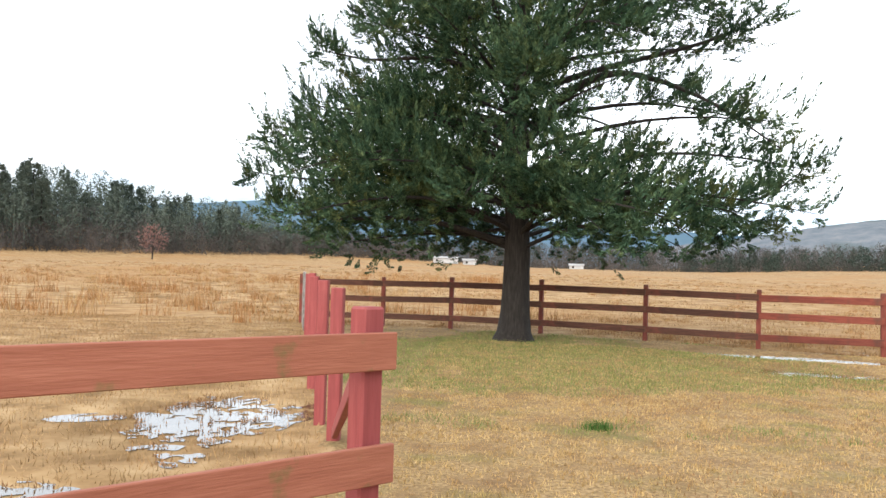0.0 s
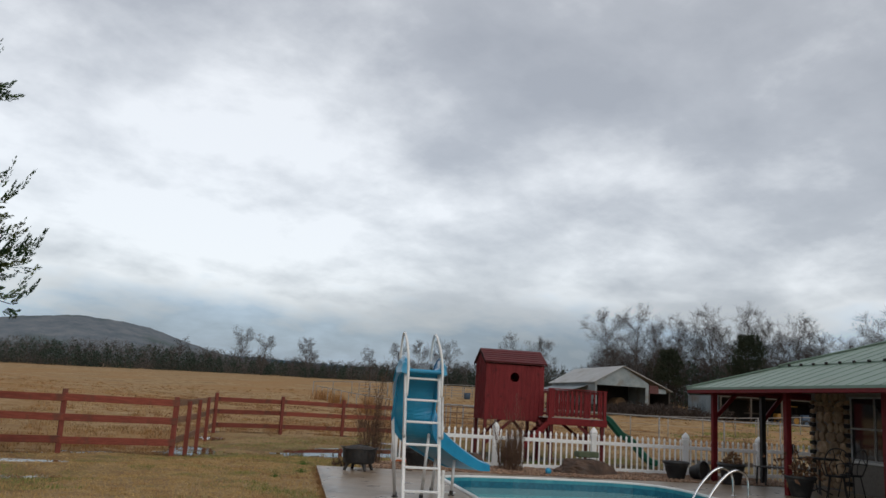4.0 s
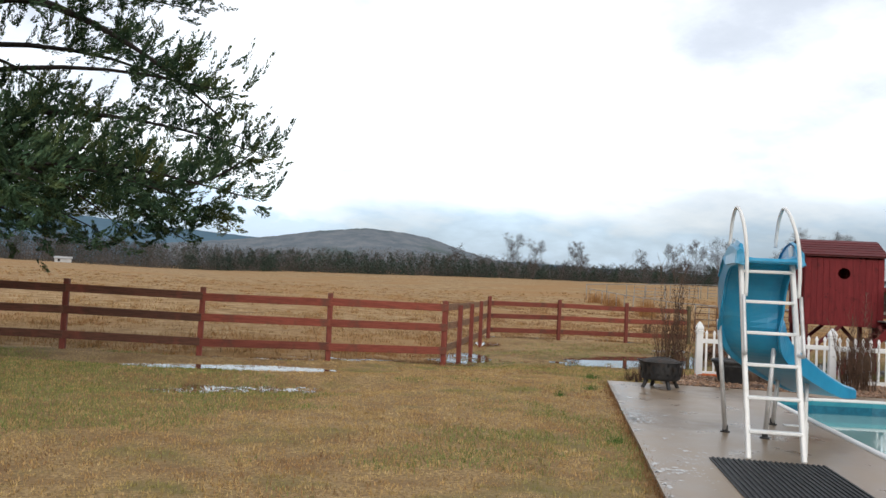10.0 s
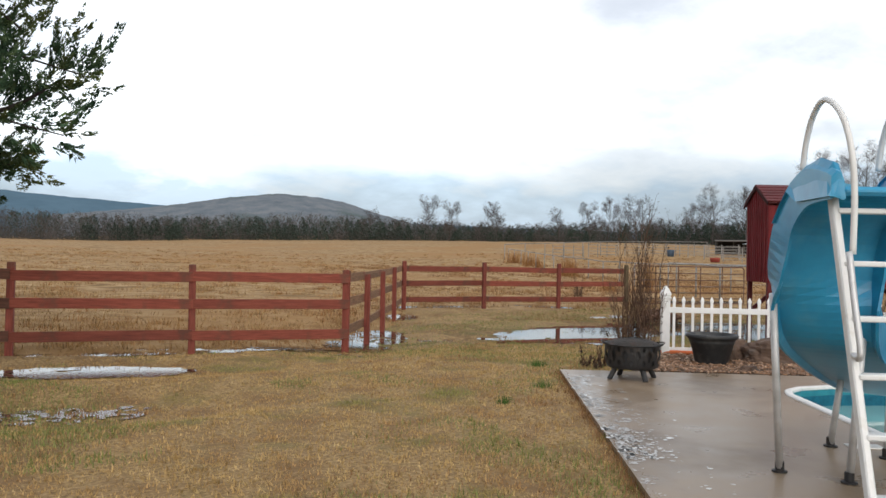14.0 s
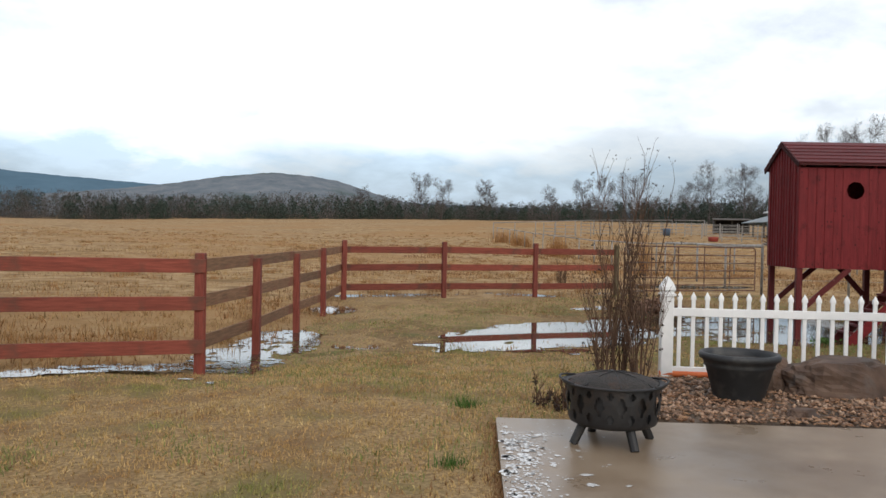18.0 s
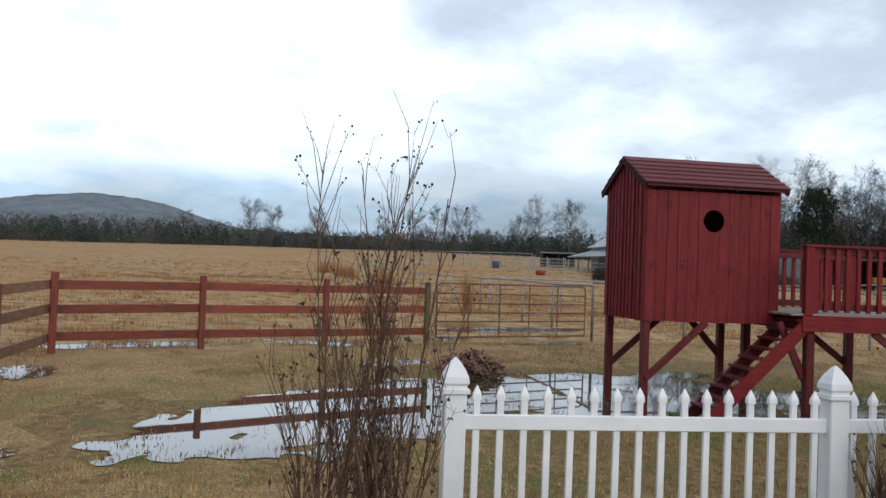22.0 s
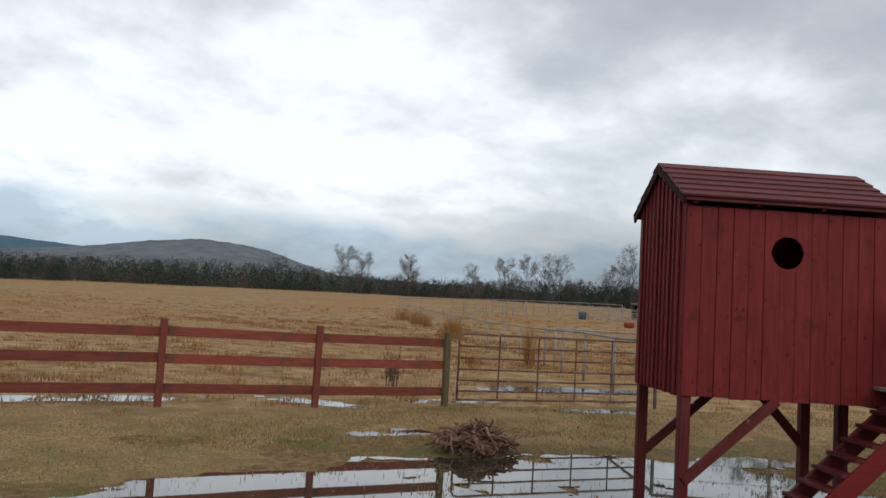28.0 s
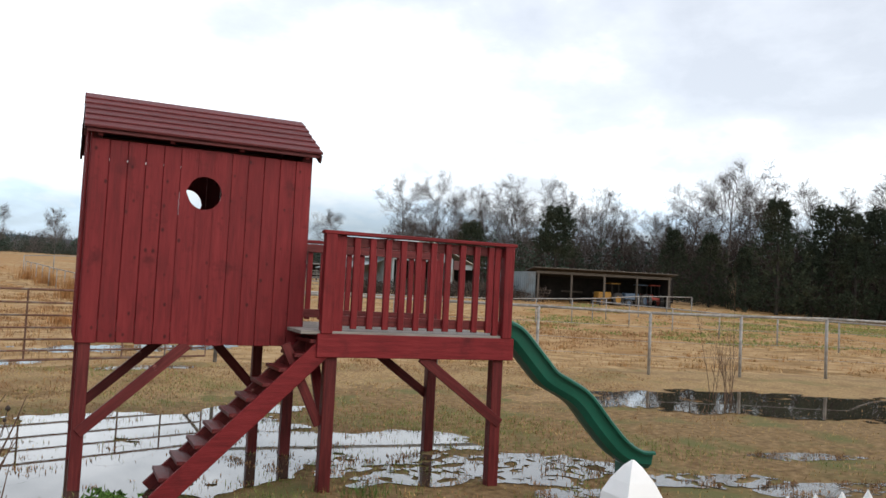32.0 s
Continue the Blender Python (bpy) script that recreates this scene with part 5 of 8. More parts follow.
front = holder("front_wall", Matrix.Identity(4))
clad(front, 13, HW, 0.0, (0.915, 2.341, 0.142), M["barn_red_wall"])
backw = holder("back_wall", Matrix.Translation((0, HD, 0)) @ Matrix.Diagonal((1, -1, 1, 1)))
clad(backw, 13, HW, 0.0, (0.95, 2.36, 0.142), M["barn_red_wall"])
left = holder("left_wall", Matrix.Translation((0, HD, 0)) @ Matrix.Rotation(radians(-90), 4, "Z"))
clad(left, 11, HD, 0.0, None, M["barn_red_wall"], lambda x: gable_top(x))
for i in range(11):
    x = HD * (i + 1) / 11
    if i < 10:
        stick("batten", left, (x, -0.02, HB), (x, -0.02, gable_top(x)), 0.035, 0.018, M["barn_red"], 0.003, up=(0, 1, 0))
right = holder("right_wall", Matrix.Translation((HW, 0, 0)) @ Matrix.Rotation(radians(90), 4, "Z"))
for i in range(9):
    x0, x1 = HD * i / 9 + 0.003, HD * (i + 1) / 9 - 0.003
    z0 = HB if (i < 2 or i > 5) else 2.35
    plank(x0, x1, z0, gable_top((x0 + x1) / 2)).part("board", M["barn_red_wall"], right)
for x in (0.045, HW - 0.045):
    for y in (0.05, HD - 0.05):
        stick("corner_stud", house, (x, y, HB), (x, y, HT), 0.07, 0.07, M["barn_red_dark"], 0.004, up=(1, 0, 0))
Geo().box(HW - 0.06, HD - 0.06, 0.04, Matrix.Translation((HW / 2, HD / 2, HB + 0.1)), 0.004).part("floor", M["deck_grey"], house)

# the roof: lapped boards over rafters, six to a side
slope_run, slope_rise = HD / 2 + 0.10, RIDGE - HT + 0.055
ZE = RIDGE - slope_rise
roof = Geo().stick((-0.06, HD / 2, RIDGE - 0.03), (HW + 0.07, HD / 2, RIDGE - 0.03), 0.03, 0.09, 0.004).part("roof", M["barn_red_dark"], house, "roof of lapped dark red boards")
for sgn in (-1, 1):
    for i in range(6):
        a, b = i / 6, (i + 1) / 6 + 0.035
        y0, z0 = HD / 2 + sgn * slope_run * a, RIDGE - slope_rise * a
        y1, z1 = HD / 2 + sgn * slope_run * b, RIDGE - slope_rise * b
        lift = 0.012
        yc, zc = (y0 + y1) / 2, (z0 + z1) / 2
        wdt = math.hypot(y1 - y0, z1 - z0)
        ang = math.atan2(z1 - z0, y1 - y0) + (0.10 if sgn < 0 else -0.10) * (-1)
        m = Matrix.Translation(((HW + 0.005) / 2, yc, zc + 0.018)) @ Matrix.Rotation(ang, 4, "X")
        Geo().box(HW + 0.13 + prng.uniform(-0.01, 0.01), wdt, 0.024, None, 0.004).part("roof_board", M["roof_red"], roof, m=m)
for sgn in (-1, 1):
    for x in (-0.052, HW + 0.056):
        stick("barge_board", roof, (x, HD / 2, RIDGE - 0.05), (x, HD / 2 + sgn * slope_run, ZE - 0.04), 0.022, 0.07, M["barge"], 0.003)
    for x in (0.06, 0.62, 1.2, HW - 0.06):
        stick("rafter_tail", roof, (x, HD / 2 + sgn * (slope_run - 0.25), ZE + 0.085), (x, HD / 2 + sgn * (slope_run - 0.02), ZE - 0.03), 0.04, 0.05, M["barn_red_dark"], 0.003)
    stick("fascia", roof, (-0.05, HD / 2 + sgn * (slope_run - 0.012), ZE - 0.012), (HW + 0.055, HD / 2 + sgn * (slope_run - 0.012), ZE - 0.012), 0.02, 0.035, M["roof_red"], 0.003)

LEG = 0.095
for x, y in ((0.055, 0.06), (0.055, HD - 0.06), (HW - 0.1, HD - 0.06)):
    p = HOUSE @ Vector((x, y, 0))
    stick("leg", house, (x, y, ground_z(p.x, p.y) - 0.1), (x, y, HB + 0.01), LEG, LEG, M["barn_red_dark"], 0.006, up=(1, 0, 0))
for y in (0.0, HD):
    stick("brace", house, (0.05, y + (0.0 if y else 0.01), 0.32), (0.86, y + (0.0 if y else 0.01), HB + 0.0), 0.04, 0.09, M["barn_red_dark"], 0.004)
stick("brace", house, (HW - 0.1, HD - 0.06, 0.5), (HW - 0.6, HD - 0.06, HB), 0.04, 0.09, M["barn_red_dark"], 0.004)
for y in (0.03, HD - 0.03):
    stick("sill_beam", house, (0, y, HB + 0.045), (HW, y, HB + 0.045), 0.04, 0.09, M["barn_red_dark"], 0.004)

# stairs along the front wall, up to the deck
stairs = Geo().stick((0.62, -0.535, -0.14), (1.93, -0.535, FLOOR - 0.085), 0.04, 0.16, 0.005).part("stairs", M["barn_red"], house, "steep open red stair")
stick("stringer", stairs, (0.62, -0.06, -0.14), (1.93, -0.06, FLOOR - 0.085), 0.04, 0.16, M["barn_red_dark"], 0.005)
for i in range(10):
    s = (i + 0.8) / 10.2
    x, z = 0.60 + 1.29 * s, -0.06 + (FLOOR + 0.04) * s
    stick("tread", stairs, (x, -0.535, z), (x, -0.06, z), 0.135, 0.032, M["barn_red_dark"], 0.004)

# the deck beside the house, set a little askew
DECK = HOUSE @ pose(1.86, -0.56, 0, 0, 0, -2.6)
DL, DD = 1.78, 1.74
deck = thing("play_deck", DECK, "raised dark red timber deck with balusters beside the playhouse", "deck")
boards = Geo().box(DL - 0.1, DD - 0.1, 0.03, Matrix.Translation((DL / 2, DD / 2, FLOOR - 0.06)), 0.003).part("joists", M["barn_red_dark"], deck)
for i in range(12):
    y0 = DD * (i + 0.5) / 12
    stick("deck_board", deck, (-0.18, y0, FLOOR + 0.006), (DL, y0, FLOOR + 0.006), DD / 12 - 0.008, 0.03, M["deck_grey"], 0.003)
for y in (0.0, DD):
    stick("rim_beam", deck, (-0.04, y, FLOOR - 0.1), (DL + 0.03, y, FLOOR - 0.1), 0.04, 0.2, M["barn_red"], 0.005)
for x in (0.0, DL):
    stick("rim_beam", deck, (x, 0.03, FLOOR - 0.1), (x, DD - 0.03, FLOOR - 0.1), 0.04, 0.19, M["barn_red_dark"], 0.005)
for x, y in ((0.1, 0.08), (DL - 0.1, 0.08), (DL - 0.1, DD - 0.08), (0.1, DD - 0.08)):
    p = DECK @ Vector((x, y, 0))
    stick("leg", deck, (x, y, ground_z(p.x, p.y) - 0.1), (x, y, FLOOR - 0.02), LEG + 0.01, LEG + 0.01, M["barn_red_dark"], 0.006, up=(1, 0, 0))
for y in (0.03, DD - 0.03):
    stick("brace", deck, (DL - 0.06, y, 0.42), (DL - 0.86, y, FLOOR - 0.19), 0.04, 0.09, M["barn_red_dark"], 0.004)
stick("brace", deck, (0.1, 0.12, 0.35), (0.1, 0.7, FLOOR - 0.19), 0.04, 0.09, M["barn_red_dark"], 0.004, up=(1, 0, 0))
stick("brace", deck, (0.04, 0.10, 0.42), (-0.28, 0.10, FLOOR - 0.1), 0.04, 0.08, M["barn_red_dark"], 0.004)
TOP = 2.07


def railing(y, inner, newel):
    rail = Geo().stick((-0.03, y, TOP - 0.012), (DL + 0.02, y, TOP - 0.012), 0.1, 0.03, 0.004).part("railing", M["barn_red"], deck)
    for x, w in ((0.035, 0.1), (DL - 0.05, 0.095)):
        stick("newel", rail, (x, y, FLOOR), (x, y, TOP - 0.027), w, 0.095, M["barn_red"], 0.005, up=(0, 1, 0))
    stick("newel", rail, (0.135, y + inner * 0.02, FLOOR), (0.135, y + inner * 0.02, TOP - 0.03), 0.09, 0.04, M["barn_red"], 0.004, up=(0, 1, 0))
    stick("newel", rail, (DL - 0.15, y + inner * 0.02, FLOOR), (DL - 0.15, y + inner * 0.02, TOP - 0.03), 0.06, 0.04, M["barn_red"], 0.004, up=(0, 1, 0))
    stick("upper_rail", rail, (0.05, y + inner * 0.03, TOP - 0.08), (DL - 0.05, y + inner * 0.03, TOP - 0.08), 0.035, 0.085, M["barn_red_dark"], 0.004)
    stick("lower_rail", rail, (0.05, y + inner * 0.03, FLOOR + 0.11), (DL - 0.05, y + inner * 0.03, FLOOR + 0.11), 0.035, 0.085, M["barn_red_dark"], 0.004)
    n = 10
    for i in range(n):
        x = 0.27 + (DL - 0.5) * i / (n - 1)
        stick("baluster", rail, (x, y - inner * 0.006, FLOOR + 0.045), (x, y - inner * 0.006, TOP - 0.04), 0.055, 0.035, M["barn_red"], 0.004, up=(0, 1, 0))


railing(0.02, 1, True)
railing(DD - 0.03, -1, False)
# the short rail at the gap to the house
for z in (TOP - 0.06, FLOOR + 0.11):
    stick("side_rail", deck, (-0.28, DD * 0.62, z), (0.02, DD * 0.62, z), 0.035, 0.09, M["barn_red_dark"], 0.004)
for x in (-0.22, -0.12):
    stick("side_baluster", deck, (x, DD * 0.62 - 0.02, FLOOR), (x, DD * 0.62 - 0.02, TOP - 0.05), 0.05, 0.03, M["barn_red"], 0.004, up=(0, 1, 0))


# ---- green wave slide ----
def chute(name, path, half, wall, mat, parent, lip=0.05, label="", thick=0.02, widths=None):
    """A trough along a path of (x, y, z), with raised sides and rolled lips."""
    g = Geo()
    n = len(path)
    prof = [(-half - lip, wall - 0.015), (-half - lip * 0.5, wall), (-half, wall - 0.01), (-half + 0.015, wall * 0.35), (-half + 0.07, 0.012), (0, 0), (half - 0.07, 0.012), (half - 0.015, wall * 0.35), (half, wall - 0.01), (half + lip * 0.5, wall), (half + lip, wall - 0.015)]
    prof = prof + [(s * (1.0 if abs(s) > half else 1.0), w - thick) for s, w in reversed(prof)]
    k = len(prof)
    for i, p in enumerate(path):
        p = Vector(p)
        t = (Vector(path[min(i + 1, n - 1)]) - Vector(path[max(i - 1, 0)])).normalized()
        sidew = t.cross(Vector((0, 0, 1))).normalized()
        upw = sidew.cross(t)
        for s, w in prof:
            g.v.append(tuple(p + sidew * s * (widths[i] if widths else 1) + upw * w))
    for i in range(n - 1):
        for j in range(k):
            a, b = i * k + j, i * k + (j + 1) % k
            g.f.append((a, a + k, b + k, b))
    g.f += [tuple(range(k)), tuple((n - 1) * k + j for j in reversed(range(k)))]
    return g.part(name, mat, parent, label, smooth=False)


def bend(pts, steps=6):
    """A smooth line through points."""
    pts = [Vector(p) for p in pts]
    out = []
    for i in range(len(pts) - 1):
        p0, p1, p2, p3 = pts[max(i - 1, 0)], pts[i], pts[i + 1], pts[min(i + 2, len(pts) - 1)]
        for k in range(steps):
            t = k / steps
            out.append(0.5 * ((2 * p1) + (p2 - p0) * t + (2 * p0 - 5 * p1 + 4 * p2 - p3) * t * t + (3 * p1 - p0 - 3 * p2 + p3) * t**3))
    return out + [pts[-1]]


gs = thing("play_slide", DECK @ pose(DL + 0.02, 0.36, 0, 0, 0, -6), "dark green plastic wave slide leaning on the play deck", "slide")
chute("chute", bend([(-0.05, 0, 1.2), (0.1, 0, 1.16), (0.3, 0, 0.95), (0.48, 0, 0.76), (0.66, 0, 0.66), (0.84, 0, 0.55), (1.06, 0, 0.3), (1.28, 0, 0.08), (1.48, 0, -0.03), (1.66, 0, -0.05)]), 0.19, 0.18, M["green_plastic"], gs)
Geo().box(0.06, 0.44, 0.16, pose(1.5, 0, -0.12), 0.01).part("foot", M["green_plastic"], gs)


# ---- trees ----
def fans(o, d, count, length, width, cone, seed):
    """Sprays: thin triangles that fan out from points o along d."""
    r = np.random.default_rng(seed)
    n = len(o)
    o, d = np.repeat(o, count, 0), np.repeat(d, count, 0)
    ln = np.repeat(length, count) * r.uniform(0.5, 1.2, n * count)
    dirs = d + r.normal(0, cone, (n * count, 3))
    dirs /= np.linalg.norm(dirs, axis=1, keepdims=True) + 1e-9
    side = np.cross(dirs, r.normal(0, 1, (n * count, 3)))
    side /= np.linalg.norm(side, axis=1, keepdims=True) + 1e-9
    start = o + dirs * (ln * r.uniform(-0.25, 0.35, n * count))[:, None]
    w = (np.repeat(width, count) if np.ndim(width) else width) * r.uniform(0.6, 1.3, n * count)
    w = w[:, None]
    v = np.empty((n * count, 3, 3), np.float32)
    v[:, 0], v[:, 1], v[:, 2] = start - side * w / 2, start + side * w / 2, start + dirs * ln[:, None]
    return v


def tri_part(name, v, mat, parent, label=""):
    return placed(name, raw_mesh(name, v, np.arange(len(v) * 3), 3, [mat]), parent, label)


TREE = (0.49, 17.35)
cz = ground_z(*TREE)
cedar = thing("cedar_tree", pose(TREE[0], TREE[1], cz), "large dark green cedar with drooping limbs inside the fence", "tree")
tr = random.Random(3)


def crown_radius(z, az):
    """The crown's reach: wider on its eastern side."""
    r = float(np.interp(z, [1.7, 2.1, 2.7, 3.6, 5.5, 7.3, 10.0, 12.8], [3.4, 5.2, 6.0, 6.1, 5.2, 4.5, 3.0, 0.5]))
    return r * (1 + (0.05 + 0.12 * min(1, max(0, z - 3) / 4)) * math.cos(az))


g = Geo()
for ring, (z, rad) in enumerate(((-0.15, 0.52), (0.02, 0.44), (0.2, 0.36), (0.6, 0.315), (1.2, 0.29), (2.0, 0.275), (3.2, 0.25), (5.0, 0.20), (7.5, 0.14), (10, 0.08), (12.6, 0.02))):
    for k in range(18):
        a = 2 * math.pi * k / 18
        rr = rad * (1 + (0.10 if z < 0.4 else 0.05) * math.sin(5 * a + 0.8 * z) + 0.035 * tr.uniform(-1, 1))
        g.v.append((rr * math.cos(a) + 0.03 * math.sin(z), rr * math.sin(a), z))
for i in range(10):
    for k in range(18):
        a, b = i * 18 + k, i * 18 + (k + 1) % 18
        g.f.append((a, b, b + 18, a + 18))
g.part("trunk", M["bark"], cedar, "ridged grey-brown trunk", smooth=True)


def plumes(o, d, length, count, seed):
    """Cedar plumes: scale-leaved shoots packed round an axis that tapers and turns upwards to a point."""
    r = np.random.default_rng(seed)
    n = len(o)
    t = r.random((n, count)) ** 0.9
    side = r.normal(0, 1, (n, count, 3))
    side -= (side * d[:, None]).sum(-1, keepdims=True) * d[:, None]
    side /= np.linalg.norm(side, axis=-1, keepdims=True) + 1e-9
    rise = np.array([0, 0, 1.0])
    axis = d[:, None] + rise * (0.7 * t)[..., None]
    wide = length[:, None] * 0.135 * np.clip(5 * t, 0.4, 1) * (1 - t) ** 0.7 + 0.008
    base = o[:, None] + d[:, None] * (t * length[:, None])[..., None] + rise * (0.35 * t * t * length[:, None])[..., None] + side * (wide * np.sqrt(r.random((n, count))))[..., None]
    way_ = axis + side * r.uniform(0.2, 0.75, (n, count, 1))
    way_ /= np.linalg.norm(way_, axis=-1, keepdims=True)
    ln = r.uniform(0.045, 0.095, (n, count)) * (1.15 - 0.5 * t)
    cross = np.cross(way_, r.normal(0, 1, (n, count, 3)))
    cross *= (0.0125 * r.uniform(0.7, 1.5, (n, count)) / (np.linalg.norm(cross, axis=-1) + 1e-9))[..., None]
    v = np.stack([base - cross, base + cross, base + way_ * ln[..., None]], 2)
    return v.reshape(-1, 3, 3).astype(np.float32)


so, sd, sl = [], [], []
bare = random.Random(19)


def foliage(pts, reach, az, dens, start=0.2, droop=0.0):
    """Branchlets all round a limb, each carrying a row of sprays."""
    n = len(pts) - 1
    subs = int((10 + reach * 8.5) * dens)
    for s in range(subs):
        t = start + (1 - start) * (s + tr.random()) / subs
        k = min(n - 1, int(t * n))
        p = pts[k].lerp(pts[k + 1], t * n - k)
        out = (pts[k + 1] - pts[k]).normalized()
        roll = tr.random() * 6.283
        a1 = out.orthogonal().normalized()
        a2 = out.cross(a1)
        off = (a1 * math.cos(roll) + a2 * math.sin(roll))
        off.z *= 0.75
        way_ = (out * tr.uniform(0.1, 0.8) + off * tr.uniform(0.5, 1.0) + Vector((0, 0, tr.uniform(-0.25, 0.45) - droop))).normalized()
        ln = (0.30 + 0.20 * reach * (1 - t) + 0.28 * tr.random()) * (1.0 if t < 0.9 else 0.75)
        nsp = 1 + int(ln * 4.4)
        for q in range(nsp):
            d = (q + 0.7) / nsp
            pos = p + way_ * ln * d + Vector((tr.gauss(0, 0.06), tr.gauss(0, 0.06), tr.gauss(0, 0.06)))
            # the shaded inside of the crown has dropped much of its foliage
            if bare.random() < 0.42 - 0.15 * math.hypot(pos.x, pos.y):
                continue
            if t < 0.85 and float(lattice(pos.x + 0.6 * pos.y, pos.z * 1.3 - 0.4 * pos.y, 0.62, 17)) + 0.7 * float(lattice(pos.x - 0.4 * pos.y, pos.z + 0.5 * pos.y, 1.5, 18)) + 0.75 * float(lattice(pos.x + 0.7 * pos.z, pos.y - 0.7 * pos.z, 0.3, 19)) > 0.36 - 1.3 * max(0.0, 1 - math.hypot((pos.x - 2.0) / 1.9, (pos.z - 4.85) / 1.15)):
                continue
            dd = (way_ * 0.9 + Vector((tr.gauss(0, 0.3), tr.gauss(0, 0.3), tr.uniform(-0.2, 0.6)))).normalized()
            so.append(pos)
            sd.append(dd)
            sl.append(tr.uniform(0.26, 0.54) * (1.0 if q else 0.8))


BOUGHS = 150
for i in range(BOUGHS):
    f = (i + 0.5) / BOUGHS
    z0 = 2.05 + 10.2 * f**1.12 + tr.uniform(-0.25, 0.25)
    az = i * 2.39996 + tr.uniform(-0.5, 0.5)
    rise = tr.uniform(-0.75, 0.5) if z0 < 3.6 else (tr.uniform(-0.3, 1.2) if z0 < 6 else tr.uniform(0.3, 1.7))
    tipz = max(1.95, z0 + rise)
    if math.cos(az) > 0.25 and 3.8 < z0 < 5.8 and i % 2:
        continue
    reach = crown_radius(tipz, az) * tr.uniform(0.71, 1.01)
    ca, sa = math.cos(az), math.sin(az)
    bow = tr.uniform(0.15, 0.7)
    pts = []
    for k in range(9):
        t = k / 8
        wob = 0.28 * math.sin(3.3 * t + i) * t
        pts.append(Vector((ca * reach * t - sa * wob, sa * reach * t + ca * wob, z0 + (tipz - z0) * t**1.7 + bow * math.sin(math.pi * t))))
    r0 = 0.022 + 0.008 * reach
    Geo().tube(pts, [r0 * (1 - 0.9 * k / 8) for k in range(9)], 5, False).part("limb", M["bark"], cedar)
    foliage(pts, reach, az, 0.85 if z0 < 9 else 0.7)
# long boughs that fill out the western side
for tip in ((-5.75, -0.5, 3.5), (-5.5, 0.5, 3.0), (-5.3, -1.0, 4.3), (-4.9, 0.4, 5.2), (-5.0, -1.6, 2.6), (-4.3, -0.9, 6.1), (-4.6, 1.3, 4.4), (-3.6, 0.2, 7.2)):
    tip = Vector(tip)
    pts = bend([(-0.1, 0, tip.z - 0.5), tip * 0.4 + Vector((0, 0, tip.z * 0.6 - 0.05)), tip * 0.75 + Vector((0, 0.2, tip.z * 0.25 - 0.1)), tip], 4)
    Geo().tube(pts, [0.075 * (1 - 0.9 * k / (len(pts) - 1)) for k in range(len(pts))], 5, False).part("limb", M["bark"], cedar)
    foliage(pts, 4.6, 0, 1.15, 0.3)
# a stout arched limb, a high bough and one held clear on the pasture side
for line_, rad, start, dens in (([(0.1, 0, 4.2), (0.8, -0.6, 5.1), (1.7, -1.1, 5.55), (2.6, -1.3, 5.45), (3.8, -1.5, 4.9), (5.1, -1.6, 4.0)], 0.12, 0.55, 0.45),
                                ([(0.1, 0, 5.4), (1.8, 0.1, 6.0), (3.6, 0.2, 6.5), (4.7, 0.1, 6.9), (5.3, 0.0, 7.4)], 0.085, 0.5, 0.5),
                                ([(0.2, 0, 2.9), (2.2, -0.3, 3.25), (4.2, -0.5, 3.0), (5.1, -0.7, 3.2), (5.75, -0.74, 3.7)], 0.085, 0.4, 0.7),
                                ([(0.2, 0.1, 3.1), (2.4, 0.2, 3.5), (4.2, -0.2, 3.0), (5.2, -0.4, 2.5)], 0.07, 0.35, 0.65)):
    pts = bend(line_, 4)
    Geo().tube(pts, [rad * (1 - 0.9 * k / (len(pts) - 1)) for k in range(len(pts))], 6, False).part("limb", M["bark"], cedar)
    foliage(pts, 5.0, 0, dens, start, 0.12)
so, sd, sl = np.array(so), np.array(sd), np.array(sl)
tri_part("crown", plumes(so, sd, sl, 62, 5), M["needle"], cedar, "dense scale-leaved sprays with ragged gaps")


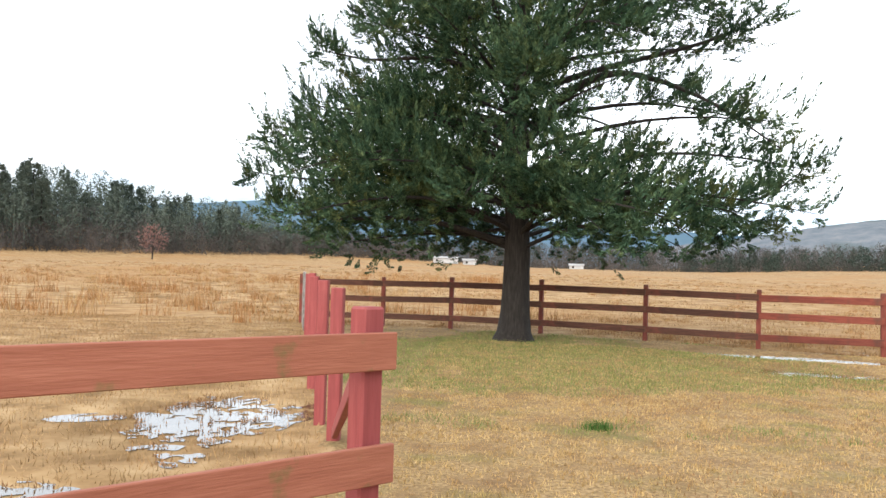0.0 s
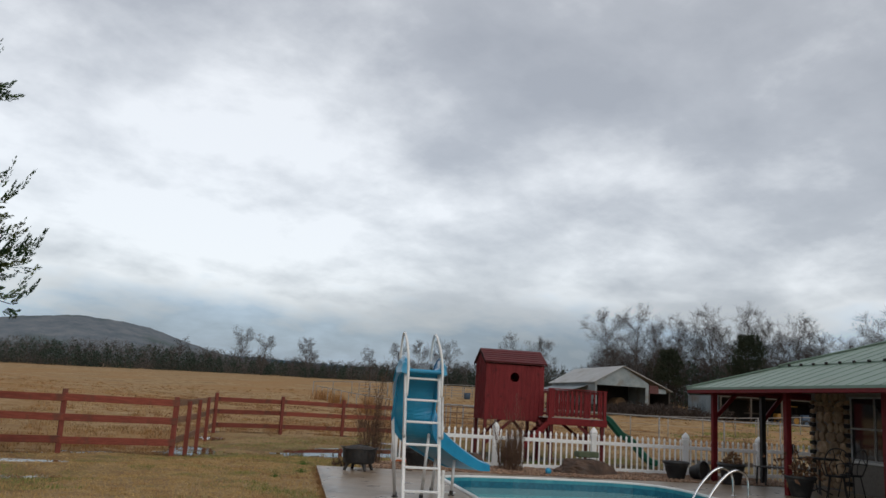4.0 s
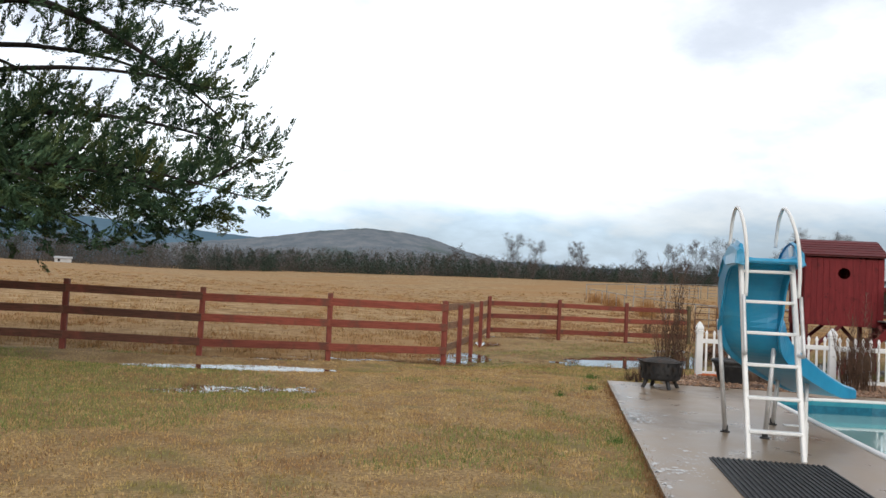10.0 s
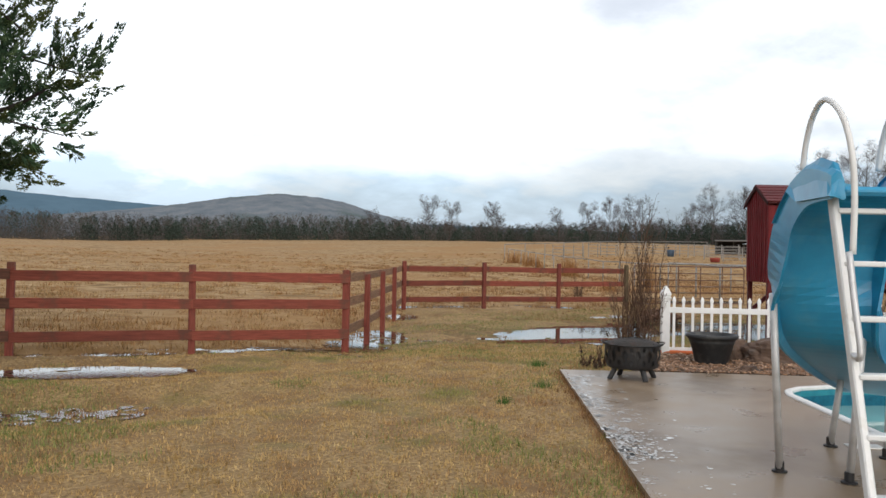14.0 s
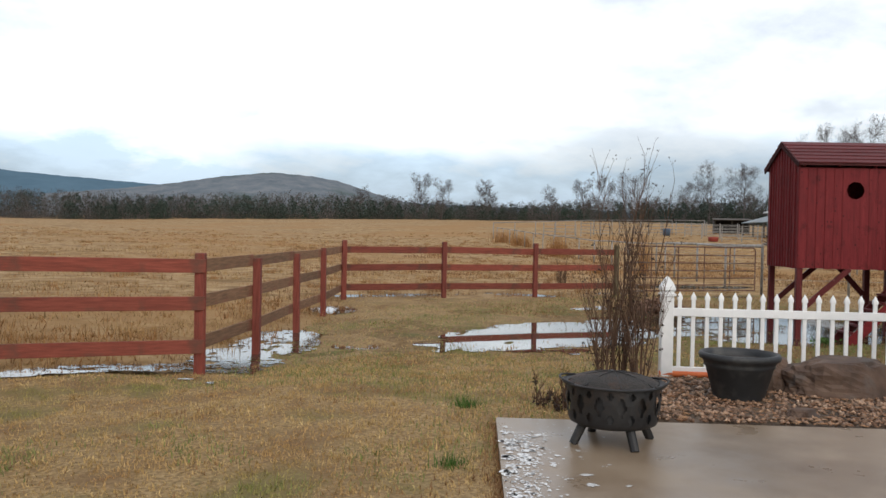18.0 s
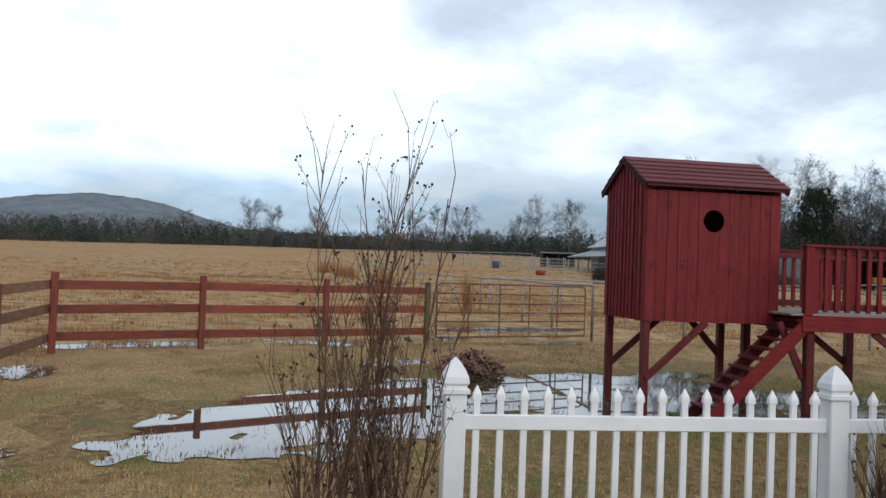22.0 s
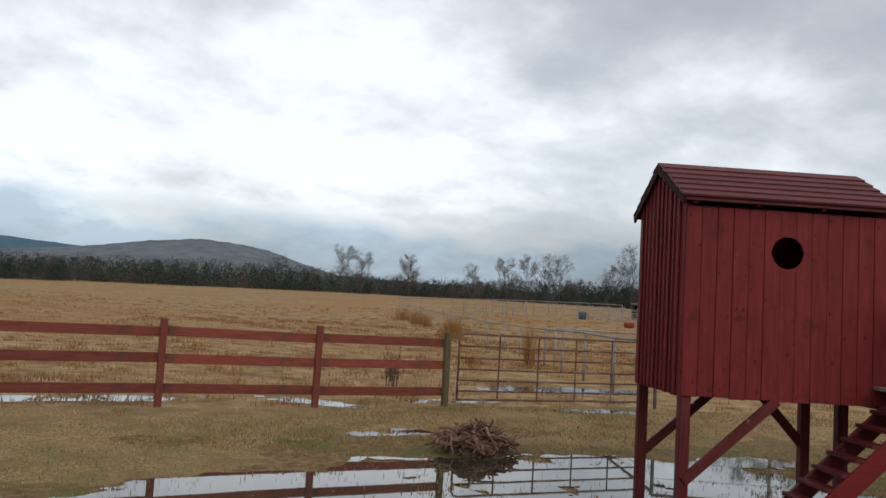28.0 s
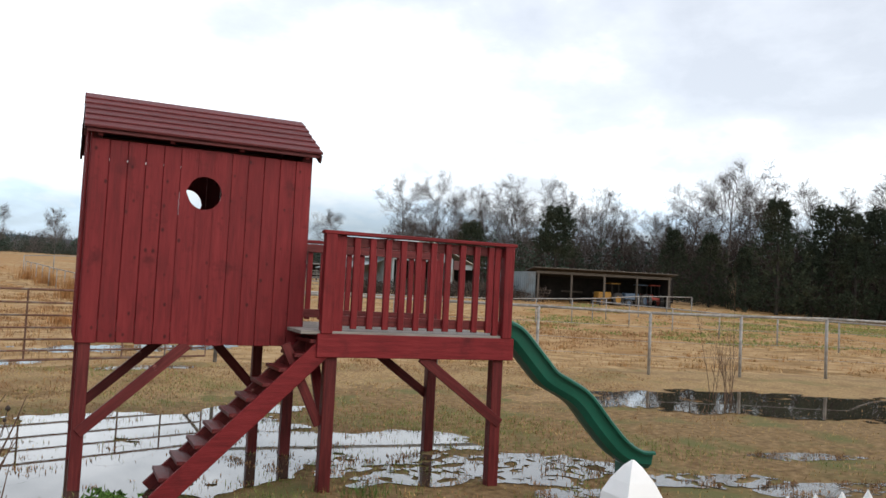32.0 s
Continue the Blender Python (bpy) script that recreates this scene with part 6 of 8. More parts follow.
def bare_tree(seed, h, spread, forks=3, start=0.3, twigw=0.02):
    """Trunk, limbs and boughs of a leafless tree, and its many fine upswept twigs."""
    r = random.Random(seed)
    wood, rods = Geo(), []

    def grow(p, d, length, rad, level):
        n = (8, 6, 4)[level]
        pts, way_ = [p], d
        for k in range(n):
            way_ = (way_ + Vector((r.gauss(0, 0.2), r.gauss(0, 0.2), 0.07 + r.gauss(0, 0.12))) * (0.4 if level == 0 else 1.0)).normalized()
            pts.append(pts[-1] + way_ * length / n)
        wood.tube(pts, [rad * (1 - 0.8 * k / n) for k in range(n + 1)], (6, 4, 3)[level], False)
        low = start if level == 0 else 0.18
        kids = (10 + forks, 8, 10)[level]
        for c in range(kids):
            t = low + (1 - low) * (c + r.random()) / kids
            k = min(n - 1, int(t * n))
            q = pts[k].lerp(pts[k + 1], t * n - k)
            ax = (pts[k + 1] - pts[k]).normalized()
            roll = r.random() * 6.283 if level else c * 2.4 + r.uniform(-0.4, 0.4)
            o1 = ax.orthogonal().normalized()
            off = o1 * math.cos(roll) + ax.cross(o1) * math.sin(roll)
            nd = (ax * (0.8, 0.75, 0.7)[level] + off * (spread if level == 0 else 0.85) * r.uniform(0.7, 1.3) + Vector((0, 0, (0.1, 0.05, 0.12)[level]))).normalized()
            size = length * (0.47, 0.46, 0.42)[level] * (1.2 - 0.6 * t) * r.uniform(0.7, 1.2)
            if level < 2:
                grow(q, nd, size, rad * (1 - 0.8 * t) * r.uniform(0.45, 0.62) + 0.01, level + 1)
            else:
                rods.append((q, nd, size + 0.4, 1.0))
                for m in range(4):
                    f = r.uniform(0.15, 0.95)
                    side = Vector((r.gauss(0, 1), r.gauss(0, 1), r.gauss(0.35, 0.7))).normalized()
                    rods.append((q + nd * (size + 0.4) * f, (nd * 0.7 + side * 0.9).normalized(), (0.5 + 0.8 * r.random()) * (0.7 + 0.35 * size), 0.75))

    grow(Vector((0, 0, -0.2)), Vector((r.gauss(0, 0.04), r.gauss(0, 0.04), 1)).normalized(), h * 0.9, h * 0.0105 + 0.02, 0)
    k = h / max(q[0].z for q in rods)
    wood.v = [(x * k, y * k, z * k) for x, y, z in wood.v]
    o, d = np.array([q[0] for q in rods]) * k, np.array([q[1] for q in rods])
    ln, w = np.array([q[2] for q in rods])[:, None] * k, np.array([q[3] for q in rods])[:, None] * twigw
    side = np.cross(d, np.random.default_rng(seed).normal(0, 1, d.shape))
    side /= np.linalg.norm(side, axis=1, keepdims=True) + 1e-9
    return wood, np.stack([o - side * w / 2, o + side * w / 2, o + d * ln], 1).astype(np.float32)


def bare_thing(name, seed, h, spread, mat, label, twigw=0.026, start=0.3, forks=3):
    t = thing(name, pose(0, 0, -50), label, "tree", "bare winter trees")
    wood, tw = bare_tree(seed, h, spread, forks, start, twigw)
    wood.part("trunk", M[mat], t)
    tri_part("crown", tw, M[mat], t, "leafless twigs")
    return t


def pine_thing(seed, h, label, rad=0.22, lowest=0.35, shape=0.8, count=1100, mat="pine"):
    t = thing("pine_tree", pose(0, 0, -50), label, "tree", "evergreen trees")
    r = random.Random(seed)
    Geo().tube([(0, 0, -0.3), (0.05, 0, h * 0.5), (0, 0, h)], [h * 0.018, h * 0.012, 0.03], 6, False).part("trunk", M["bark"], t)
    o, d = [], []
    clumps = [(r.random() * 6.283, lowest + (1 - lowest) * r.random() ** 0.85, r.uniform(0.3, 1.0)) for _ in range(130)]
    for i in range(count):
        ca_, zf, out_ = clumps[i % 130]
        z = h * min(1.0, max(lowest * 0.9, zf + r.gauss(0, 0.035)))
        rr = h * rad * (1 - ((min(1, max(0, (z / h - lowest) / (1 - lowest)))) ** 1.6) * shape) * out_ * r.uniform(0.7, 1.15)
        a = ca_ + r.gauss(0, 0.38)
        o.append((rr * math.cos(a), rr * math.sin(a), z + r.gauss(0, 0.2)))
        d.append((math.cos(a), math.sin(a), 0.5))
    tri_part("crown", fans(np.array(o), np.array(d, float), 10, np.full(len(o), 0.042 * h), 0.0095 * h * math.sqrt(1100 / count), 0.9, seed), M[mat], t)
    return t


KINDS = [bare_thing("bare_tree", 11, 15.0, 0.85, "twig_pale", "tall pale leafless tree at the edge of the woods"),
         bare_thing("bare_tree", 12, 16.0, 0.6, "twig_pale", "slender leafless tree with upright branches"),
         bare_thing("bare_tree", 13, 13.5, 1.1, "twig", "broad leafless oak with a rounded crown", forks=6, start=0.16),
         bare_thing("bare_tree", 14, 14.0, 0.95, "twig", "grey-brown leafless tree among others"),
         bare_thing("bare_tree", 15, 12.0, 0.7, "twig_pale", "thin leafless tree with fine twigs", start=0.22)]
PINES = [pine_thing(31, 12.0, "dark evergreen pine with a ragged crown", 0.3, 0.4, 0.6), pine_thing(32, 10.0, "bushy dark green cedar reaching to the ground", 0.42, 0.04, 0.85), pine_thing(33, 13.0, "pine with an irregular high crown", 0.34, 0.42, 0.5)]


def at_azimuth(az, dist, eye=(15.36, 9.66)):
    a = radians(az)
    x, y = eye[0] + dist * math.sin(a), eye[1] + dist * math.cos(a)
    return x, y


def stand(src, az, dist, k, turn, eye=(15.36, 9.66)):
    x, y = at_azimuth(az, dist, eye)
    c = copy_thing(src, pose(x, y, ground_z(x, y) - 0.1, 0, 0, turn))
    c.scale = (k, k, k)
    return c


# the eastern woods, seen beyond the play yard: (kind, azimuth, distance, scale)
er = random.Random(77)
for kind, az, dist, k in ((0, 60.8, 118, 1.12), (0, 63.0, 120, 1.18), (3, 64.6, 122, 1.1), (1, 66.6, 126, 1.05), (1, 68.3, 125, 1.15), (4, 69.6, 122, 1.25), (1, 71.0, 126, 1.2), (0, 72.3, 128, 1.1),
                          (4, 73.6, 124, 1.15), (1, 75.0, 126, 1.1), (3, 76.4, 124, 1.05), (4, 77.6, 118, 1.0), (3, 79.0, 115, 1.0), (2, 80.6, 104, 1.05), (2, 82.9, 99, 1.22), (3, 84.5, 104, 1.2),
                          (4, 86.0, 110, 1.1), (1, 88.6, 112, 1.05), (0, 90.0, 106, 1.0), (1, 91.6, 108, 1.05), (4, 93.0, 108, 1.1), (1, 94.8, 106, 1.1), (3, 97, 104, 1.1), (0, 99, 104, 1.1), (4, 55.6, 150, 0.95), (1, 53.4, 165, 0.8), (2, 46.0, 170, 0.75), (2, 44.8, 172, 0.7), (3, 42.5, 176, 0.6), (4, 38.0, 185, 0.62), (2, 34.5, 190, 0.75)):
    stand(KINDS[kind], az, dist, k * (0.95 if 58 < az < 80 else 1.03), er.uniform(0, 360))
for kind, az, dist, k in ((0, 71.6, 104, 0.85), (1, 79.6, 92, 0.75), (1, 82.0, 90, 0.72), (1, 84.2, 92, 0.62), (1, 86.2, 84, 1.02), (1, 88.3, 88, 0.66), (2, 89.6, 92, 0.82), (1, 90.8, 86, 0.75), (1, 93.0, 88, 0.86), (0, 92.0, 94, 0.9), (1, 95.8, 86, 0.72), (1, 98, 84, 0.95), (0, 65.6, 112, 0.7)):
    stand(PINES[kind], az, dist, k * 1.06, er.uniform(0, 360))
for q in range(15):
    stand(KINDS[er.choice((0, 1, 2, 3, 4, 3))], 58 + 42 * (q + er.random()) / 15, er.uniform(112, 138), er.uniform(0.65, 0.92), er.uniform(0, 360))
# lone trees on the skyline across the pasture
for kind, x, y, k in ((2, 158, 226, 1.1), (2, 152, 184, 0.85), (3, 120, 200, 0.68), (1, 170, 150, 0.8), (4, 172, 132, 0.85), (0, 140, 120, 0.7)):
    c = copy_thing(KINDS[kind], pose(x, y, ground_z(x, y), 0, 0, er.uniform(0, 360)))
    c.scale = (k, k, k)
for t in KINDS + PINES:
    x, y = at_azimuth(100 + 2 * er.random(), 110 + 6 * er.random())
    t.matrix_basis = pose(x, y, ground_z(x, y), 0, 0, er.uniform(0, 360))


def skyline(az):
    """Degrees by which the far treetops rise above the eye, by azimuth."""
    return np.interp(az, [-46, -33, -28, -24, -19, -13, -5, 4, 11, 17, 22, 28, 32, 36, 40, 45, 50, 56, 62], [6.6, 6.2, 5.7, 4.9, 4.3, 3.1, 2.6, 2.7, 2.55, 2.5, 2.75, 2.95, 2.9, 2.6, 2.5, 2.7, 3.0, 3.2, 3.3])


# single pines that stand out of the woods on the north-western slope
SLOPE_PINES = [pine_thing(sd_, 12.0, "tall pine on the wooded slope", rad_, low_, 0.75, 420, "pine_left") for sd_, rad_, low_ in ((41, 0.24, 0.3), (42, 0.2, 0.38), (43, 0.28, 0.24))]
pr = random.Random(61)
for q in range(46):
    az = -47 + 28 * (q + pr.random()) / 46
    dist = float(np.interp(az, [-45, -30, -10], [176, 181, 200])) + pr.uniform(0, 34)
    x, y = at_azimuth(az, dist, (3, 4))
    z = ground_z(x, y)
    tall_ = (math.tan(radians(float(skyline(az)))) * dist + 1.4 - z) * pr.choice((1.05, 0.98, 0.86, 0.75, 0.62))
    k = max(0.35, tall_ / 12.0)
    c = copy_thing(SLOPE_PINES[q % 3], pose(x, y, z - 0.2, 0, 0, pr.uniform(0, 360)))
    c.scale = (k, k, k)
for t, az in zip(SLOPE_PINES, (-46.0, -41.0, -37.5)):
    x, y = at_azimuth(az, 178, (3, 4))
    t.matrix_basis = pose(x, y, ground_z(x, y) - 0.2)


def wood_belt(name, label, mat, az0, az1, dist, depth, count, seed, low=0.6, high=1.05, per=60, pine=False, eye=(3, 4), fixed=None, back=1.0, west=1.0, broad=0.2):
    """A belt of far trees, too many to count: fine triangles within each crown."""
    r = np.random.default_rng(seed)
    az = np.radians(r.uniform(az0, az1, count))
    deg = np.degrees(az)
    dd = dist(deg) + depth * r.random(count) ** back
    x, y = eye[0] + dd * np.sin(az), eye[1] + dd * np.cos(az)
    z = lie(x, y) - 0.3
    size = r.uniform(low, high, count)
    full = np.tan(np.radians(skyline(deg))) * dd + 1.6 - z if fixed is None else fixed
    h = np.maximum(full * size * np.where(deg < -12, west, 1.0), 1.2)
    t = r.random((count, per))
    rad = (0.5 + h * broad)[:, None] * (np.sqrt(np.clip(1.1 - (2 * t - 0.85) ** 2, 0.05, 1)) if not pine else (1.08 - t**1.6) * 0.85) * np.sqrt(r.random((count, per)))
    a = r.uniform(0, 2 * np.pi, (count, per))
    o = np.stack([x[:, None] + rad * np.cos(a), y[:, None] + rad * np.sin(a), z[:, None] + h[:, None] * (0.03 + 0.95 * t)], -1).reshape(-1, 3)
    if pine:
        d = np.stack([np.cos(a), np.sin(a), np.full_like(a, 0.35)], -1).reshape(-1, 3)
        v = fans(o, d, 1, np.repeat(0.22 + h * 0.04, per), 0.27, 0.9, seed)
    else:
        d = np.stack([0.5 * np.cos(a), 0.5 * np.sin(a), np.full_like(a, 0.8)], -1).reshape(-1, 3)
        v = fans(o, d, 1, np.repeat(0.32 + h * 0.065, per), 0.10, 0.6, seed)
    w = (0.02 + h * 0.006) * (r.random(count) < 0.45)
    tx, ty = np.cos(az), -np.sin(az)
    st = np.empty((count, 3, 3), np.float32)
    st[:, 0] = np.stack([x - tx * w, y - ty * w, z], -1)
    st[:, 1] = np.stack([x + tx * w, y + ty * w, z], -1)
    st[:, 2] = np.stack([x, y, z + h * 0.9], -1)
    ob = placed(name, raw_mesh(name, np.concatenate([v, st]), np.arange((len(v) + len(st)) * 3), 3, [mat]))
    return tagged(ob, label, "woods", kind="stuff")


def edge(az):
    return np.interp(az, [-45, -30, -10, 20, 35, 48, 60, 75, 100], [175, 180, 200, 215, 215, 200, 165, 140, 118])


def thicket(a):
    return np.interp(a, [55, 75, 85, 104], [128, 122, 114, 108])


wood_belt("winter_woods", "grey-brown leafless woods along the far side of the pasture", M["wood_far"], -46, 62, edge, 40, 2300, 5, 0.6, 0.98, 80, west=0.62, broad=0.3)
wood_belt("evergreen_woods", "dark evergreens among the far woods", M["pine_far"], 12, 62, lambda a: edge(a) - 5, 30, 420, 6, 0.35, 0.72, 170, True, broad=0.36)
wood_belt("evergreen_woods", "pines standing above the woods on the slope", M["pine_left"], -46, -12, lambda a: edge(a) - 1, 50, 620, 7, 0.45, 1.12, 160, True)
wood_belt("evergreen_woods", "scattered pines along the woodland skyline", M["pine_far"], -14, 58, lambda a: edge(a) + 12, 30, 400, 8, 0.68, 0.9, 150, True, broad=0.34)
wood_belt("winter_woods", "dense leafless thicket behind the barn and sheds", M["thicket"], 59.5, 104, thicket, 45, 1350, 9, 0.7, 1.15, 130, False, (15.36, 9.66), 8.4)
wood_belt("winter_woods", "close-set brown trees and vines among the evergreens", M["thicket"], 79, 104, lambda a: np.interp(a, [79, 86, 104], [104, 94, 88]), 24, 260, 49, 0.65, 1.15, 260, False, (15.36, 9.66), 8.6)
wood_belt("brush_thicket", "grey-brown saplings before the woods on the slope", M["wood_far"], -46, -6, lambda a: edge(a) - 6, 14, 1000, 59, 0.5, 1.2, 60, False, (3, 4), 5.2)
wood_belt("evergreen_woods", "dark young pines through the thicket", M["pine_far"], 61, 104, lambda a: thicket(a) - 8, 40, 260, 29, 0.4, 1.1, 110, True, (15.36, 9.66), 8.0)
wood_belt("brush_thicket", "brown brush along the far edge of the pasture", M["wood_far"], -46, 64, lambda a: edge(a) - 4, 12, 1700, 19, 0.5, 1.1, 40, False, (3, 4), 3.0)
wood_belt("brush_thicket", "brown undergrowth along the woods' edge", M["thicket"], 74, 104, lambda a: np.interp(a, [74, 85, 104], [104, 92, 86]), 20, 420, 10, 0.6, 1.3, 60, False, (15.36, 9.66), 3.4)

wood_belt("brush_thicket", "low reddish-brown brush and weeds before the barn", M["thicket"], 56.5, 68, lambda a: 86 + 0 * a, 9, 240, 69, 0.4, 1.1, 60, False, (0.3, -0.2), 1.5)

# a russet young oak that keeps its leaves, out in the pasture
x, y = at_azimuth(-23.9, 150, (0.2, -0.3))
ro = thing("russet_oak", pose(x, y, ground_z(x, y)), "small oak with russet winter leaves at the woods' edge", "tree")
Geo().tube([(0, 0, -0.2), (0.1, 0, 2.5), (0, 0, 4.8)], [0.14, 0.1, 0.03], 6, False).part("trunk", M["bark"], ro)
r8 = np.random.default_rng(8)
pt = r8.normal(0, 1, (260, 3))
pt = pt / np.linalg.norm(pt, axis=1, keepdims=True) * r8.uniform(0.05, 1.0, (260, 1)) ** 0.45 * (2.7, 2.7, 2.5) + (0, 0, 3.7)
tri_part("crown", fans(pt, pt - (0, 0, 3), 8, np.full(260, 0.4), 0.12, 0.8, 3), M["oakleaf"], ro)


# ---- hills ----
def hill(name, label, R, az, el, mat, seed, depth=500, rough=0.06, eye=(3, 5)):
    """A long wooded ridge whose skyline rises by the given degrees."""
    g = Geo()
    r = random.Random(seed)
    n, rows = 240, 9
    for i in range(n + 1):
        a = az[0] + (az[-1] - az[0]) * i / n
        top = float(np.interp(a, az, el))
        top += rough * (math.sin(i * 0.9) * 0.4 + r.uniform(-1, 1) * 0.5)
        for j in range(rows):
            f = j / (rows - 1)
            d = R + depth * f
            z = 1.4 + math.tan(radians(top)) * (R + depth) * f**0.8
            z += 0 if j in (0, rows - 1) else R * 0.0012 * float(lattice(a * 9, j * 2.0, 1.0, seed))
            g.v.append((eye[0] + d * math.sin(radians(a)), eye[1] + d * math.cos(radians(a)), z if j else -6))
    g.f = [(i * rows + j, i * rows + j + 1, (i + 1) * rows + j + 1, (i + 1) * rows + j) for i in range(n) for j in range(rows - 1)]
    return solid(name, g, mat, label, "hill", smooth=True, kind="structure")


# there is no air haze: its blue-grey is painted into both hill colours
M["hill_near"] = material("haze_tinted_hill", [(0.122, 0.147, 0.168), (0.164, 0.186, 0.206), (0.21, 0.224, 0.234)], 0.03, (1, 1, 1), 1.0, 1.0, bump_scale=0.12, coords="World", stain=(0.10, 0.13, 0.13), stain_scale=0.006, spec=0.0)
M["hill_far"] = material("haze_tinted_ridge", [(0.09, 0.15, 0.20), (0.11, 0.18, 0.235)], 0.01, (1, 1, 1), 1.0, 0.6, bump_scale=0.05, coords="World", stain=(0.08, 0.135, 0.18), stain_scale=0.003, spec=0.0)
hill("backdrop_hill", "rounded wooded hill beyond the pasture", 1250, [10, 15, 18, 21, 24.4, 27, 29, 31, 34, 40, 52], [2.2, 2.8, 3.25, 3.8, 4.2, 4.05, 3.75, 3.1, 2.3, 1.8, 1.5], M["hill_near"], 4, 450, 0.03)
hill("backdrop_ridge", "long wooded ridge on the horizon, painted haze-blue", 2300, [-30, -20, -16, -13, -9, -3.5, 0, 2.9, 9.4, 17, 24, 40, 60], [3.6, 4.5, 4.9, 5.1, 4.6, 4.0, 4.1, 3.95, 3.5, 3.1, 2.6, 2.2, 1.8], M["hill_far"], 5, 700, 0.03)


# ---- pool slide with its ladder ----
slide = thing("pool_slide", YARD @ pose(-1.12, -4.85, 0.05), "tall sky-blue pool slide with a white ladder and hooped handrails", "pool slide")
SLANT = 0.32


def on_ladder(u, z):
    return (u, SLANT * z, z)


for u in (-0.235, 0.235):
    rail_pts = [on_ladder(u, 0.0), on_ladder(u, 1.0), on_ladder(u, 1.95)]
    Geo().stick(rail_pts[0], rail_pts[2], 0.06, 0.042, 0.008, up=(1, 0, 0)).part("ladder_rail", M["white_metal"], slide, "white square ladder rail")
    off = -0.05 if u < 0 else -0.085
    hoop = bend([(u, 0.31, 1.45), (u, 0.30, 1.75), (u + 0.3 * off, 0.31, 2.0), (u + 0.8 * off, 0.38, 2.2), (u + off, 0.56, 2.31), (u + off, 0.72, 2.25), (u + off, 0.82, 2.1), (u + off, 0.86, 1.95)], 5)
    Geo().tube(hoop, 0.0175, 8).part("handrail", M["white_metal"], slide, "white hooped handrail", smooth=True)
    low = bend([(u * 1.08, 0.31, 1.46), (u * 1.08, 0.24, 1.2), (u * 1.08, 0.17, 0.98), (u * 1.08, 0.18, 0.92), (u, SLANT * 0.92, 0.93)], 4)
    Geo().tube(low, 0.018, 8).part("grip", M["alu"], slide, smooth=True)
for k in range(6):
    z = 0.24 + 0.29 * k
    Geo().stick(on_ladder(-0.23, z), on_ladder(0.23, z), 0.085, 0.03, 0.006).part("rung", M["white_metal"], slide)
path = bend([(0, 0.42, 1.79), (0, 0.78, 1.78), (0, 1.04, 1.63), (0, 1.18, 1.36), (0.02, 1.26, 1.1), (0.12, 1.42, 0.89), (0.36, 1.72, 0.72), (0.68, 2.1, 0.55), (1.0, 2.46, 0.41), (1.15, 2.63, 0.375), (1.28, 2.78, 0.36)], 5)
npt = len(path)


def flume(name, pts, half, walls, skirts, mat, parent, label=""):
    """A curved trough whose walls and hanging skirts change depth along it."""
    g = Geo()
    n = len(pts)
    k = 0
    for i, p in enumerate(pts):
        t = (pts[min(i + 1, n - 1)] - pts[max(i - 1, 0)]).normalized()
        sd = t.cross(Vector((0, 0, 1)))
        sd = sd.normalized() if sd.length > 0.2 else Vector((1, 0, 0))
        u = sd.cross(t)
        f = i / (n - 1)
        top, low = walls(f), skirts(f)
        inner = [(-half + 0.02, top), (-half + 0.03, top * 0.45), (-half + 0.09, 0.03), (0, 0), (half - 0.09, 0.03), (half - 0.03, top * 0.45), (half - 0.02, top)]
        outer = [(half + 0.005, top + 0.01), (half + 0.035, top - 0.02), (half + 0.04, -low), (half + 0.022, -low), (half - 0.005, -0.02), (half - 0.1, -0.024), (0, -0.026),
                 (-half + 0.1, -0.024), (-half + 0.005, -0.02), (-half - 0.022, -low), (-half - 0.04, -low), (-half - 0.035, top - 0.02), (-half - 0.005, top + 0.01)]
        ring = inner + outer
        k = len(ring)
        g.v += [tuple(p + sd * a + u * b) for a, b in ring]
    for i in range(n - 1):
        for j in range(k):
            a, b = i * k + j, i * k + (j + 1) % k
            g.f.append((a, b, b + k, a + k))
    g.f += [tuple(reversed(range(k))), tuple((n - 1) * k + j for j in range(k))]
    return g.part(name, mat, parent, label, smooth=False)


flume("chute", path, 0.27, lambda f: float(np.interp(f, [0, 0.1, 0.3, 0.5, 0.7, 1], [0.10, 0.19, 0.23, 0.20, 0.15, 0.09])), lambda f: float(np.interp(f, [0, 0.12, 0.3, 0.5, 1], [0.04, 0.07, 0.11, 0.06, 0.02])), M["blue"], slide, "sky-blue curved fibreglass trough")
Geo().box(0.5, 0.2, 0.05, pose(0, 0.5, 1.79), 0.02).part("seat", M["blue"], slide, "blue top platform")
for s in (-1, 1):
    # rounded hood over each side of the top
    g = Geo()
    prof = [(0.40, 1.76), (0.42, 1.86), (0.50, 1.96), (0.66, 2.0), (0.86, 1.975), (1.02, 1.915), (1.14, 1.83), (1.25, 1.73)]
    m = len(prof)
    for y, z in prof:
        low = 1.76 if y < 1.0 else z - 0.08
        mid = low + (z - low) * 0.72
        g.v += [(s * 0.235, y, z - 0.012), (s * 0.262, y, z), (s * 0.295, y, mid), (s * 0.325, y, low), (s * 0.305, y, low), (s * 0.278, y, mid - 0.01), (s * 0.25, y, z - 0.02)]
    for i in range(m - 1):
        for k in range(7):
            a, b = i * 7 + k, i * 7 + (k + 1) % 7
            g.f.append((a, b, b + 7, a + 7) if s > 0 else (a + 7, b + 7, b, a))
    g.f += [tuple(range(7)), tuple((m - 1) * 7 + k for k in range(7))]
    g.part("hood", M["blue"], slide, "bright blue rounded side flange", smooth=False)
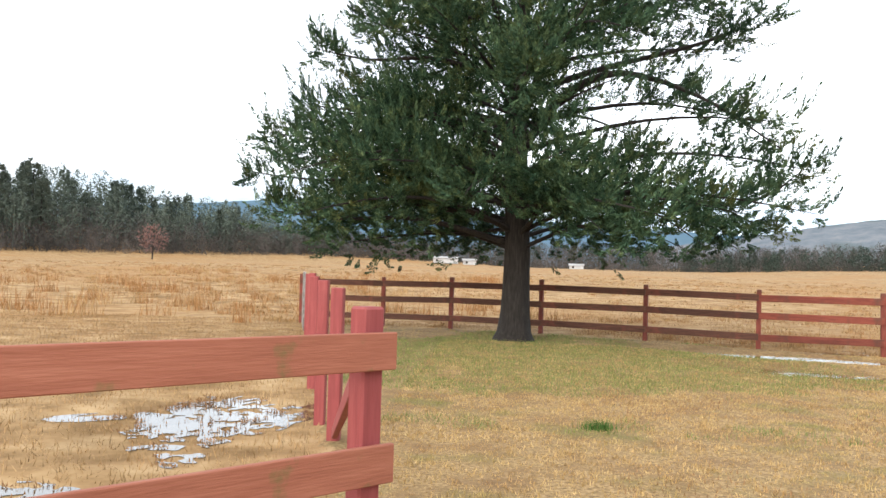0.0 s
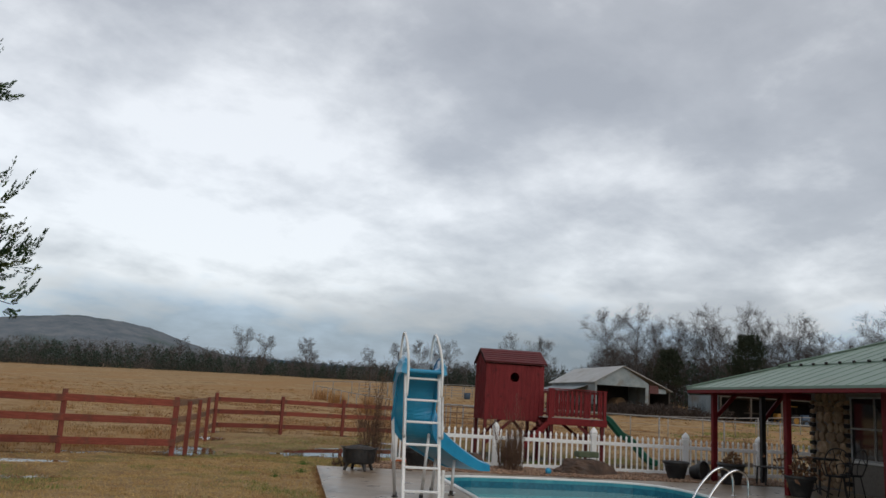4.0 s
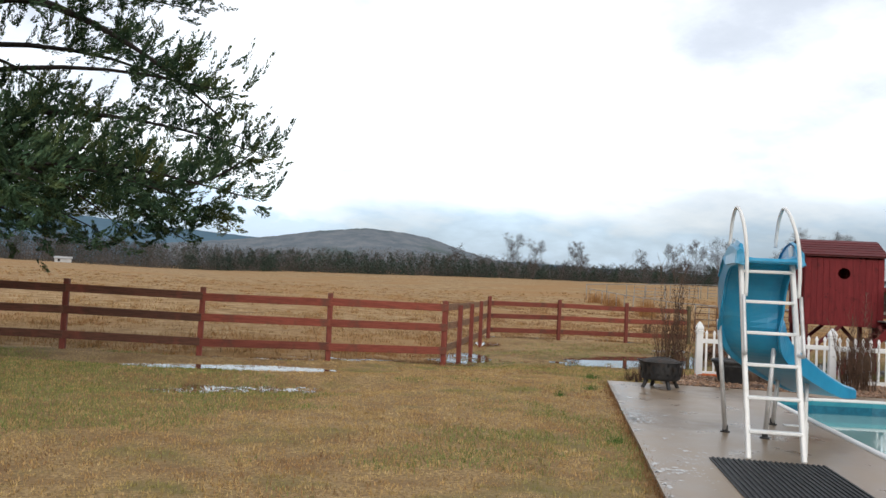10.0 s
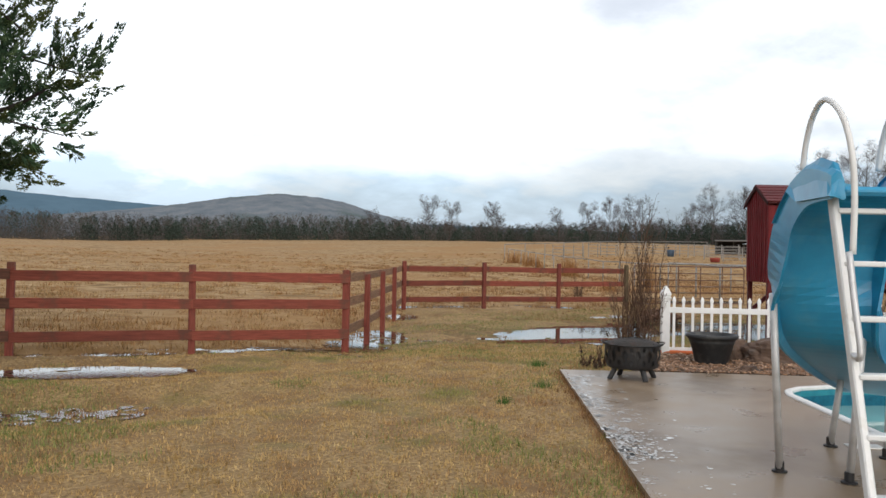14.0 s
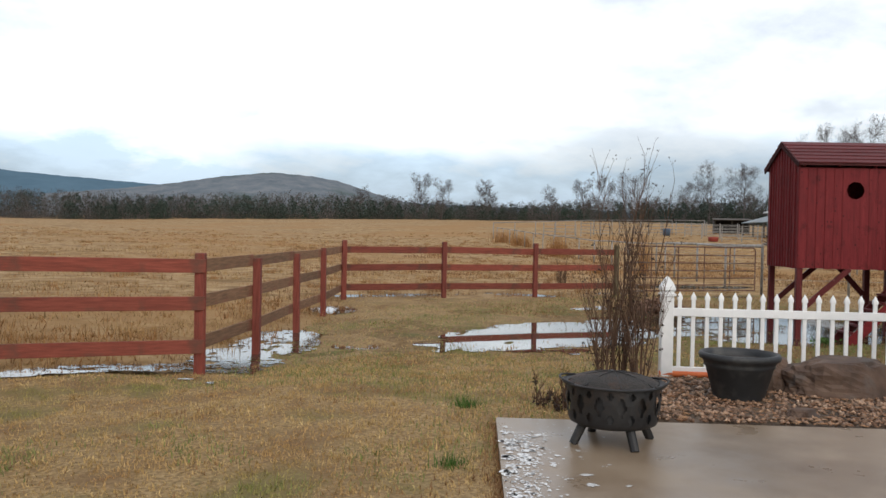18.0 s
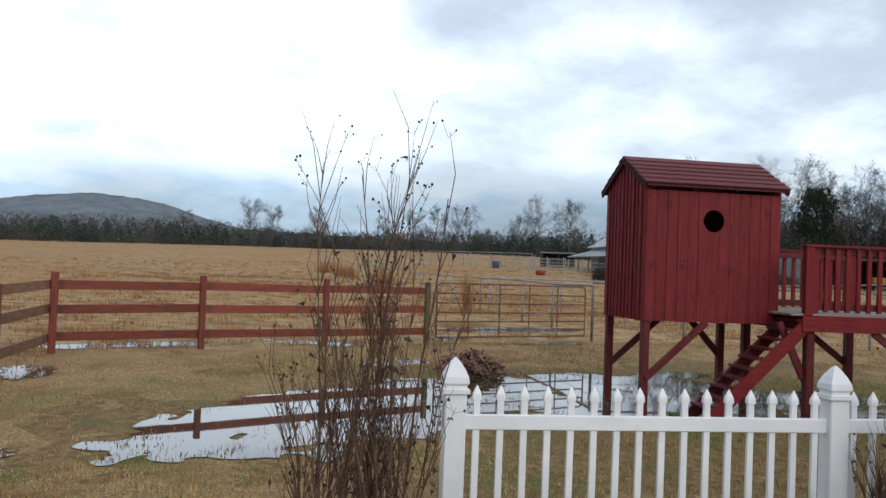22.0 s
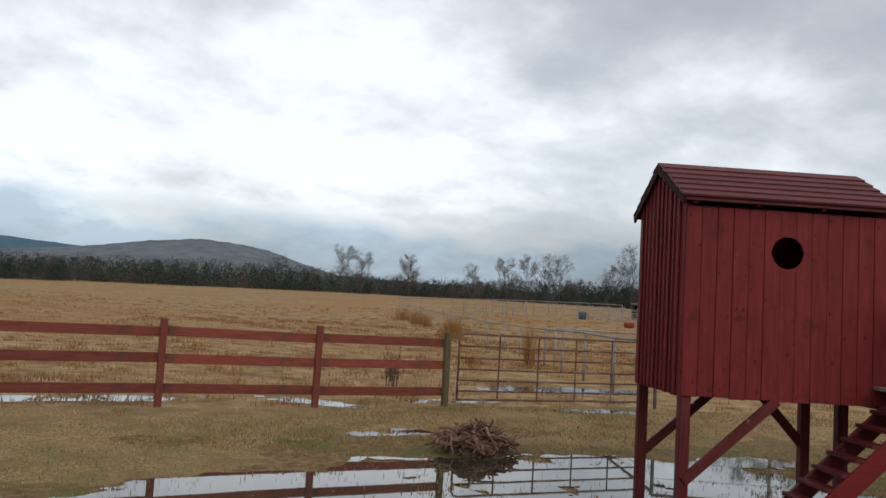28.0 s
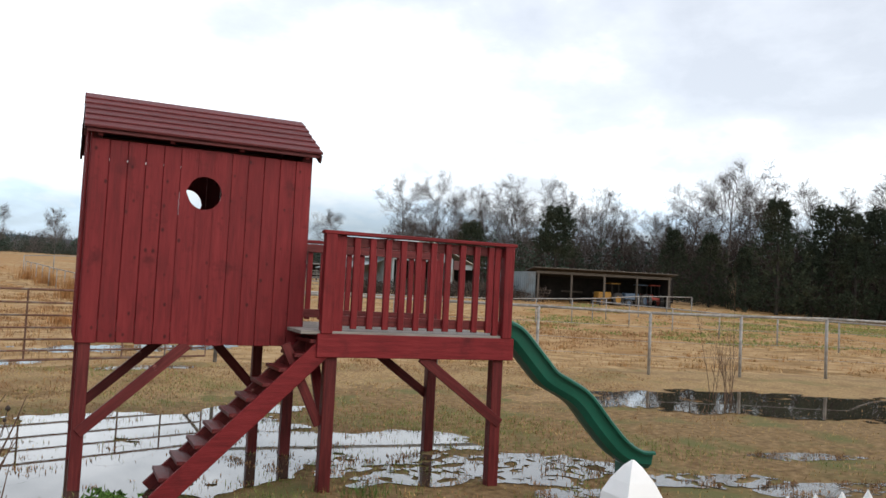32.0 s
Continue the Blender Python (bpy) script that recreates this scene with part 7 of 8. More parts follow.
for x, y, tx, ty, top in ((-0.15, 1.52, -0.29, 1.30, 1.2), (0.2, 1.28, 0.27, 1.24, 1.15), (0.53, 2.34, 0.55, 2.2, 0.6), (0.78, 1.99, 0.80, 1.99, 0.56)):
    Geo().tube([(x, y, 0), (tx, ty, top)], 0.024, 10).part("support_leg", M["alu"], slide, smooth=True)
    Geo().lathe([(0.05, 0), (0.05, 0.012), (0.03, 0.015), (0.03, 0.07), (0.024, 0.075)], 12, pose(x, y, 0)).part("foot_socket", M["iron"], slide)
Geo().lathe([(0.03, 0.0), (0.03, 0.30), (0.022, 0.32), (0.022, 0.5)], 12, pose(0.33, 0.35, 0)).part("water_pipe", M["white_metal"], slide, "white plastic water pipe")

mat_thing = thing("rubber_mat", YARD @ pose(-1.22, -5.75, 0.05), "black ribbed rubber mat lying at the ladder foot", "mat")
Geo().box(0.98, 1.6, 0.008, pose(0, 0, 0.006), 0.002).part("backing", M["rubber"], mat_thing)
for k in range(22):
    x = -0.46 + 0.92 * k / 21
    stick("rib", mat_thing, (x, -0.78, 0.016), (x, 0.78, 0.016), 0.02, 0.014, M["rubber"], 0.003)
for u, v, l, w, a in ((-1.61, -6.72, 0.3, 0.1, -35), (-0.41, -6.6, 0.3, 0.1, -35), (-0.33, -2.5, 0.26, 0.13, 0)):
    g = Geo().box(l, w, 0.012, None, 0.003)
    solid("skimmer_lid", g, M["coping"], "cream rectangular plate set on the concrete", "lid", YARD @ pose(u, v, 0.056, 0, 0, a), group="deck plates")

rails = thing("pool_ladder", YARD, "pair of polished steel grab rails at the pool edge", "pool ladder")
for v in (-1.08, -1.61):
    Geo().tube(bend([(5.36, v, 0.05), (5.35, v, 0.38), (5.25, v, 0.52), (5.07, v, 0.54), (4.86, v, 0.40), (4.62, v, 0.10), (4.5, v, -0.2), (4.46, v, -0.5)], 5), 0.024, 10).part("grab_rail", M["chrome"], rails, smooth=True)
    Geo().lathe([(0.05, 0), (0.05, 0.015), (0.028, 0.03)], 14, pose(5.36, v, 0.052)).part("flange", M["chrome"], rails)

# ---- fire pit ----
pit = thing("fire_pit", YARD @ pose(-1.48, 0.84, 0.05), "black steel fire pit with cut-out diamonds and a mesh lid", "fire pit")
g = Geo()
cols, rows, r0, r1 = 168, 16, 0.295, 0.325
za, zb = 0.145, 0.405


def bowl_r(f):
    return r0 + (r1 - r0) * min(1, f * 1.6) ** 0.6


for i in range(rows + 1):
    f = i / rows
    for k in range(cols):
        a = 2 * math.pi * k / cols
        g.v.append((bowl_r(f) * math.cos(a), bowl_r(f) * math.sin(a), za + (zb - za) * f))
for i in range(rows):
    for k in range(cols):
        px, pz = (k % 12 - 5.5) / 3.4, (i - 8.6) / 4.6
        qx, qz = ((k + 6) % 12 - 5.5) / 2.2, (i - 13.2) / 2.2
        wx, wz = ((k + 6) % 12 - 5.5) / 2.2, (i - 3.6) / 2.2
        if abs(px) + abs(pz) < 1 or (qz > -1 and abs(qx) + abs(qz) < 1) or abs(wx) + abs(wz) < 1:
            continue
        a, b = i * cols + k, i * cols + (k + 1) % cols
        g.f.append((a, b, b + cols, a + cols))
g.part("bowl_wall", M["iron"], pit, "black pierced bowl")
Geo().lathe([(0.02, 0.115), (0.16, 0.118), (0.265, 0.13), (r0, za + 0.001), (r0 - 0.012, za + 0.03), (r1 - 0.03, zb - 0.02)], 36).part("fire_bowl", M["iron"], pit, smooth=True)
Geo().lathe([(r1 - 0.01, zb - 0.005), (r1 + 0.028, zb + 0.002), (r1 + 0.03, zb + 0.012), (r1 - 0.012, zb + 0.01)], 48).part("rim", M["iron"], pit, smooth=True)
for mid in (172, 352):
    arc = [(r1 + 0.012 + 0.03 * math.sin(math.pi * k / 14) ** 0.6, radians(mid - 38 + 76 * k / 14)) for k in range(15)]
    Geo().tube([(rr * math.cos(an), rr * math.sin(an), zb + 0.012 + 0.02 * math.sin(math.pi * k / 14)) for k, (rr, an) in enumerate(arc)], 0.008, 6).part("handle", M["iron"], pit, smooth=True)
M["mesh_lid"] = material("sooty_mesh_lid", [(0.012, 0.011, 0.010), (0.03, 0.026, 0.022), (0.06, 0.045, 0.035)], 60.0, (1, 1, 1), 0.75, 0.9, bump_scale=140.0, stain=(0.07, 0.035, 0.02), stain_scale=6.0)
Geo().lathe([(r1 - 0.015, zb + 0.01), (0.27, zb + 0.034), (0.2, zb + 0.056), (0.1, zb + 0.072), (0.02, zb + 0.077), (0.001, zb + 0.077)], 36).part("spark_lid", M["mesh_lid"], pit, "domed sooty mesh lid", smooth=True)
for k in range(8):
    a = 6.2832 * k / 8
    Geo().tube([((r1 - 0.012) * math.cos(a) * c, (r1 - 0.012) * math.sin(a) * c, zb + 0.014 + 0.069 * (1 - c**1.9)) for c in (1, 0.8, 0.6, 0.4, 0.2, 0.02)], 0.004, 4).part("lid_wire", M["iron"], pit)
for k in range(4):
    a = radians(20) + 6.2832 * k / 4
    Geo().tube([(0.2 * math.cos(a), 0.2 * math.sin(a), 0.19), (0.30 * math.cos(a), 0.30 * math.sin(a), 0.0)], [0.034, 0.03], 10).part("leg", M["iron"], pit)


# ---- pots, rocks, shrubs ----
def planter(m, rad, h, label, name="planter"):
    p = thing(name, m, label, "plant pot", "plant pots")
    k = rad / 0.36
    Geo().lathe([(0.001, 0.0), (0.20 * k, 0.0), (0.215 * k, 0.02), (0.30 * k, h * 0.72), (0.315 * k, h * 0.74), (0.31 * k, h * 0.78), (0.33 * k, h * 0.86), (0.355 * k, h * 0.88), (0.362 * k, h * 0.95), (0.35 * k, h), (0.325 * k, h), (0.31 * k, h * 0.93), (0.30 * k, h * 0.86)], 40).part("pot", M["pot"], p, smooth=True)
    Geo().lathe([(0.305 * k, h * 0.86), (0.2 * k, h * 0.885), (0.001, h * 0.875)], 24).part("soil", M["soil"], p, "dark wet soil", smooth=True)
    return p


planter(YARD @ pose(-0.05, 2.62, 0.0), 0.355, 0.45, "wide dark grey resin pot of bare soil on the gravel")
planter(YARD @ pose(5.95, 2.45, 0.04), 0.31, 0.4, "dark grey resin pot beside the picket fence")
planter(YARD @ pose(6.45, 2.65, 0.2, 82, 0, 30), 0.24, 0.34, "dark pot lying on its side beside another")
hp = planter(YARD @ pose(6.85, 1.6, 0.05), 0.31, 0.45, "dark grey pot holding a low brown plant")


def clump(parent, n, rad, z, mat, seed, size=0.09):
    r = np.random.default_rng(seed)
    p = r.normal(0, 1, (n, 3))
    p = p / np.linalg.norm(p, axis=1, keepdims=True) * r.uniform(0.3, 1, (n, 1)) * rad + (0, 0, z)
    tri_part("foliage", fans(p, p - (0, 0, z - 0.2), 5, np.full(n, size), size * 0.4, 0.6, seed), mat, parent)


clump(hp, 60, 0.2, 0.5, M["litter"], 4)


def boulder(m, sx, sy, sz, seed, label):
    g = Geo()
    n, rows = 40, 20
    for i in range(rows + 1):
        th = math.pi * 0.62 * i / rows
        for k in range(n):
            a = 6.2832 * k / n
            d = Vector((math.sin(th) * math.cos(a), math.sin(th) * math.sin(a), math.cos(th)))
            q = 1 + 0.24 * noise.noise(d * 1.7 + Vector((seed, 0, 0))) + 0.13 * abs(noise.noise(d * 3.6 + Vector((0, seed, 0)))) + 0.06 * noise.noise(d * 8.5 + Vector((0, 0, seed)))
            # one flat cleaved side and a level top
            q = min(q, 0.86 / max(0.2, d.dot(Vector((0.55, -0.75, 0.36)))), 0.82 / max(0.2, d.z))
            g.v.append((d.x * sx * q, d.y * sy * q, (d.z * q + 0.18) * sz))
    g.f = [(i * n + k, (i + 1) * n + k, (i + 1) * n + (k + 1) % n, i * n + (k + 1) % n) for i in range(rows) for k in range(n)]
    return solid("boulder", g, M["rock"], label, "rock", m, smooth=False, group="bed rocks")


boulder(YARD @ pose(1.0, 3.0, 0.0, 0, 0, 10), 0.58, 0.34, 0.36, 3.1, "brown sandstone boulder in the planting bed")
boulder(YARD @ pose(0.42, 3.2, 0.0, 0, 0, 40), 0.3, 0.25, 0.33, 5.7, "smaller grey-brown boulder against another")
boulder(YARD @ pose(3.85, 2.75, 0.0, 0, 0, 5), 0.66, 0.42, 0.36, 8.3, "broad brown boulder with a flat top in the bed")
boulder(YARD @ pose(0.22, 1.85, 0.02, 0, 0, 5), 0.13, 0.09, 0.09, 2.2, "fist-sized grey stone on the gravel")
g = Geo().box(0.5, 0.3, 0.13, None, 0.02)
solid("storage_box", g, M["moss_box"], "faded green plastic box sitting on a boulder", "box", YARD @ pose(3.9, 2.78, 0.47, 0, 0, 4))
Geo_pipe = Geo().tube([(-0.5, 3.79, 0.05), (0.4, 3.75, 0.045), (1.1, 3.72, 0.05)], 0.032, 10)
solid("drain_pipe", Geo_pipe, M["orange"], "orange plastic pipe lying under the picket fence", "pipe", YARD, smooth=True)
solid("toy_ball", Geo().lathe([(0.07 * math.sin(math.pi * i / 10) + 0.0005, 0.07 - 0.07 * math.cos(math.pi * i / 10)) for i in range(11)], 16), M["blue"], "small blue ball on the gravel bed", "ball", YARD @ pose(2.75, 2.0, 0.05), smooth=True)


def shrub(m, h, stems, spread_, seed, label, heads=1.0, leaves=0, base=0.16, thick=1.0):
    """Woody stems from a few crowns, with upright twigs, dry capsules at their ends and a few dead leaves."""
    s = thing("shrub", m, label, "shrub", "bare shrubs")
    r = random.Random(seed)
    tips, along = [], []
    crowns = [(base * math.cos(2.1 * k + seed), base * math.sin(2.1 * k + seed)) for k in range(3)]
    fine = Geo()
    for i in range(stems):
        cx, cy = crowns[i % 3]
        a = r.random() * 6.283
        lean = r.uniform(0.03, 0.30) * spread_
        hh = h * (0.36 + 0.64 * r.random() ** 3)
        pts, kink = [], Vector((0, 0, 0))
        for k in range(9):
            t = k / 8
            kink += Vector((r.gauss(0, 0.014), r.gauss(0, 0.014), 0))
            pts.append(Vector((cx + 0.05 * math.cos(a) + math.cos(a) * lean * hh * t**1.3, cy + 0.05 * math.sin(a) + math.sin(a) * lean * hh * t**1.3, hh * t - 0.03)) + kink * t)
        rr = r.uniform(0.006, 0.014) * thick
        Geo().tube(pts, [rr * (1 - 0.85 * (k / 8) ** 0.7) + 0.001 for k in range(9)], 6, False).part("stem", M["shrub"], s)
        for q in range(int(9 + 14 * hh / h)):
            t = r.uniform(0.18, 1.0)
            k = min(7, int(t * 8))
            p = pts[k].lerp(pts[k + 1], t * 8 - k)
            ang = r.random() * 6.283
            d = Vector((math.cos(ang) * 0.4, math.sin(ang) * 0.4, 1)).normalized()
            ln = r.uniform(0.08, 0.30) * h / 2.2
            e = p + d * ln
            e2 = e + (d + Vector((r.gauss(0, 0.3), r.gauss(0, 0.3), 0.2))).normalized() * ln * 0.7
            fine.tube([p, e, e2], [0.0028, 0.002, 0.001], 3, False)
            along += [p, e]
            if t > 0.8:
                tips.append((e2, d))
    tw = fine.part("twig_spray", M["shrub"], s, "fine upright twigs")
    tw["kind"] = "stuff"
    g = Geo()
    for p, d in tips:
        for k in range(int(r.uniform(0, 5) * heads)):
            away = Vector((r.gauss(0, 0.028), r.gauss(0, 0.028), r.uniform(-0.02, 0.05)))
            q = p + away
            rr = r.uniform(0.004, 0.0075)
            g.tube([p - d * 0.03, q], [0.0008, 0.0008], 3, False)
            g.lathe([(0.0005, -rr), (rr * 0.8, -rr * 0.5), (rr, 0.1 * rr), (rr * 0.7, rr * 0.8), (0.0005, rr * 1.2)], 6, Matrix.Translation(q))
    if g.f:
        g.part("seed_spray", M["seed"], s, "dry dark seed capsules on short stalks")["kind"] = "stuff"
    if leaves:
        o = np.array([along[r.randrange(len(along))] for _ in range(leaves)])
        o[:, 2] *= np.array([r.uniform(0.5, 1.0) for _ in range(leaves)])
        d = np.array([[r.gauss(0, 0.7), r.gauss(0, 0.7), r.gauss(-0.5, 0.6)] for _ in range(leaves)])
        tri_part("dead_leaf_spray", fans(o, d, 2, np.full(leaves, 0.035), 0.02, 0.4, seed), M["seed"], s)["kind"] = "stuff"
    return s


shrub(pose(13.3, 13.1, 0.0), 2.24, 40, 0.8, 5, "tall bare crape myrtle with dry seed heads by the fence", 0.8, 320, 0.19, 0.95)
shrub(pose(16.22, 11.35, 0.0), 1.42, 32, 0.8, 8, "bare brown shrub growing against the picket fence", 0.35, 160, 0.13, 0.8)
shrub(pose(15.5, 10.95, 0.0), 1.36, 28, 1.1, 31, "withered brown shrub stems behind the picket fence", 0.6, 120, 0.14, 0.85)
shrub(pose(15.5, 10.72, 0.0), 1.5, 20, 0.75, 37, "tangle of withered brown stems beside the picket fence", 0.0, 120, 0.1, 0.6)
# one pale stalk stands out of it, with paired side shoots and a dark shrivelled bud
dry = thing("dry_stalk", pose(15.383, 10.676, 0.0), "tall pale dried stalk with paired shoots and a dark bud", "dry plant")
pts = bend([(0.02, 0.10, -0.03), (0.012, 0.05, 0.6), (-0.012, 0.012, 1.26), (0.0, 0.0, 1.735)], 4)
Geo().tube(pts, [0.0036 - 0.0022 * k / (len(pts) - 1) for k in range(len(pts))], 7, False).part("stem", M["dry_stalk"], dry)
qr = random.Random(5)
for i in range(11):
    t = 0.60 + 0.38 * i / 10
    k = min(len(pts) - 2, int(t * (len(pts) - 1)))
    p = pts[k].lerp(pts[k + 1], t * (len(pts) - 1) - k)
    for sgn in (-1, 1):
        a = 2.5 + 1.1 * (i % 2) + qr.uniform(-0.4, 0.4)
        ln = (0.115 - 0.008 * i) * qr.uniform(0.6, 1.2)
        d = Vector((sgn * math.cos(a), sgn * math.sin(a), 0.65)).normalized()
        e, e2 = p + d * ln * 0.6, p + d * ln + Vector((0, 0, 0.12 * ln + 0.006))
        shoot = Geo().tube([p, e, e2], [0.0019, 0.0015, 0.001], 5, False)
        shoot.lathe([(0.0004, -0.004), (0.0018, -0.002), (0.0022, 0.001), (0.0004, 0.005)], 6, Matrix.Translation(e2))
        if qr.random() < 0.8:
            shoot.tube([e, e + Vector((d.y, -d.x, 0.5)).normalized() * ln * 0.35], [0.0018, 0.001], 4, False)
        shoot.part("shoot", M["dry_stalk"], dry)
bud = Geo()
for k in range(7):
    a = 0.9 * k
    q = Vector((0.005 * math.cos(a), 0.005 * math.sin(a), 1.74 + 0.003 * (k % 3)))
    bud.lathe([(0.0005, -0.009), (0.004, -0.004), (0.005, 0.001), (0.003, 0.006), (0.0005, 0.009)], 6, Matrix.Translation(q) @ Matrix.Rotation(0.7, 4, (math.sin(a), -math.cos(a), 0.1)))
bud.part("bud", M["seed"], dry, "dark shrivelled bud")["kind"] = "stuff"
shrub(pose(31.5, 11.6, ground_z(31.5, 11.6)), 2.3, 9, 0.9, 12, "leafless weedy shrub standing by the far puddle", 0.4, 0, 0.2, 0.8)
shrub(pose(24.9, 25.6, ground_z(24.9, 25.6)), 1.2, 16, 0.5, 15, "clump of dry brown weeds beyond the gate", 0.0, 110, 0.1, 0.7)

# heap of cut stalks: bent, flattened pieces thrown over one another
pile = thing("brush_pile", pose(21.2, 19.02, ground_z(21.2, 19.02)), "heap of cut brown stalks and leaves on the lawn", "brush pile")
r = random.Random(6)
STALKS = []
for k in range(8):
    g = Geo()
    w, ln, bendy = r.uniform(0.018, 0.034), r.uniform(0.22, 0.42), r.uniform(-0.10, 0.10)
    rows = []
    for i in range(6):
        t = i / 5
        c = Vector((ln * (t - 0.5), bendy * 4 * (t - 0.5) ** 2 + 0.02 * math.sin(7 * t + k), 0.05 * math.sin(3 * t + k)))
        ww = w * (1 - 0.65 * t**2)
        rows.append([c + Vector((0, -ww, 0.006)), c + Vector((0, 0, 0.012 + 0.4 * ww)), c + Vector((0, ww, 0.004)), c + Vector((0, 0, -0.008))])
    for row in rows:
        g.v += [tuple(p) for p in row]
    for i in range(5):
        for m in range(4):
            a, b = i * 4 + m, i * 4 + (m + 1) % 4
            g.f.append((a, b, b + 4, a + 4))
    g.f += [(3, 2, 1, 0), (20, 21, 22, 23)]
    STALKS.append(g.mesh("stalk", M["stalk"]))
Geo().lathe([(0.45, -0.02), (0.4, 0.08), (0.28, 0.17), (0.12, 0.22), (0.001, 0.23)], 20).part("leaf_core", M["mulch"], pile, smooth=True)
for i in range(210):
    a, q = r.random() * 6.283, math.sqrt(r.random()) * 0.47
    z = 0.03 + 0.29 * max(0, 1 - (q / 0.56) ** 2) * r.uniform(0.55, 1.05)
    placed("stalk", STALKS[i % 8], pile, "", pose(q * math.cos(a) * 1.12, q * math.sin(a), z, r.uniform(-55, 55), r.uniform(-35, 30), math.degrees(a) + r.uniform(-75, 75)))

shrub(pose(12.2, 12.85, 0.0), 0.36, 26, 1.7, 21, "low dead brown perennial at the corner of the bed", 0.0, 200, 0.12, 0.5)
# a leafy green weed at the foot of the stairs
weed = thing("leafy_weed", pose(19.85, 14.62, ground_z(19.85, 14.62)), "small leafy green weed at the foot of the stairs", "plant")
wr = np.random.default_rng(9)
wp = wr.normal(0, 1, (70, 3)) * (0.08, 0.08, 0.02) + (0, 0, 0.05)
tri_part("leaf_clump", fans(wp, wr.normal(0, 1, (70, 3)) + (0, 0, 0.8), 3, np.full(70, 0.06), 0.035, 0.5, 9), M["tuft"], weed)["kind"] = "stuff"


# ---- house end with its green-roofed porch ----
porch = thing("house", YARD, "stone-faced house end with a green metal hip roof on red posts", "house")
EAVE, PITCH = 2.13, 0.355
E0, N0 = 6.24, 2.52


# a porch roof that breaks into the house roof a little steeper, both hipped at the corner
far_u, far_v = 22.0, -14.0
LEVELS = ((0.0, EAVE), (1.46, EAVE + 0.52), (6.5, EAVE + 0.52 + 5.04 * 0.362))
for level, ((s0, z0), (s1, z1)) in enumerate(zip(LEVELS, LEVELS[1:])):
    g = Geo()
    drop = 0.03 if level else 0.0
    g.v = [(E0 + s0, N0 - s0, z0 + drop), (E0 + s0, far_v, z0 + drop), (E0 + s1, far_v, z1 + drop), (E0 + s1, N0 - s1, z1 + drop), (far_u, N0 - s1, z1 + drop), (far_u, N0 - s0, z0 + drop)]
    g.f = [(0, 1, 2, 3), (0, 3, 4, 5)]
    g.v += [(x, y, z - 0.05) for x, y, z in g.v]
    g.f += [(6, 9, 8, 7), (6, 11, 10, 9), (0, 6, 7, 1), (0, 5, 11, 6)]
    roof_p = g.part("roof", M["green_roof"], porch, "green ribbed metal roof")
    for k in range(40):
        v = N0 - 0.2 - 0.42 * k
        a, b = s0, min(s1, N0 - v)
        if v < far_v or b <= a:
            continue
        za, zb = z0 + drop + 0.004, z0 + drop + (z1 - z0) * (b - s0) / (s1 - s0) + 0.004
        stick("rib", roof_p, (E0 + a, v, za), (E0 + b, v, zb), 0.03, 0.012, M["green_roof"], 0.003)
        if level:
            Geo().box(0.05, 0.06, 0.05, pose(E0 + a - 0.02, v, za), 0.01).part("rib_closure", M["dark"], roof_p)
    for k in range(30):
        u = E0 + 0.2 + 0.42 * k
        b = min(s1, u - E0)
        if b <= s0:
            continue
        stick("rib", roof_p, (u, N0 - s0, z0 + drop + 0.004), (u, N0 - b, z0 + drop + (z1 - z0) * (b - s0) / (s1 - s0) + 0.004), 0.03, 0.012, M["green_roof"], 0.003)
    stick("hip_cap", roof_p, (E0 + s0, N0 - s0, z0 + drop + 0.014), (E0 + s1, N0 - s1, z1 + drop + 0.014), 0.14, 0.03, M["green_roof"], 0.006)
stick("eave_beam", porch, (E0 + 0.6, N0 - 0.18, EAVE - 0.02), (E0 + 0.6, far_v, EAVE - 0.02), 0.09, 0.15, M["barn_red"], 0.006)
stick("eave_beam", porch, (E0 + 0.65, N0 - 0.2, EAVE - 0.02), (14.0, N0 - 0.2, EAVE - 0.02), 0.09, 0.15, M["barn_red"], 0.006)
stick("fascia", porch, (E0 + 0.02, N0 - 0.02, EAVE - 0.07), (E0 + 0.02, far_v, EAVE - 0.07), 0.025, 0.1, M["barn_red"], 0.004)
stick("fascia", porch, (E0 + 0.05, N0 - 0.02, EAVE - 0.07), (14.0, N0 - 0.02, EAVE - 0.07), 0.025, 0.1, M["barn_red"], 0.004)
for u, v in ((6.83, 2.32), (6.92, -0.42), (6.95, -3.2), (6.95, -6.0)):
    stick("post", porch, (u, v, 0.05), (u, v, EAVE - 0.095), 0.115, 0.115, M["barn_red"], 0.008, up=(1, 0, 0))
stick("dark_post", porch, (8.06, 2.32, 0.05), (8.06, 2.32, EAVE - 0.095), 0.11, 0.11, M["iron"], 0.008, up=(1, 0, 0))
for (u, v), (du, dv) in (((6.83, 2.32), (0.55, 0.0)), ((8.06, 2.32), (0.5, 0.0))):
    stick("knee_brace", porch, (u, v, EAVE - 0.68), (u + du, v + dv, EAVE - 0.09), 0.07, 0.09, M["barn_red"], 0.006)
WU = 9.25
Geo().box(0.25, 16.6, 3.0, pose(WU + 0.13, 2.2 - 8.3, 1.45), 0.0).part("wall", M["mortar"], porch, "stone-clad end wall")
Geo().box(7.0, 0.25, 3.0, pose(WU + 3.75, 2.07, 1.45), 0.0).part("wall", M["mortar"], porch)
wall_s = Geo().box(0.03, 1.5, 0.02, pose(WU - 0.02, 1.47, 0.06)).part("stone_face", M["mortar"], porch, "irregular tan and brown stones with dark corner blocks")
srng = random.Random(4)
z = 0.08
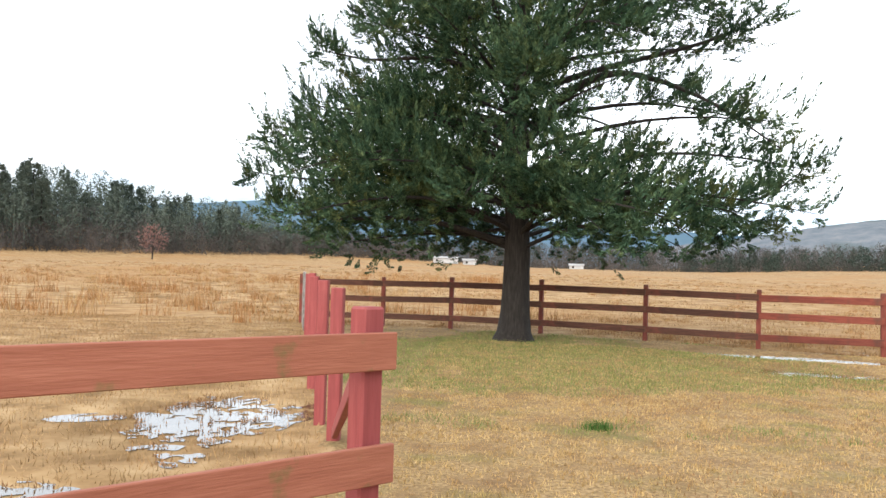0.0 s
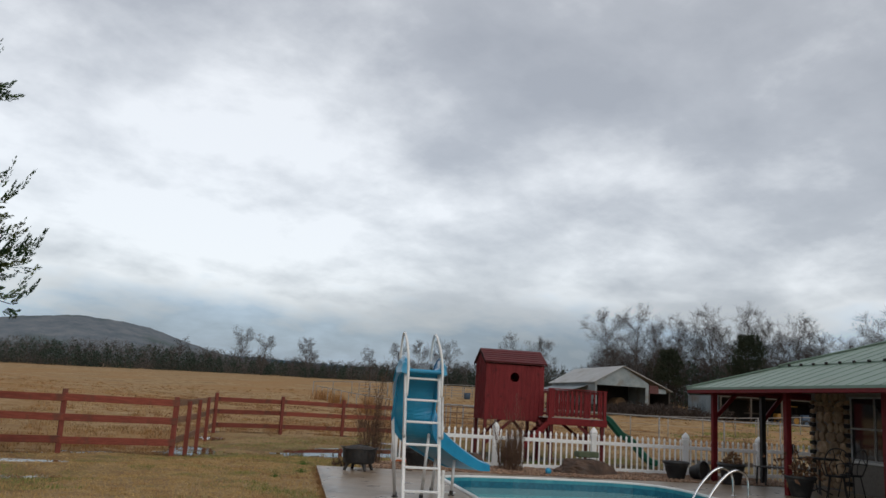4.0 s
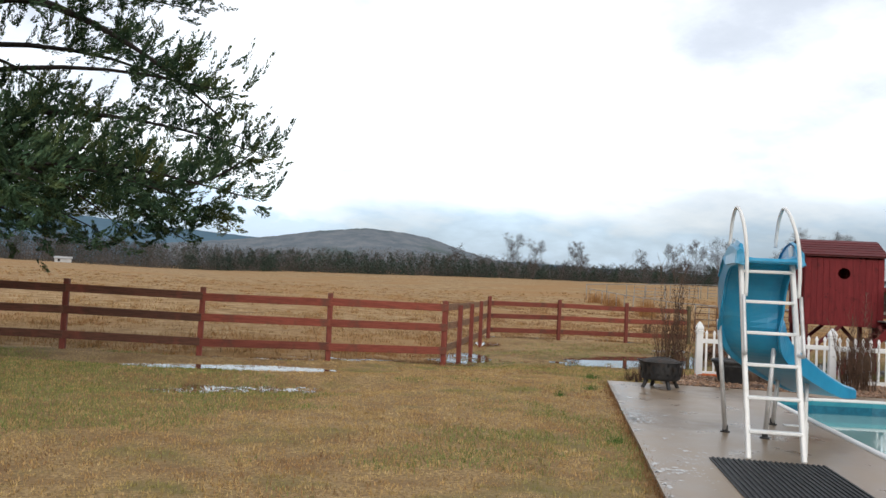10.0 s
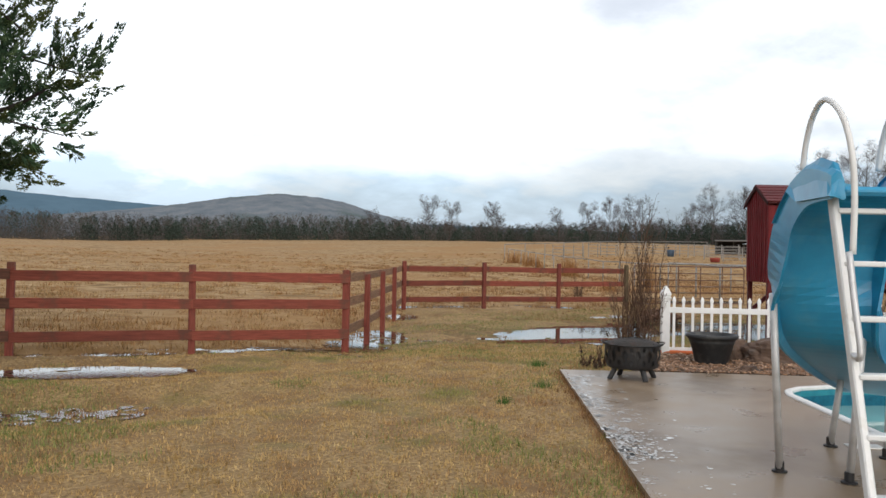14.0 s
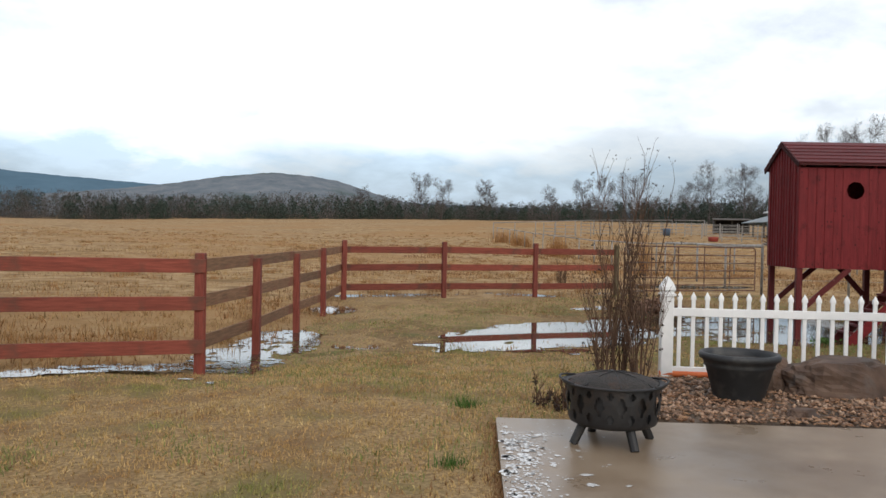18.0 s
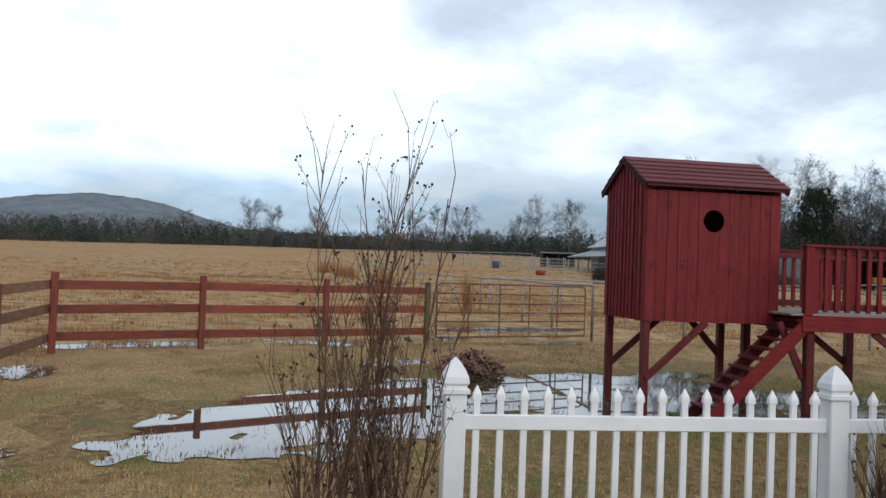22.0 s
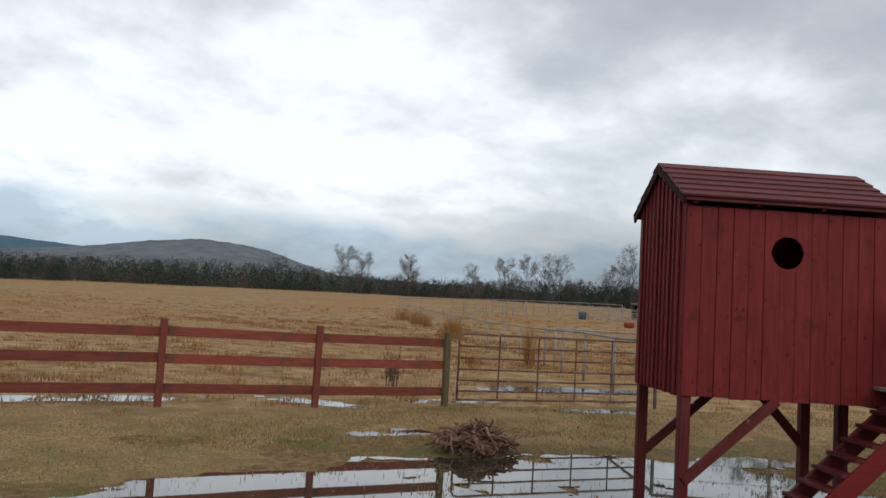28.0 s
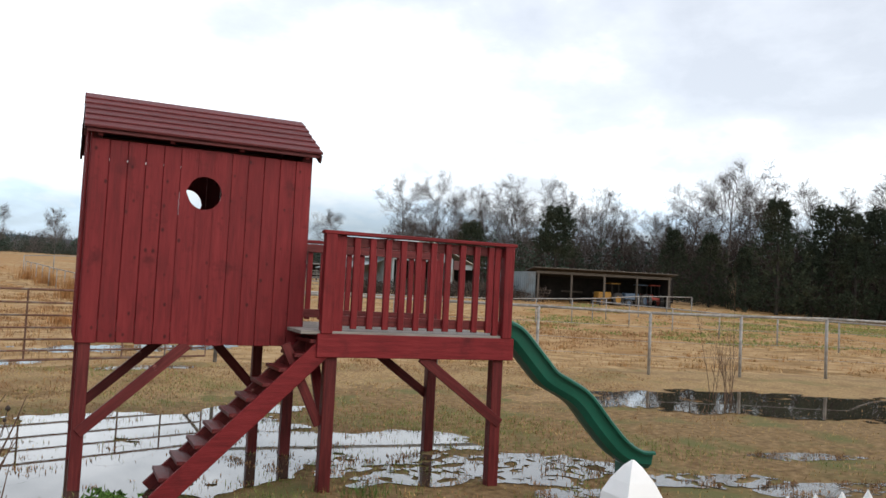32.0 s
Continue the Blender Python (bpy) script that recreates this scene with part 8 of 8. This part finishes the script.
while z < 2.02:
    hgt = srng.uniform(0.1, 0.3)
    v = 1.0 - srng.uniform(0, 0.1)
    while v < 1.97:
        w = min(srng.uniform(0.12, 0.42), 2.02 - v)
        if w > 0.07:
            # rough slabs of no two shapes, tipped a little in their bed
            n = 7
            rim = [(math.cos(6.2832 * k / n + 0.4) * srng.uniform(0.5, 0.62), math.sin(6.2832 * k / n + 0.4) * srng.uniform(0.5, 0.62)) for k in range(n)]
            g = Geo()
            g.v = [(0, a * w, b * hgt) for a, b in rim] + [(-0.05, a * w * 0.86, b * hgt * 0.86) for a, b in rim] + [(-0.06, 0, 0)]
            g.f = [(k, (k + 1) % n, n + (k + 1) % n, n + k) for k in range(n)] + [(n + k, n + (k + 1) % n, 2 * n) for k in range(n)]
            g.part("stone", M["stone"], wall_s, m=pose(WU + 0.0, v + w / 2, z + hgt / 2, srng.uniform(-14, 14), 0, srng.uniform(-3, 3)))
        v += w
    z += hgt * 0.93
for k in range(19):
    for vv in (2.13, 0.9):
        ww = 0.2 if k % 2 else 0.13
        Geo().box(0.06, ww, 0.085, None, 0.008).part("corner_block", M["dark"] if k % 2 else M["stone"], wall_s, m=pose(WU - 0.015, vv, 0.12 + 0.103 * k))
win = Geo().box(0.05, 1.5, 0.06, pose(WU - 0.02, 0.0, 0.72), 0.006).part("window", M["white_metal"], porch, "large dark window with pale muntins")
Geo().box(0.02, 1.5, 1.35, pose(WU - 0.012, 0.0, 1.42)).part("pane", M["glass"], win)
for z in (0.76, 1.42, 2.08):
    stick("muntin", win, (WU - 0.03, -0.75, z), (WU - 0.03, 0.75, z), 0.04, 0.04, M["white_far"], 0.004)
for v in (-0.75, 0.0, 0.75):
    stick("muntin", win, (WU - 0.03, v, 0.74), (WU - 0.03, v, 2.1), 0.035, 0.035, M["white_far"], 0.004, up=(1, 0, 0))

bench = thing("garden_bench", YARD @ pose(8.15, 1.85, 0.05, 0, 0, 8), "low dark iron garden bench on the porch", "bench")
for k in range(6):
    stick("slat", bench, (-0.55, -0.18 + 0.07 * k, 0.4), (0.55, -0.18 + 0.07 * k, 0.4), 0.055, 0.022, M["iron"], 0.004)
for x in (-0.48, 0.48):
    for y in (-0.15, 0.15):
        stick("leg", bench, (x, y, 0), (x * 0.95, y, 0.39), 0.035, 0.035, M["iron"], 0.004, up=(1, 0, 0))


def iron_chair(m):
    c = thing("garden_chair", m, "black wrought-iron garden chair with a curled back", "chair", "porch chairs")
    Geo().lathe([(0.001, 0.42), (0.21, 0.42), (0.22, 0.435), (0.2, 0.45), (0.001, 0.445)], 20).part("seat", M["iron"], c, smooth=True)
    for a in (45, 135, 225, 315):
        x, y = 0.17 * math.cos(radians(a)), 0.17 * math.sin(radians(a))
        Geo().tube(bend([(x, y, 0.42), (x * 1.25, y * 1.25, 0.2), (x * 1.5, y * 1.5, 0)], 3), 0.012, 6).part("leg", M["iron"], c)
    Geo().tube(bend([(-0.18, 0.12, 0.43), (-0.23, 0.2, 0.7), (-0.15, 0.24, 0.9), (0, 0.25, 0.96), (0.15, 0.24, 0.9), (0.23, 0.2, 0.7), (0.18, 0.12, 0.43)], 4), 0.013, 6).part("backrest", M["iron"], c)
    for x in (-0.08, 0.08):
        Geo().tube(bend([(x, 0.18, 0.44), (x * 1.8, 0.23, 0.62), (x * 0.6, 0.24, 0.78), (x, 0.245, 0.93)], 4), 0.009, 5).part("scroll", M["iron"], c)
    for s in (-1, 1):
        Geo().tube(bend([(s * 0.22, 0.17, 0.66), (s * 0.27, 0.0, 0.66), (s * 0.26, -0.14, 0.62), (s * 0.2, -0.16, 0.44)], 4), 0.011, 6).part("armrest", M["iron"], c)
    return c


ch = iron_chair(YARD @ pose(8.1, 0.75, 0.05, 0, 0, 70))
copy_thing(ch, YARD @ pose(8.4, -0.3, 0.05, 0, 0, 200))
copy_thing(ch, YARD @ pose(7.75, -0.75, 0.05, 0, 0, 320))
table = thing("garden_table", YARD @ pose(8.0, 0.15, 0.05), "small round black iron table between chairs", "table")
Geo().lathe([(0.001, 0.70), (0.38, 0.70), (0.39, 0.715), (0.37, 0.73), (0.001, 0.73)], 28).part("tabletop", M["iron"], table, smooth=True)
Geo().tube([(0, 0, 0), (0, 0, 0.7)], 0.025, 8).part("pedestal", M["iron"], table)
for a in (0, 120, 240):
    Geo().tube([(0, 0, 0.12), (0.28 * math.cos(radians(a)), 0.28 * math.sin(radians(a)), 0.0)], 0.016, 6).part("leg", M["iron"], table)
rp = planter(YARD @ pose(7.05, -0.62, 0.05), 0.3, 0.4, "dark pot with a low clump of brown leaves")
r = np.random.default_rng(2)
pp = r.normal(0, 1, (70, 3)) * (0.22, 0.22, 0.14) + (0, 0, 0.55)
tri_part("foliage", fans(pp, r.normal(0, 1, (70, 3)), 3, np.full(70, 0.10), 0.07, 0.6, 4), M["litter"], rp, "curled brown leaves")
Geo().tube([(0, 0, 0.35), (0.05, 0.02, 0.6)], 0.012, 5).part("stem", M["shrub"], rp)

art = thing("yard_sculpture", pose(24.6, 8.65, ground_z(24.6, 8.65)), "weathered grey metal panel tilted on a post", "sculpture")
Geo().tube([(0, 0, -0.1), (0, 0, 1.0)], 0.04, 8).part("post", M["old_wood"], art)
Geo().box(0.7, 0.04, 0.26, pose(0, 0, 1.2, 0, -58, 20), 0.01).part("panel", M["galv"], art)


# ---- barn, sheds and far houses ----
def corrugated(width, h, m, mat, parent, name, step=0.3, depth=0.03):
    """A sheet of ribbed tin in the x-z plane."""
    g = Geo()
    n = int(width / step) * 4
    for i in range(n + 1):
        y = depth * (0, 1, 1, 0)[i % 4]
        x = width * i / n
        g.v += [(x, y, 0), (x, y, h), (x, y + 0.02, 0), (x, y + 0.02, h)]
    for i in range(n):
        a = i * 4
        g.f += [(a, a + 4, a + 5, a + 1), (a + 2, a + 3, a + 7, a + 6), (a + 1, a + 5, a + 7, a + 3), (a, a + 2, a + 6, a + 4)]
    return g.part(name, mat, parent, m=m)


bx, by = at_azimuth(59.5, 98, (0.3, -0.2))
bz = ground_z(bx, by) - 0.1
# x runs along the gable front, y goes back from it
BARN = pose(bx, by, bz, 0, 0, -60 + 25)
barn = thing("barn", BARN, "grey tin barn with a gable front, open bay and side lean-to", "barn")
BW, BD, BE, BR = 6.9, 13.8, 3.5, 5.4
corrugated(BD, BE, Matrix.Rotation(radians(90), 4, "Z"), M["tin"], barn, "side_wall")
corrugated(BD, BE, Matrix.Translation((BW, 0, 0)) @ Matrix.Rotation(radians(90), 4, "Z"), M["tin"], barn, "side_wall")
g = Geo()
g.add([(0, 0, BE - 0.45), (BW, 0, BE - 0.45), (BW, 0, BE), (BW / 2, 0, BR), (0, 0, BE)], [(0, 1, 2, 3, 4)])
g.add([(0, 0.12, BE - 0.45), (BW, 0.12, BE - 0.45), (BW, 0.12, BE), (BW / 2, 0.12, BR), (0, 0.12, BE)], [(4, 3, 2, 1, 0)])
g.box(0.22, 0.14, BE, pose(0.11, 0.06, BE / 2 - 0.05)).box(0.4, 0.14, BE, pose(BW - 0.2, 0.06, BE / 2 - 0.05))
g.part("gable_front", M["tin"], barn)
# the back wall is painted black to stand for the bay's shade
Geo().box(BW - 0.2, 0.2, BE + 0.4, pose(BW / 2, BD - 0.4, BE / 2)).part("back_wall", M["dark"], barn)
# an added sheet across the bay, black to hold its shade
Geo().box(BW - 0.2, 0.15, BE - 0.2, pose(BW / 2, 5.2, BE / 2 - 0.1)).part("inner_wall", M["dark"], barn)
for sgn in (0, 1):
    a, b = (0, BE), (BW / 2, BR)
    if sgn:
        a, b = (BW / 2, BR), (BW + 3.0, BE - 0.75)
    g = Geo()
    x0, x1 = a[0] - (0.35 if not sgn else 0), b[0]
    z0, z1 = a[1] - (0.2 if not sgn else 0), b[1]
    g.add([(x0, -0.4, z0 + 0.05), (x1, -0.4, z1 + 0.05), (x1, BD + 0.3, z1 + 0.05), (x0, BD + 0.3, z0 + 0.05), (x0, -0.4, z0 - 0.03), (x1, -0.4, z1 - 0.03), (x1, BD + 0.3, z1 - 0.03), (x0, BD + 0.3, z0 - 0.03)], [(0, 1, 2, 3), (7, 6, 5, 4), (0, 4, 5, 1), (1, 5, 6, 2), (2, 6, 7, 3), (3, 7, 4, 0)])
    g.part("roof", M["tin_roof"], barn, "dull tin roof")
Geo().box(1.2, 0.1, 0.95, pose(BW + 0.7, 0.0, BE - 0.62)).part("lean_to_front", M["maroon"], barn, "dark maroon sheet over the lean-to")
Geo().box(1.0, 0.1, 0.5, pose(BW + 1.8, 0.0, BE - 0.78)).part("lean_to_front", M["tin"], barn)
# black here paints in the shade under the lean-to
Geo().box(0.12, BD, 2.6, pose(BW + 2.9, BD / 2, 1.3)).part("lean_to_wall", M["dark"], barn)
# a second lean-to along the pasture side
g = Geo().add([(-3.0, 2.0, 2.15), (0.05, 2.0, 3.0), (0.05, BD, 3.0), (-3.0, BD, 2.15), (-3.0, 2.0, 2.07), (0.05, 2.0, 2.92), (0.05, BD, 2.92), (-3.0, BD, 2.07)], [(0, 1, 2, 3), (7, 6, 5, 4), (0, 4, 5, 1), (1, 5, 6, 2), (2, 6, 7, 3), (3, 7, 4, 0)])
g.part("lean_to_roof", M["tin"], barn, "lower tin roof along the side")
for k in range(5):
    stick("post", barn, (-2.9, 2.1 + 2.85 * k, -0.2), (-2.9, 2.1 + 2.85 * k, 2.1), 0.14, 0.14, M["old_wood"], 0.01, up=(1, 0, 0))
for x in (BW + 0.1, BW + 2.8):
    stick("post", barn, (x, 0.1, -0.2), (x, 0.1, BE - 0.6), 0.15, 0.15, M["old_wood"], 0.01, up=(1, 0, 0))
g = Geo()
g.lathe([(0.001, -0.7), (0.85, -0.7), (0.9, -0.62), (0.9, 0.62), (0.85, 0.7), (0.001, 0.7)], 24, pose(4.6, 3.6, 0.9, 90, 0, 15))
solid("hay_bale", g, M["hay"], "round brown hay bale in the barn bay", "hay bale", BARN, smooth=True)

# open shelter beside the barn
sx, sy = at_azimuth(55.9, 101, (11.5, 10.6))
sh = thing("livestock_shelter", pose(sx, sy, ground_z(sx, sy) - 0.1, 0, 0, -52), "low dark open shelter at the end of the barn", "shed")
Geo().box(4.6, 3.6, 0.08, pose(0.2, 1.8, 1.95, 4), 0.0).part("roof", M["old_wood"], sh)
# both walls are black, with the shelter's inner shade put into the colour
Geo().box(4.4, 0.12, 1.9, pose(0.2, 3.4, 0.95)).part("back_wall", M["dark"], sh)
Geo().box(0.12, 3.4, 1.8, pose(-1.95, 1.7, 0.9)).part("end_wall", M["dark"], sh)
for k in range(3):
    stick("post", sh, (-1.9 + 2.0 * k, 0.15, -0.2), (-1.9 + 2.0 * k, 0.15, 1.85), 0.13, 0.13, M["old_wood"], 0.01, up=(1, 0, 0))

# long open machine shed
mx0, my0 = at_azimuth(70.3, 70, (15.36, 9.66))
mx1, my1 = at_azimuth(79.5, 74, (15.36, 9.66))
ang = math.degrees(math.atan2(my1 - my0, mx1 - mx0))
ml = math.hypot(mx1 - mx0, my1 - my0)
mz = min(ground_z(mx0, my0), ground_z(mx1, my1)) - 0.05
MS = pose(mx0, my0, mz, 0, 0, ang)
ms = thing("machine_shed", MS, "long open-fronted machine shed with a rusty tin roof", "shed")
corrugated(5.5, 2.75, Matrix.Rotation(radians(112), 4, "Z"), M["tin"], ms, "end_wall")
g = Geo().box(ml + 0.8, 6.4, 0.08, pose(ml / 2, 2.6, 2.82, -5), 0.0)
g.part("roof", M["old_wood"], ms, "dark weathered roof edge")
for k in range(int(ml / 0.5)):
    stick("roof_rib", ms, (0.2 + 0.5 * k, -0.55, 3.13), (0.2 + 0.5 * k, -0.45, 3.13), 0.12, 0.05, M["tin_roof"], 0.004)
# shade under the shed roof is put into these black walls
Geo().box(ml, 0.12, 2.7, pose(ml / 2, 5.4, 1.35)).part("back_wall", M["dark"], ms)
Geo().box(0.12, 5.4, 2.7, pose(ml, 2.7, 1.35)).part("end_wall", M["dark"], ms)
for k in range(5):
    x = 0.2 + (ml - 0.4) * k / 4
    stick("post", ms, (x, -0.1, -0.2), (x, -0.1, 2.85), 0.16, 0.16, M["old_wood"], 0.01, up=(1, 0, 0))
    if k < 4:
        stick("hay_rack", ms, (x + 0.2, 3.6, 1.2), (x + 2.2, 3.6, 1.2), 0.1, 0.16, M["old_wood"], 0.01)
stick("header", ms, (0, -0.1, 2.72), (ml, -0.1, 2.72), 0.1, 0.22, M["old_wood"], 0.01)


def machine(m, mat, label):
    t = thing("tractor", m, label, "tractor", "farm machines")
    Geo().box(1.5, 0.7, 0.6, pose(0.5, 0, 0.95), 0.08).part("hood", mat, t)
    Geo().box(0.9, 0.9, 0.25, pose(-0.6, 0, 0.85), 0.06).part("seat_deck", mat, t)
    for x in (-0.95, -0.2):
        for y in (-0.4, 0.4):
            stick("cab_post", t, (x, y, 0.9), (x, y, 2.0), 0.06, 0.06, M["dark"], 0.006, up=(1, 0, 0))
    Geo().box(1.0, 1.0, 0.08, pose(-0.55, 0, 2.03), 0.02).part("canopy", mat, t)
    for x, y, rr, w in ((-0.7, 0.62, 0.62, 0.3), (-0.7, -0.62, 0.62, 0.3), (0.95, 0.5, 0.38, 0.2), (0.95, -0.5, 0.38, 0.2)):
        wh = Geo().lathe([(rr * 0.55, -w / 2), (rr * 0.95, -w / 2), (rr, -w / 3), (rr, w / 3), (rr * 0.95, w / 2), (rr * 0.55, w / 2), (rr * 0.55, -w / 2)], 20).part("wheel", M["rubber"], t, m=pose(x, y, rr, 90))
        Geo().lathe([(0.001, -w / 4), (rr * 0.55, -w / 4), (rr * 0.55, w / 4), (0.001, w / 4)], 14).part("rim", mat, wh)
    return t


machine(MS @ pose(ml * 0.56, 1.2, 0.05, 0, 0, 200), M["yellow"], "yellow tractor parked in the machine shed")
machine(MS @ pose(ml * 0.78, 1.4, 0.05, 0, 0, 190), M["blue_bin"], "dark blue tractor parked in the machine shed")
machine(MS @ pose(ml * 0.9, 1.8, 0.05, 0, 0, 100), M["red_bin"], "dark red farm machine at the shed's end")

for x, y, mat, lab, rr, h in ((75.2, 55.7, "red_bin", "red feed tub in the far pens", 0.5, 0.45), (81.6, 66.3, "blue_bin", "blue water tank among the pens", 0.42, 0.8)):
    solid("feed_tub", Geo().lathe([(0.001, 0), (rr * 0.9, 0), (rr, h * 0.9), (rr, h), (rr * 0.9, h), (rr * 0.85, h * 0.3), (0.001, h * 0.3)], 18), M[mat], lab, "feed tub", pose(x, y, ground_z(x, y)), smooth=True)


def far_house(az, dist, w, d, h, label):
    x, y = at_azimuth(az, dist, (0.2, -0.3))
    t = thing("farmhouse", pose(x, y, ground_z(x, y), 0, 0, -az), label, "house", "far houses")
    Geo().box(w, d, h, pose(0, 0, h / 2)).part("wall", M["white_far"], t)
    g = Geo()
    g.add([(-w / 2 - 0.2, -d / 2 - 0.3, h), (w / 2 + 0.2, -d / 2 - 0.3, h), (w / 2 + 0.2, d / 2 + 0.3, h), (-w / 2 - 0.2, d / 2 + 0.3, h), (-w / 2 - 0.2, 0, h + 0.5), (w / 2 + 0.2, 0, h + 0.5)], [(0, 1, 5, 4), (2, 3, 4, 5), (0, 4, 3), (1, 2, 5), (0, 3, 2, 1)])
    g.part("roof", M["tin_roof"], t)
    for k in range(1):
        Geo().box(0.5, 0.06, 0.5, pose(-w / 2 + 0.9 + 1.6 * k, -d / 2 - 0.01, h * 0.55)).part("window", M["dark"], t)


far_house(-3.9, 196, 6.0, 4.0, 1.2, "low white house beyond the pasture")
far_house(-2.2, 198, 3.2, 3.6, 1.0, "small pale outbuilding beyond the pasture")
far_house(5.3, 200, 3.4, 3.5, 0.9, "white trailer at the edge of the woods")
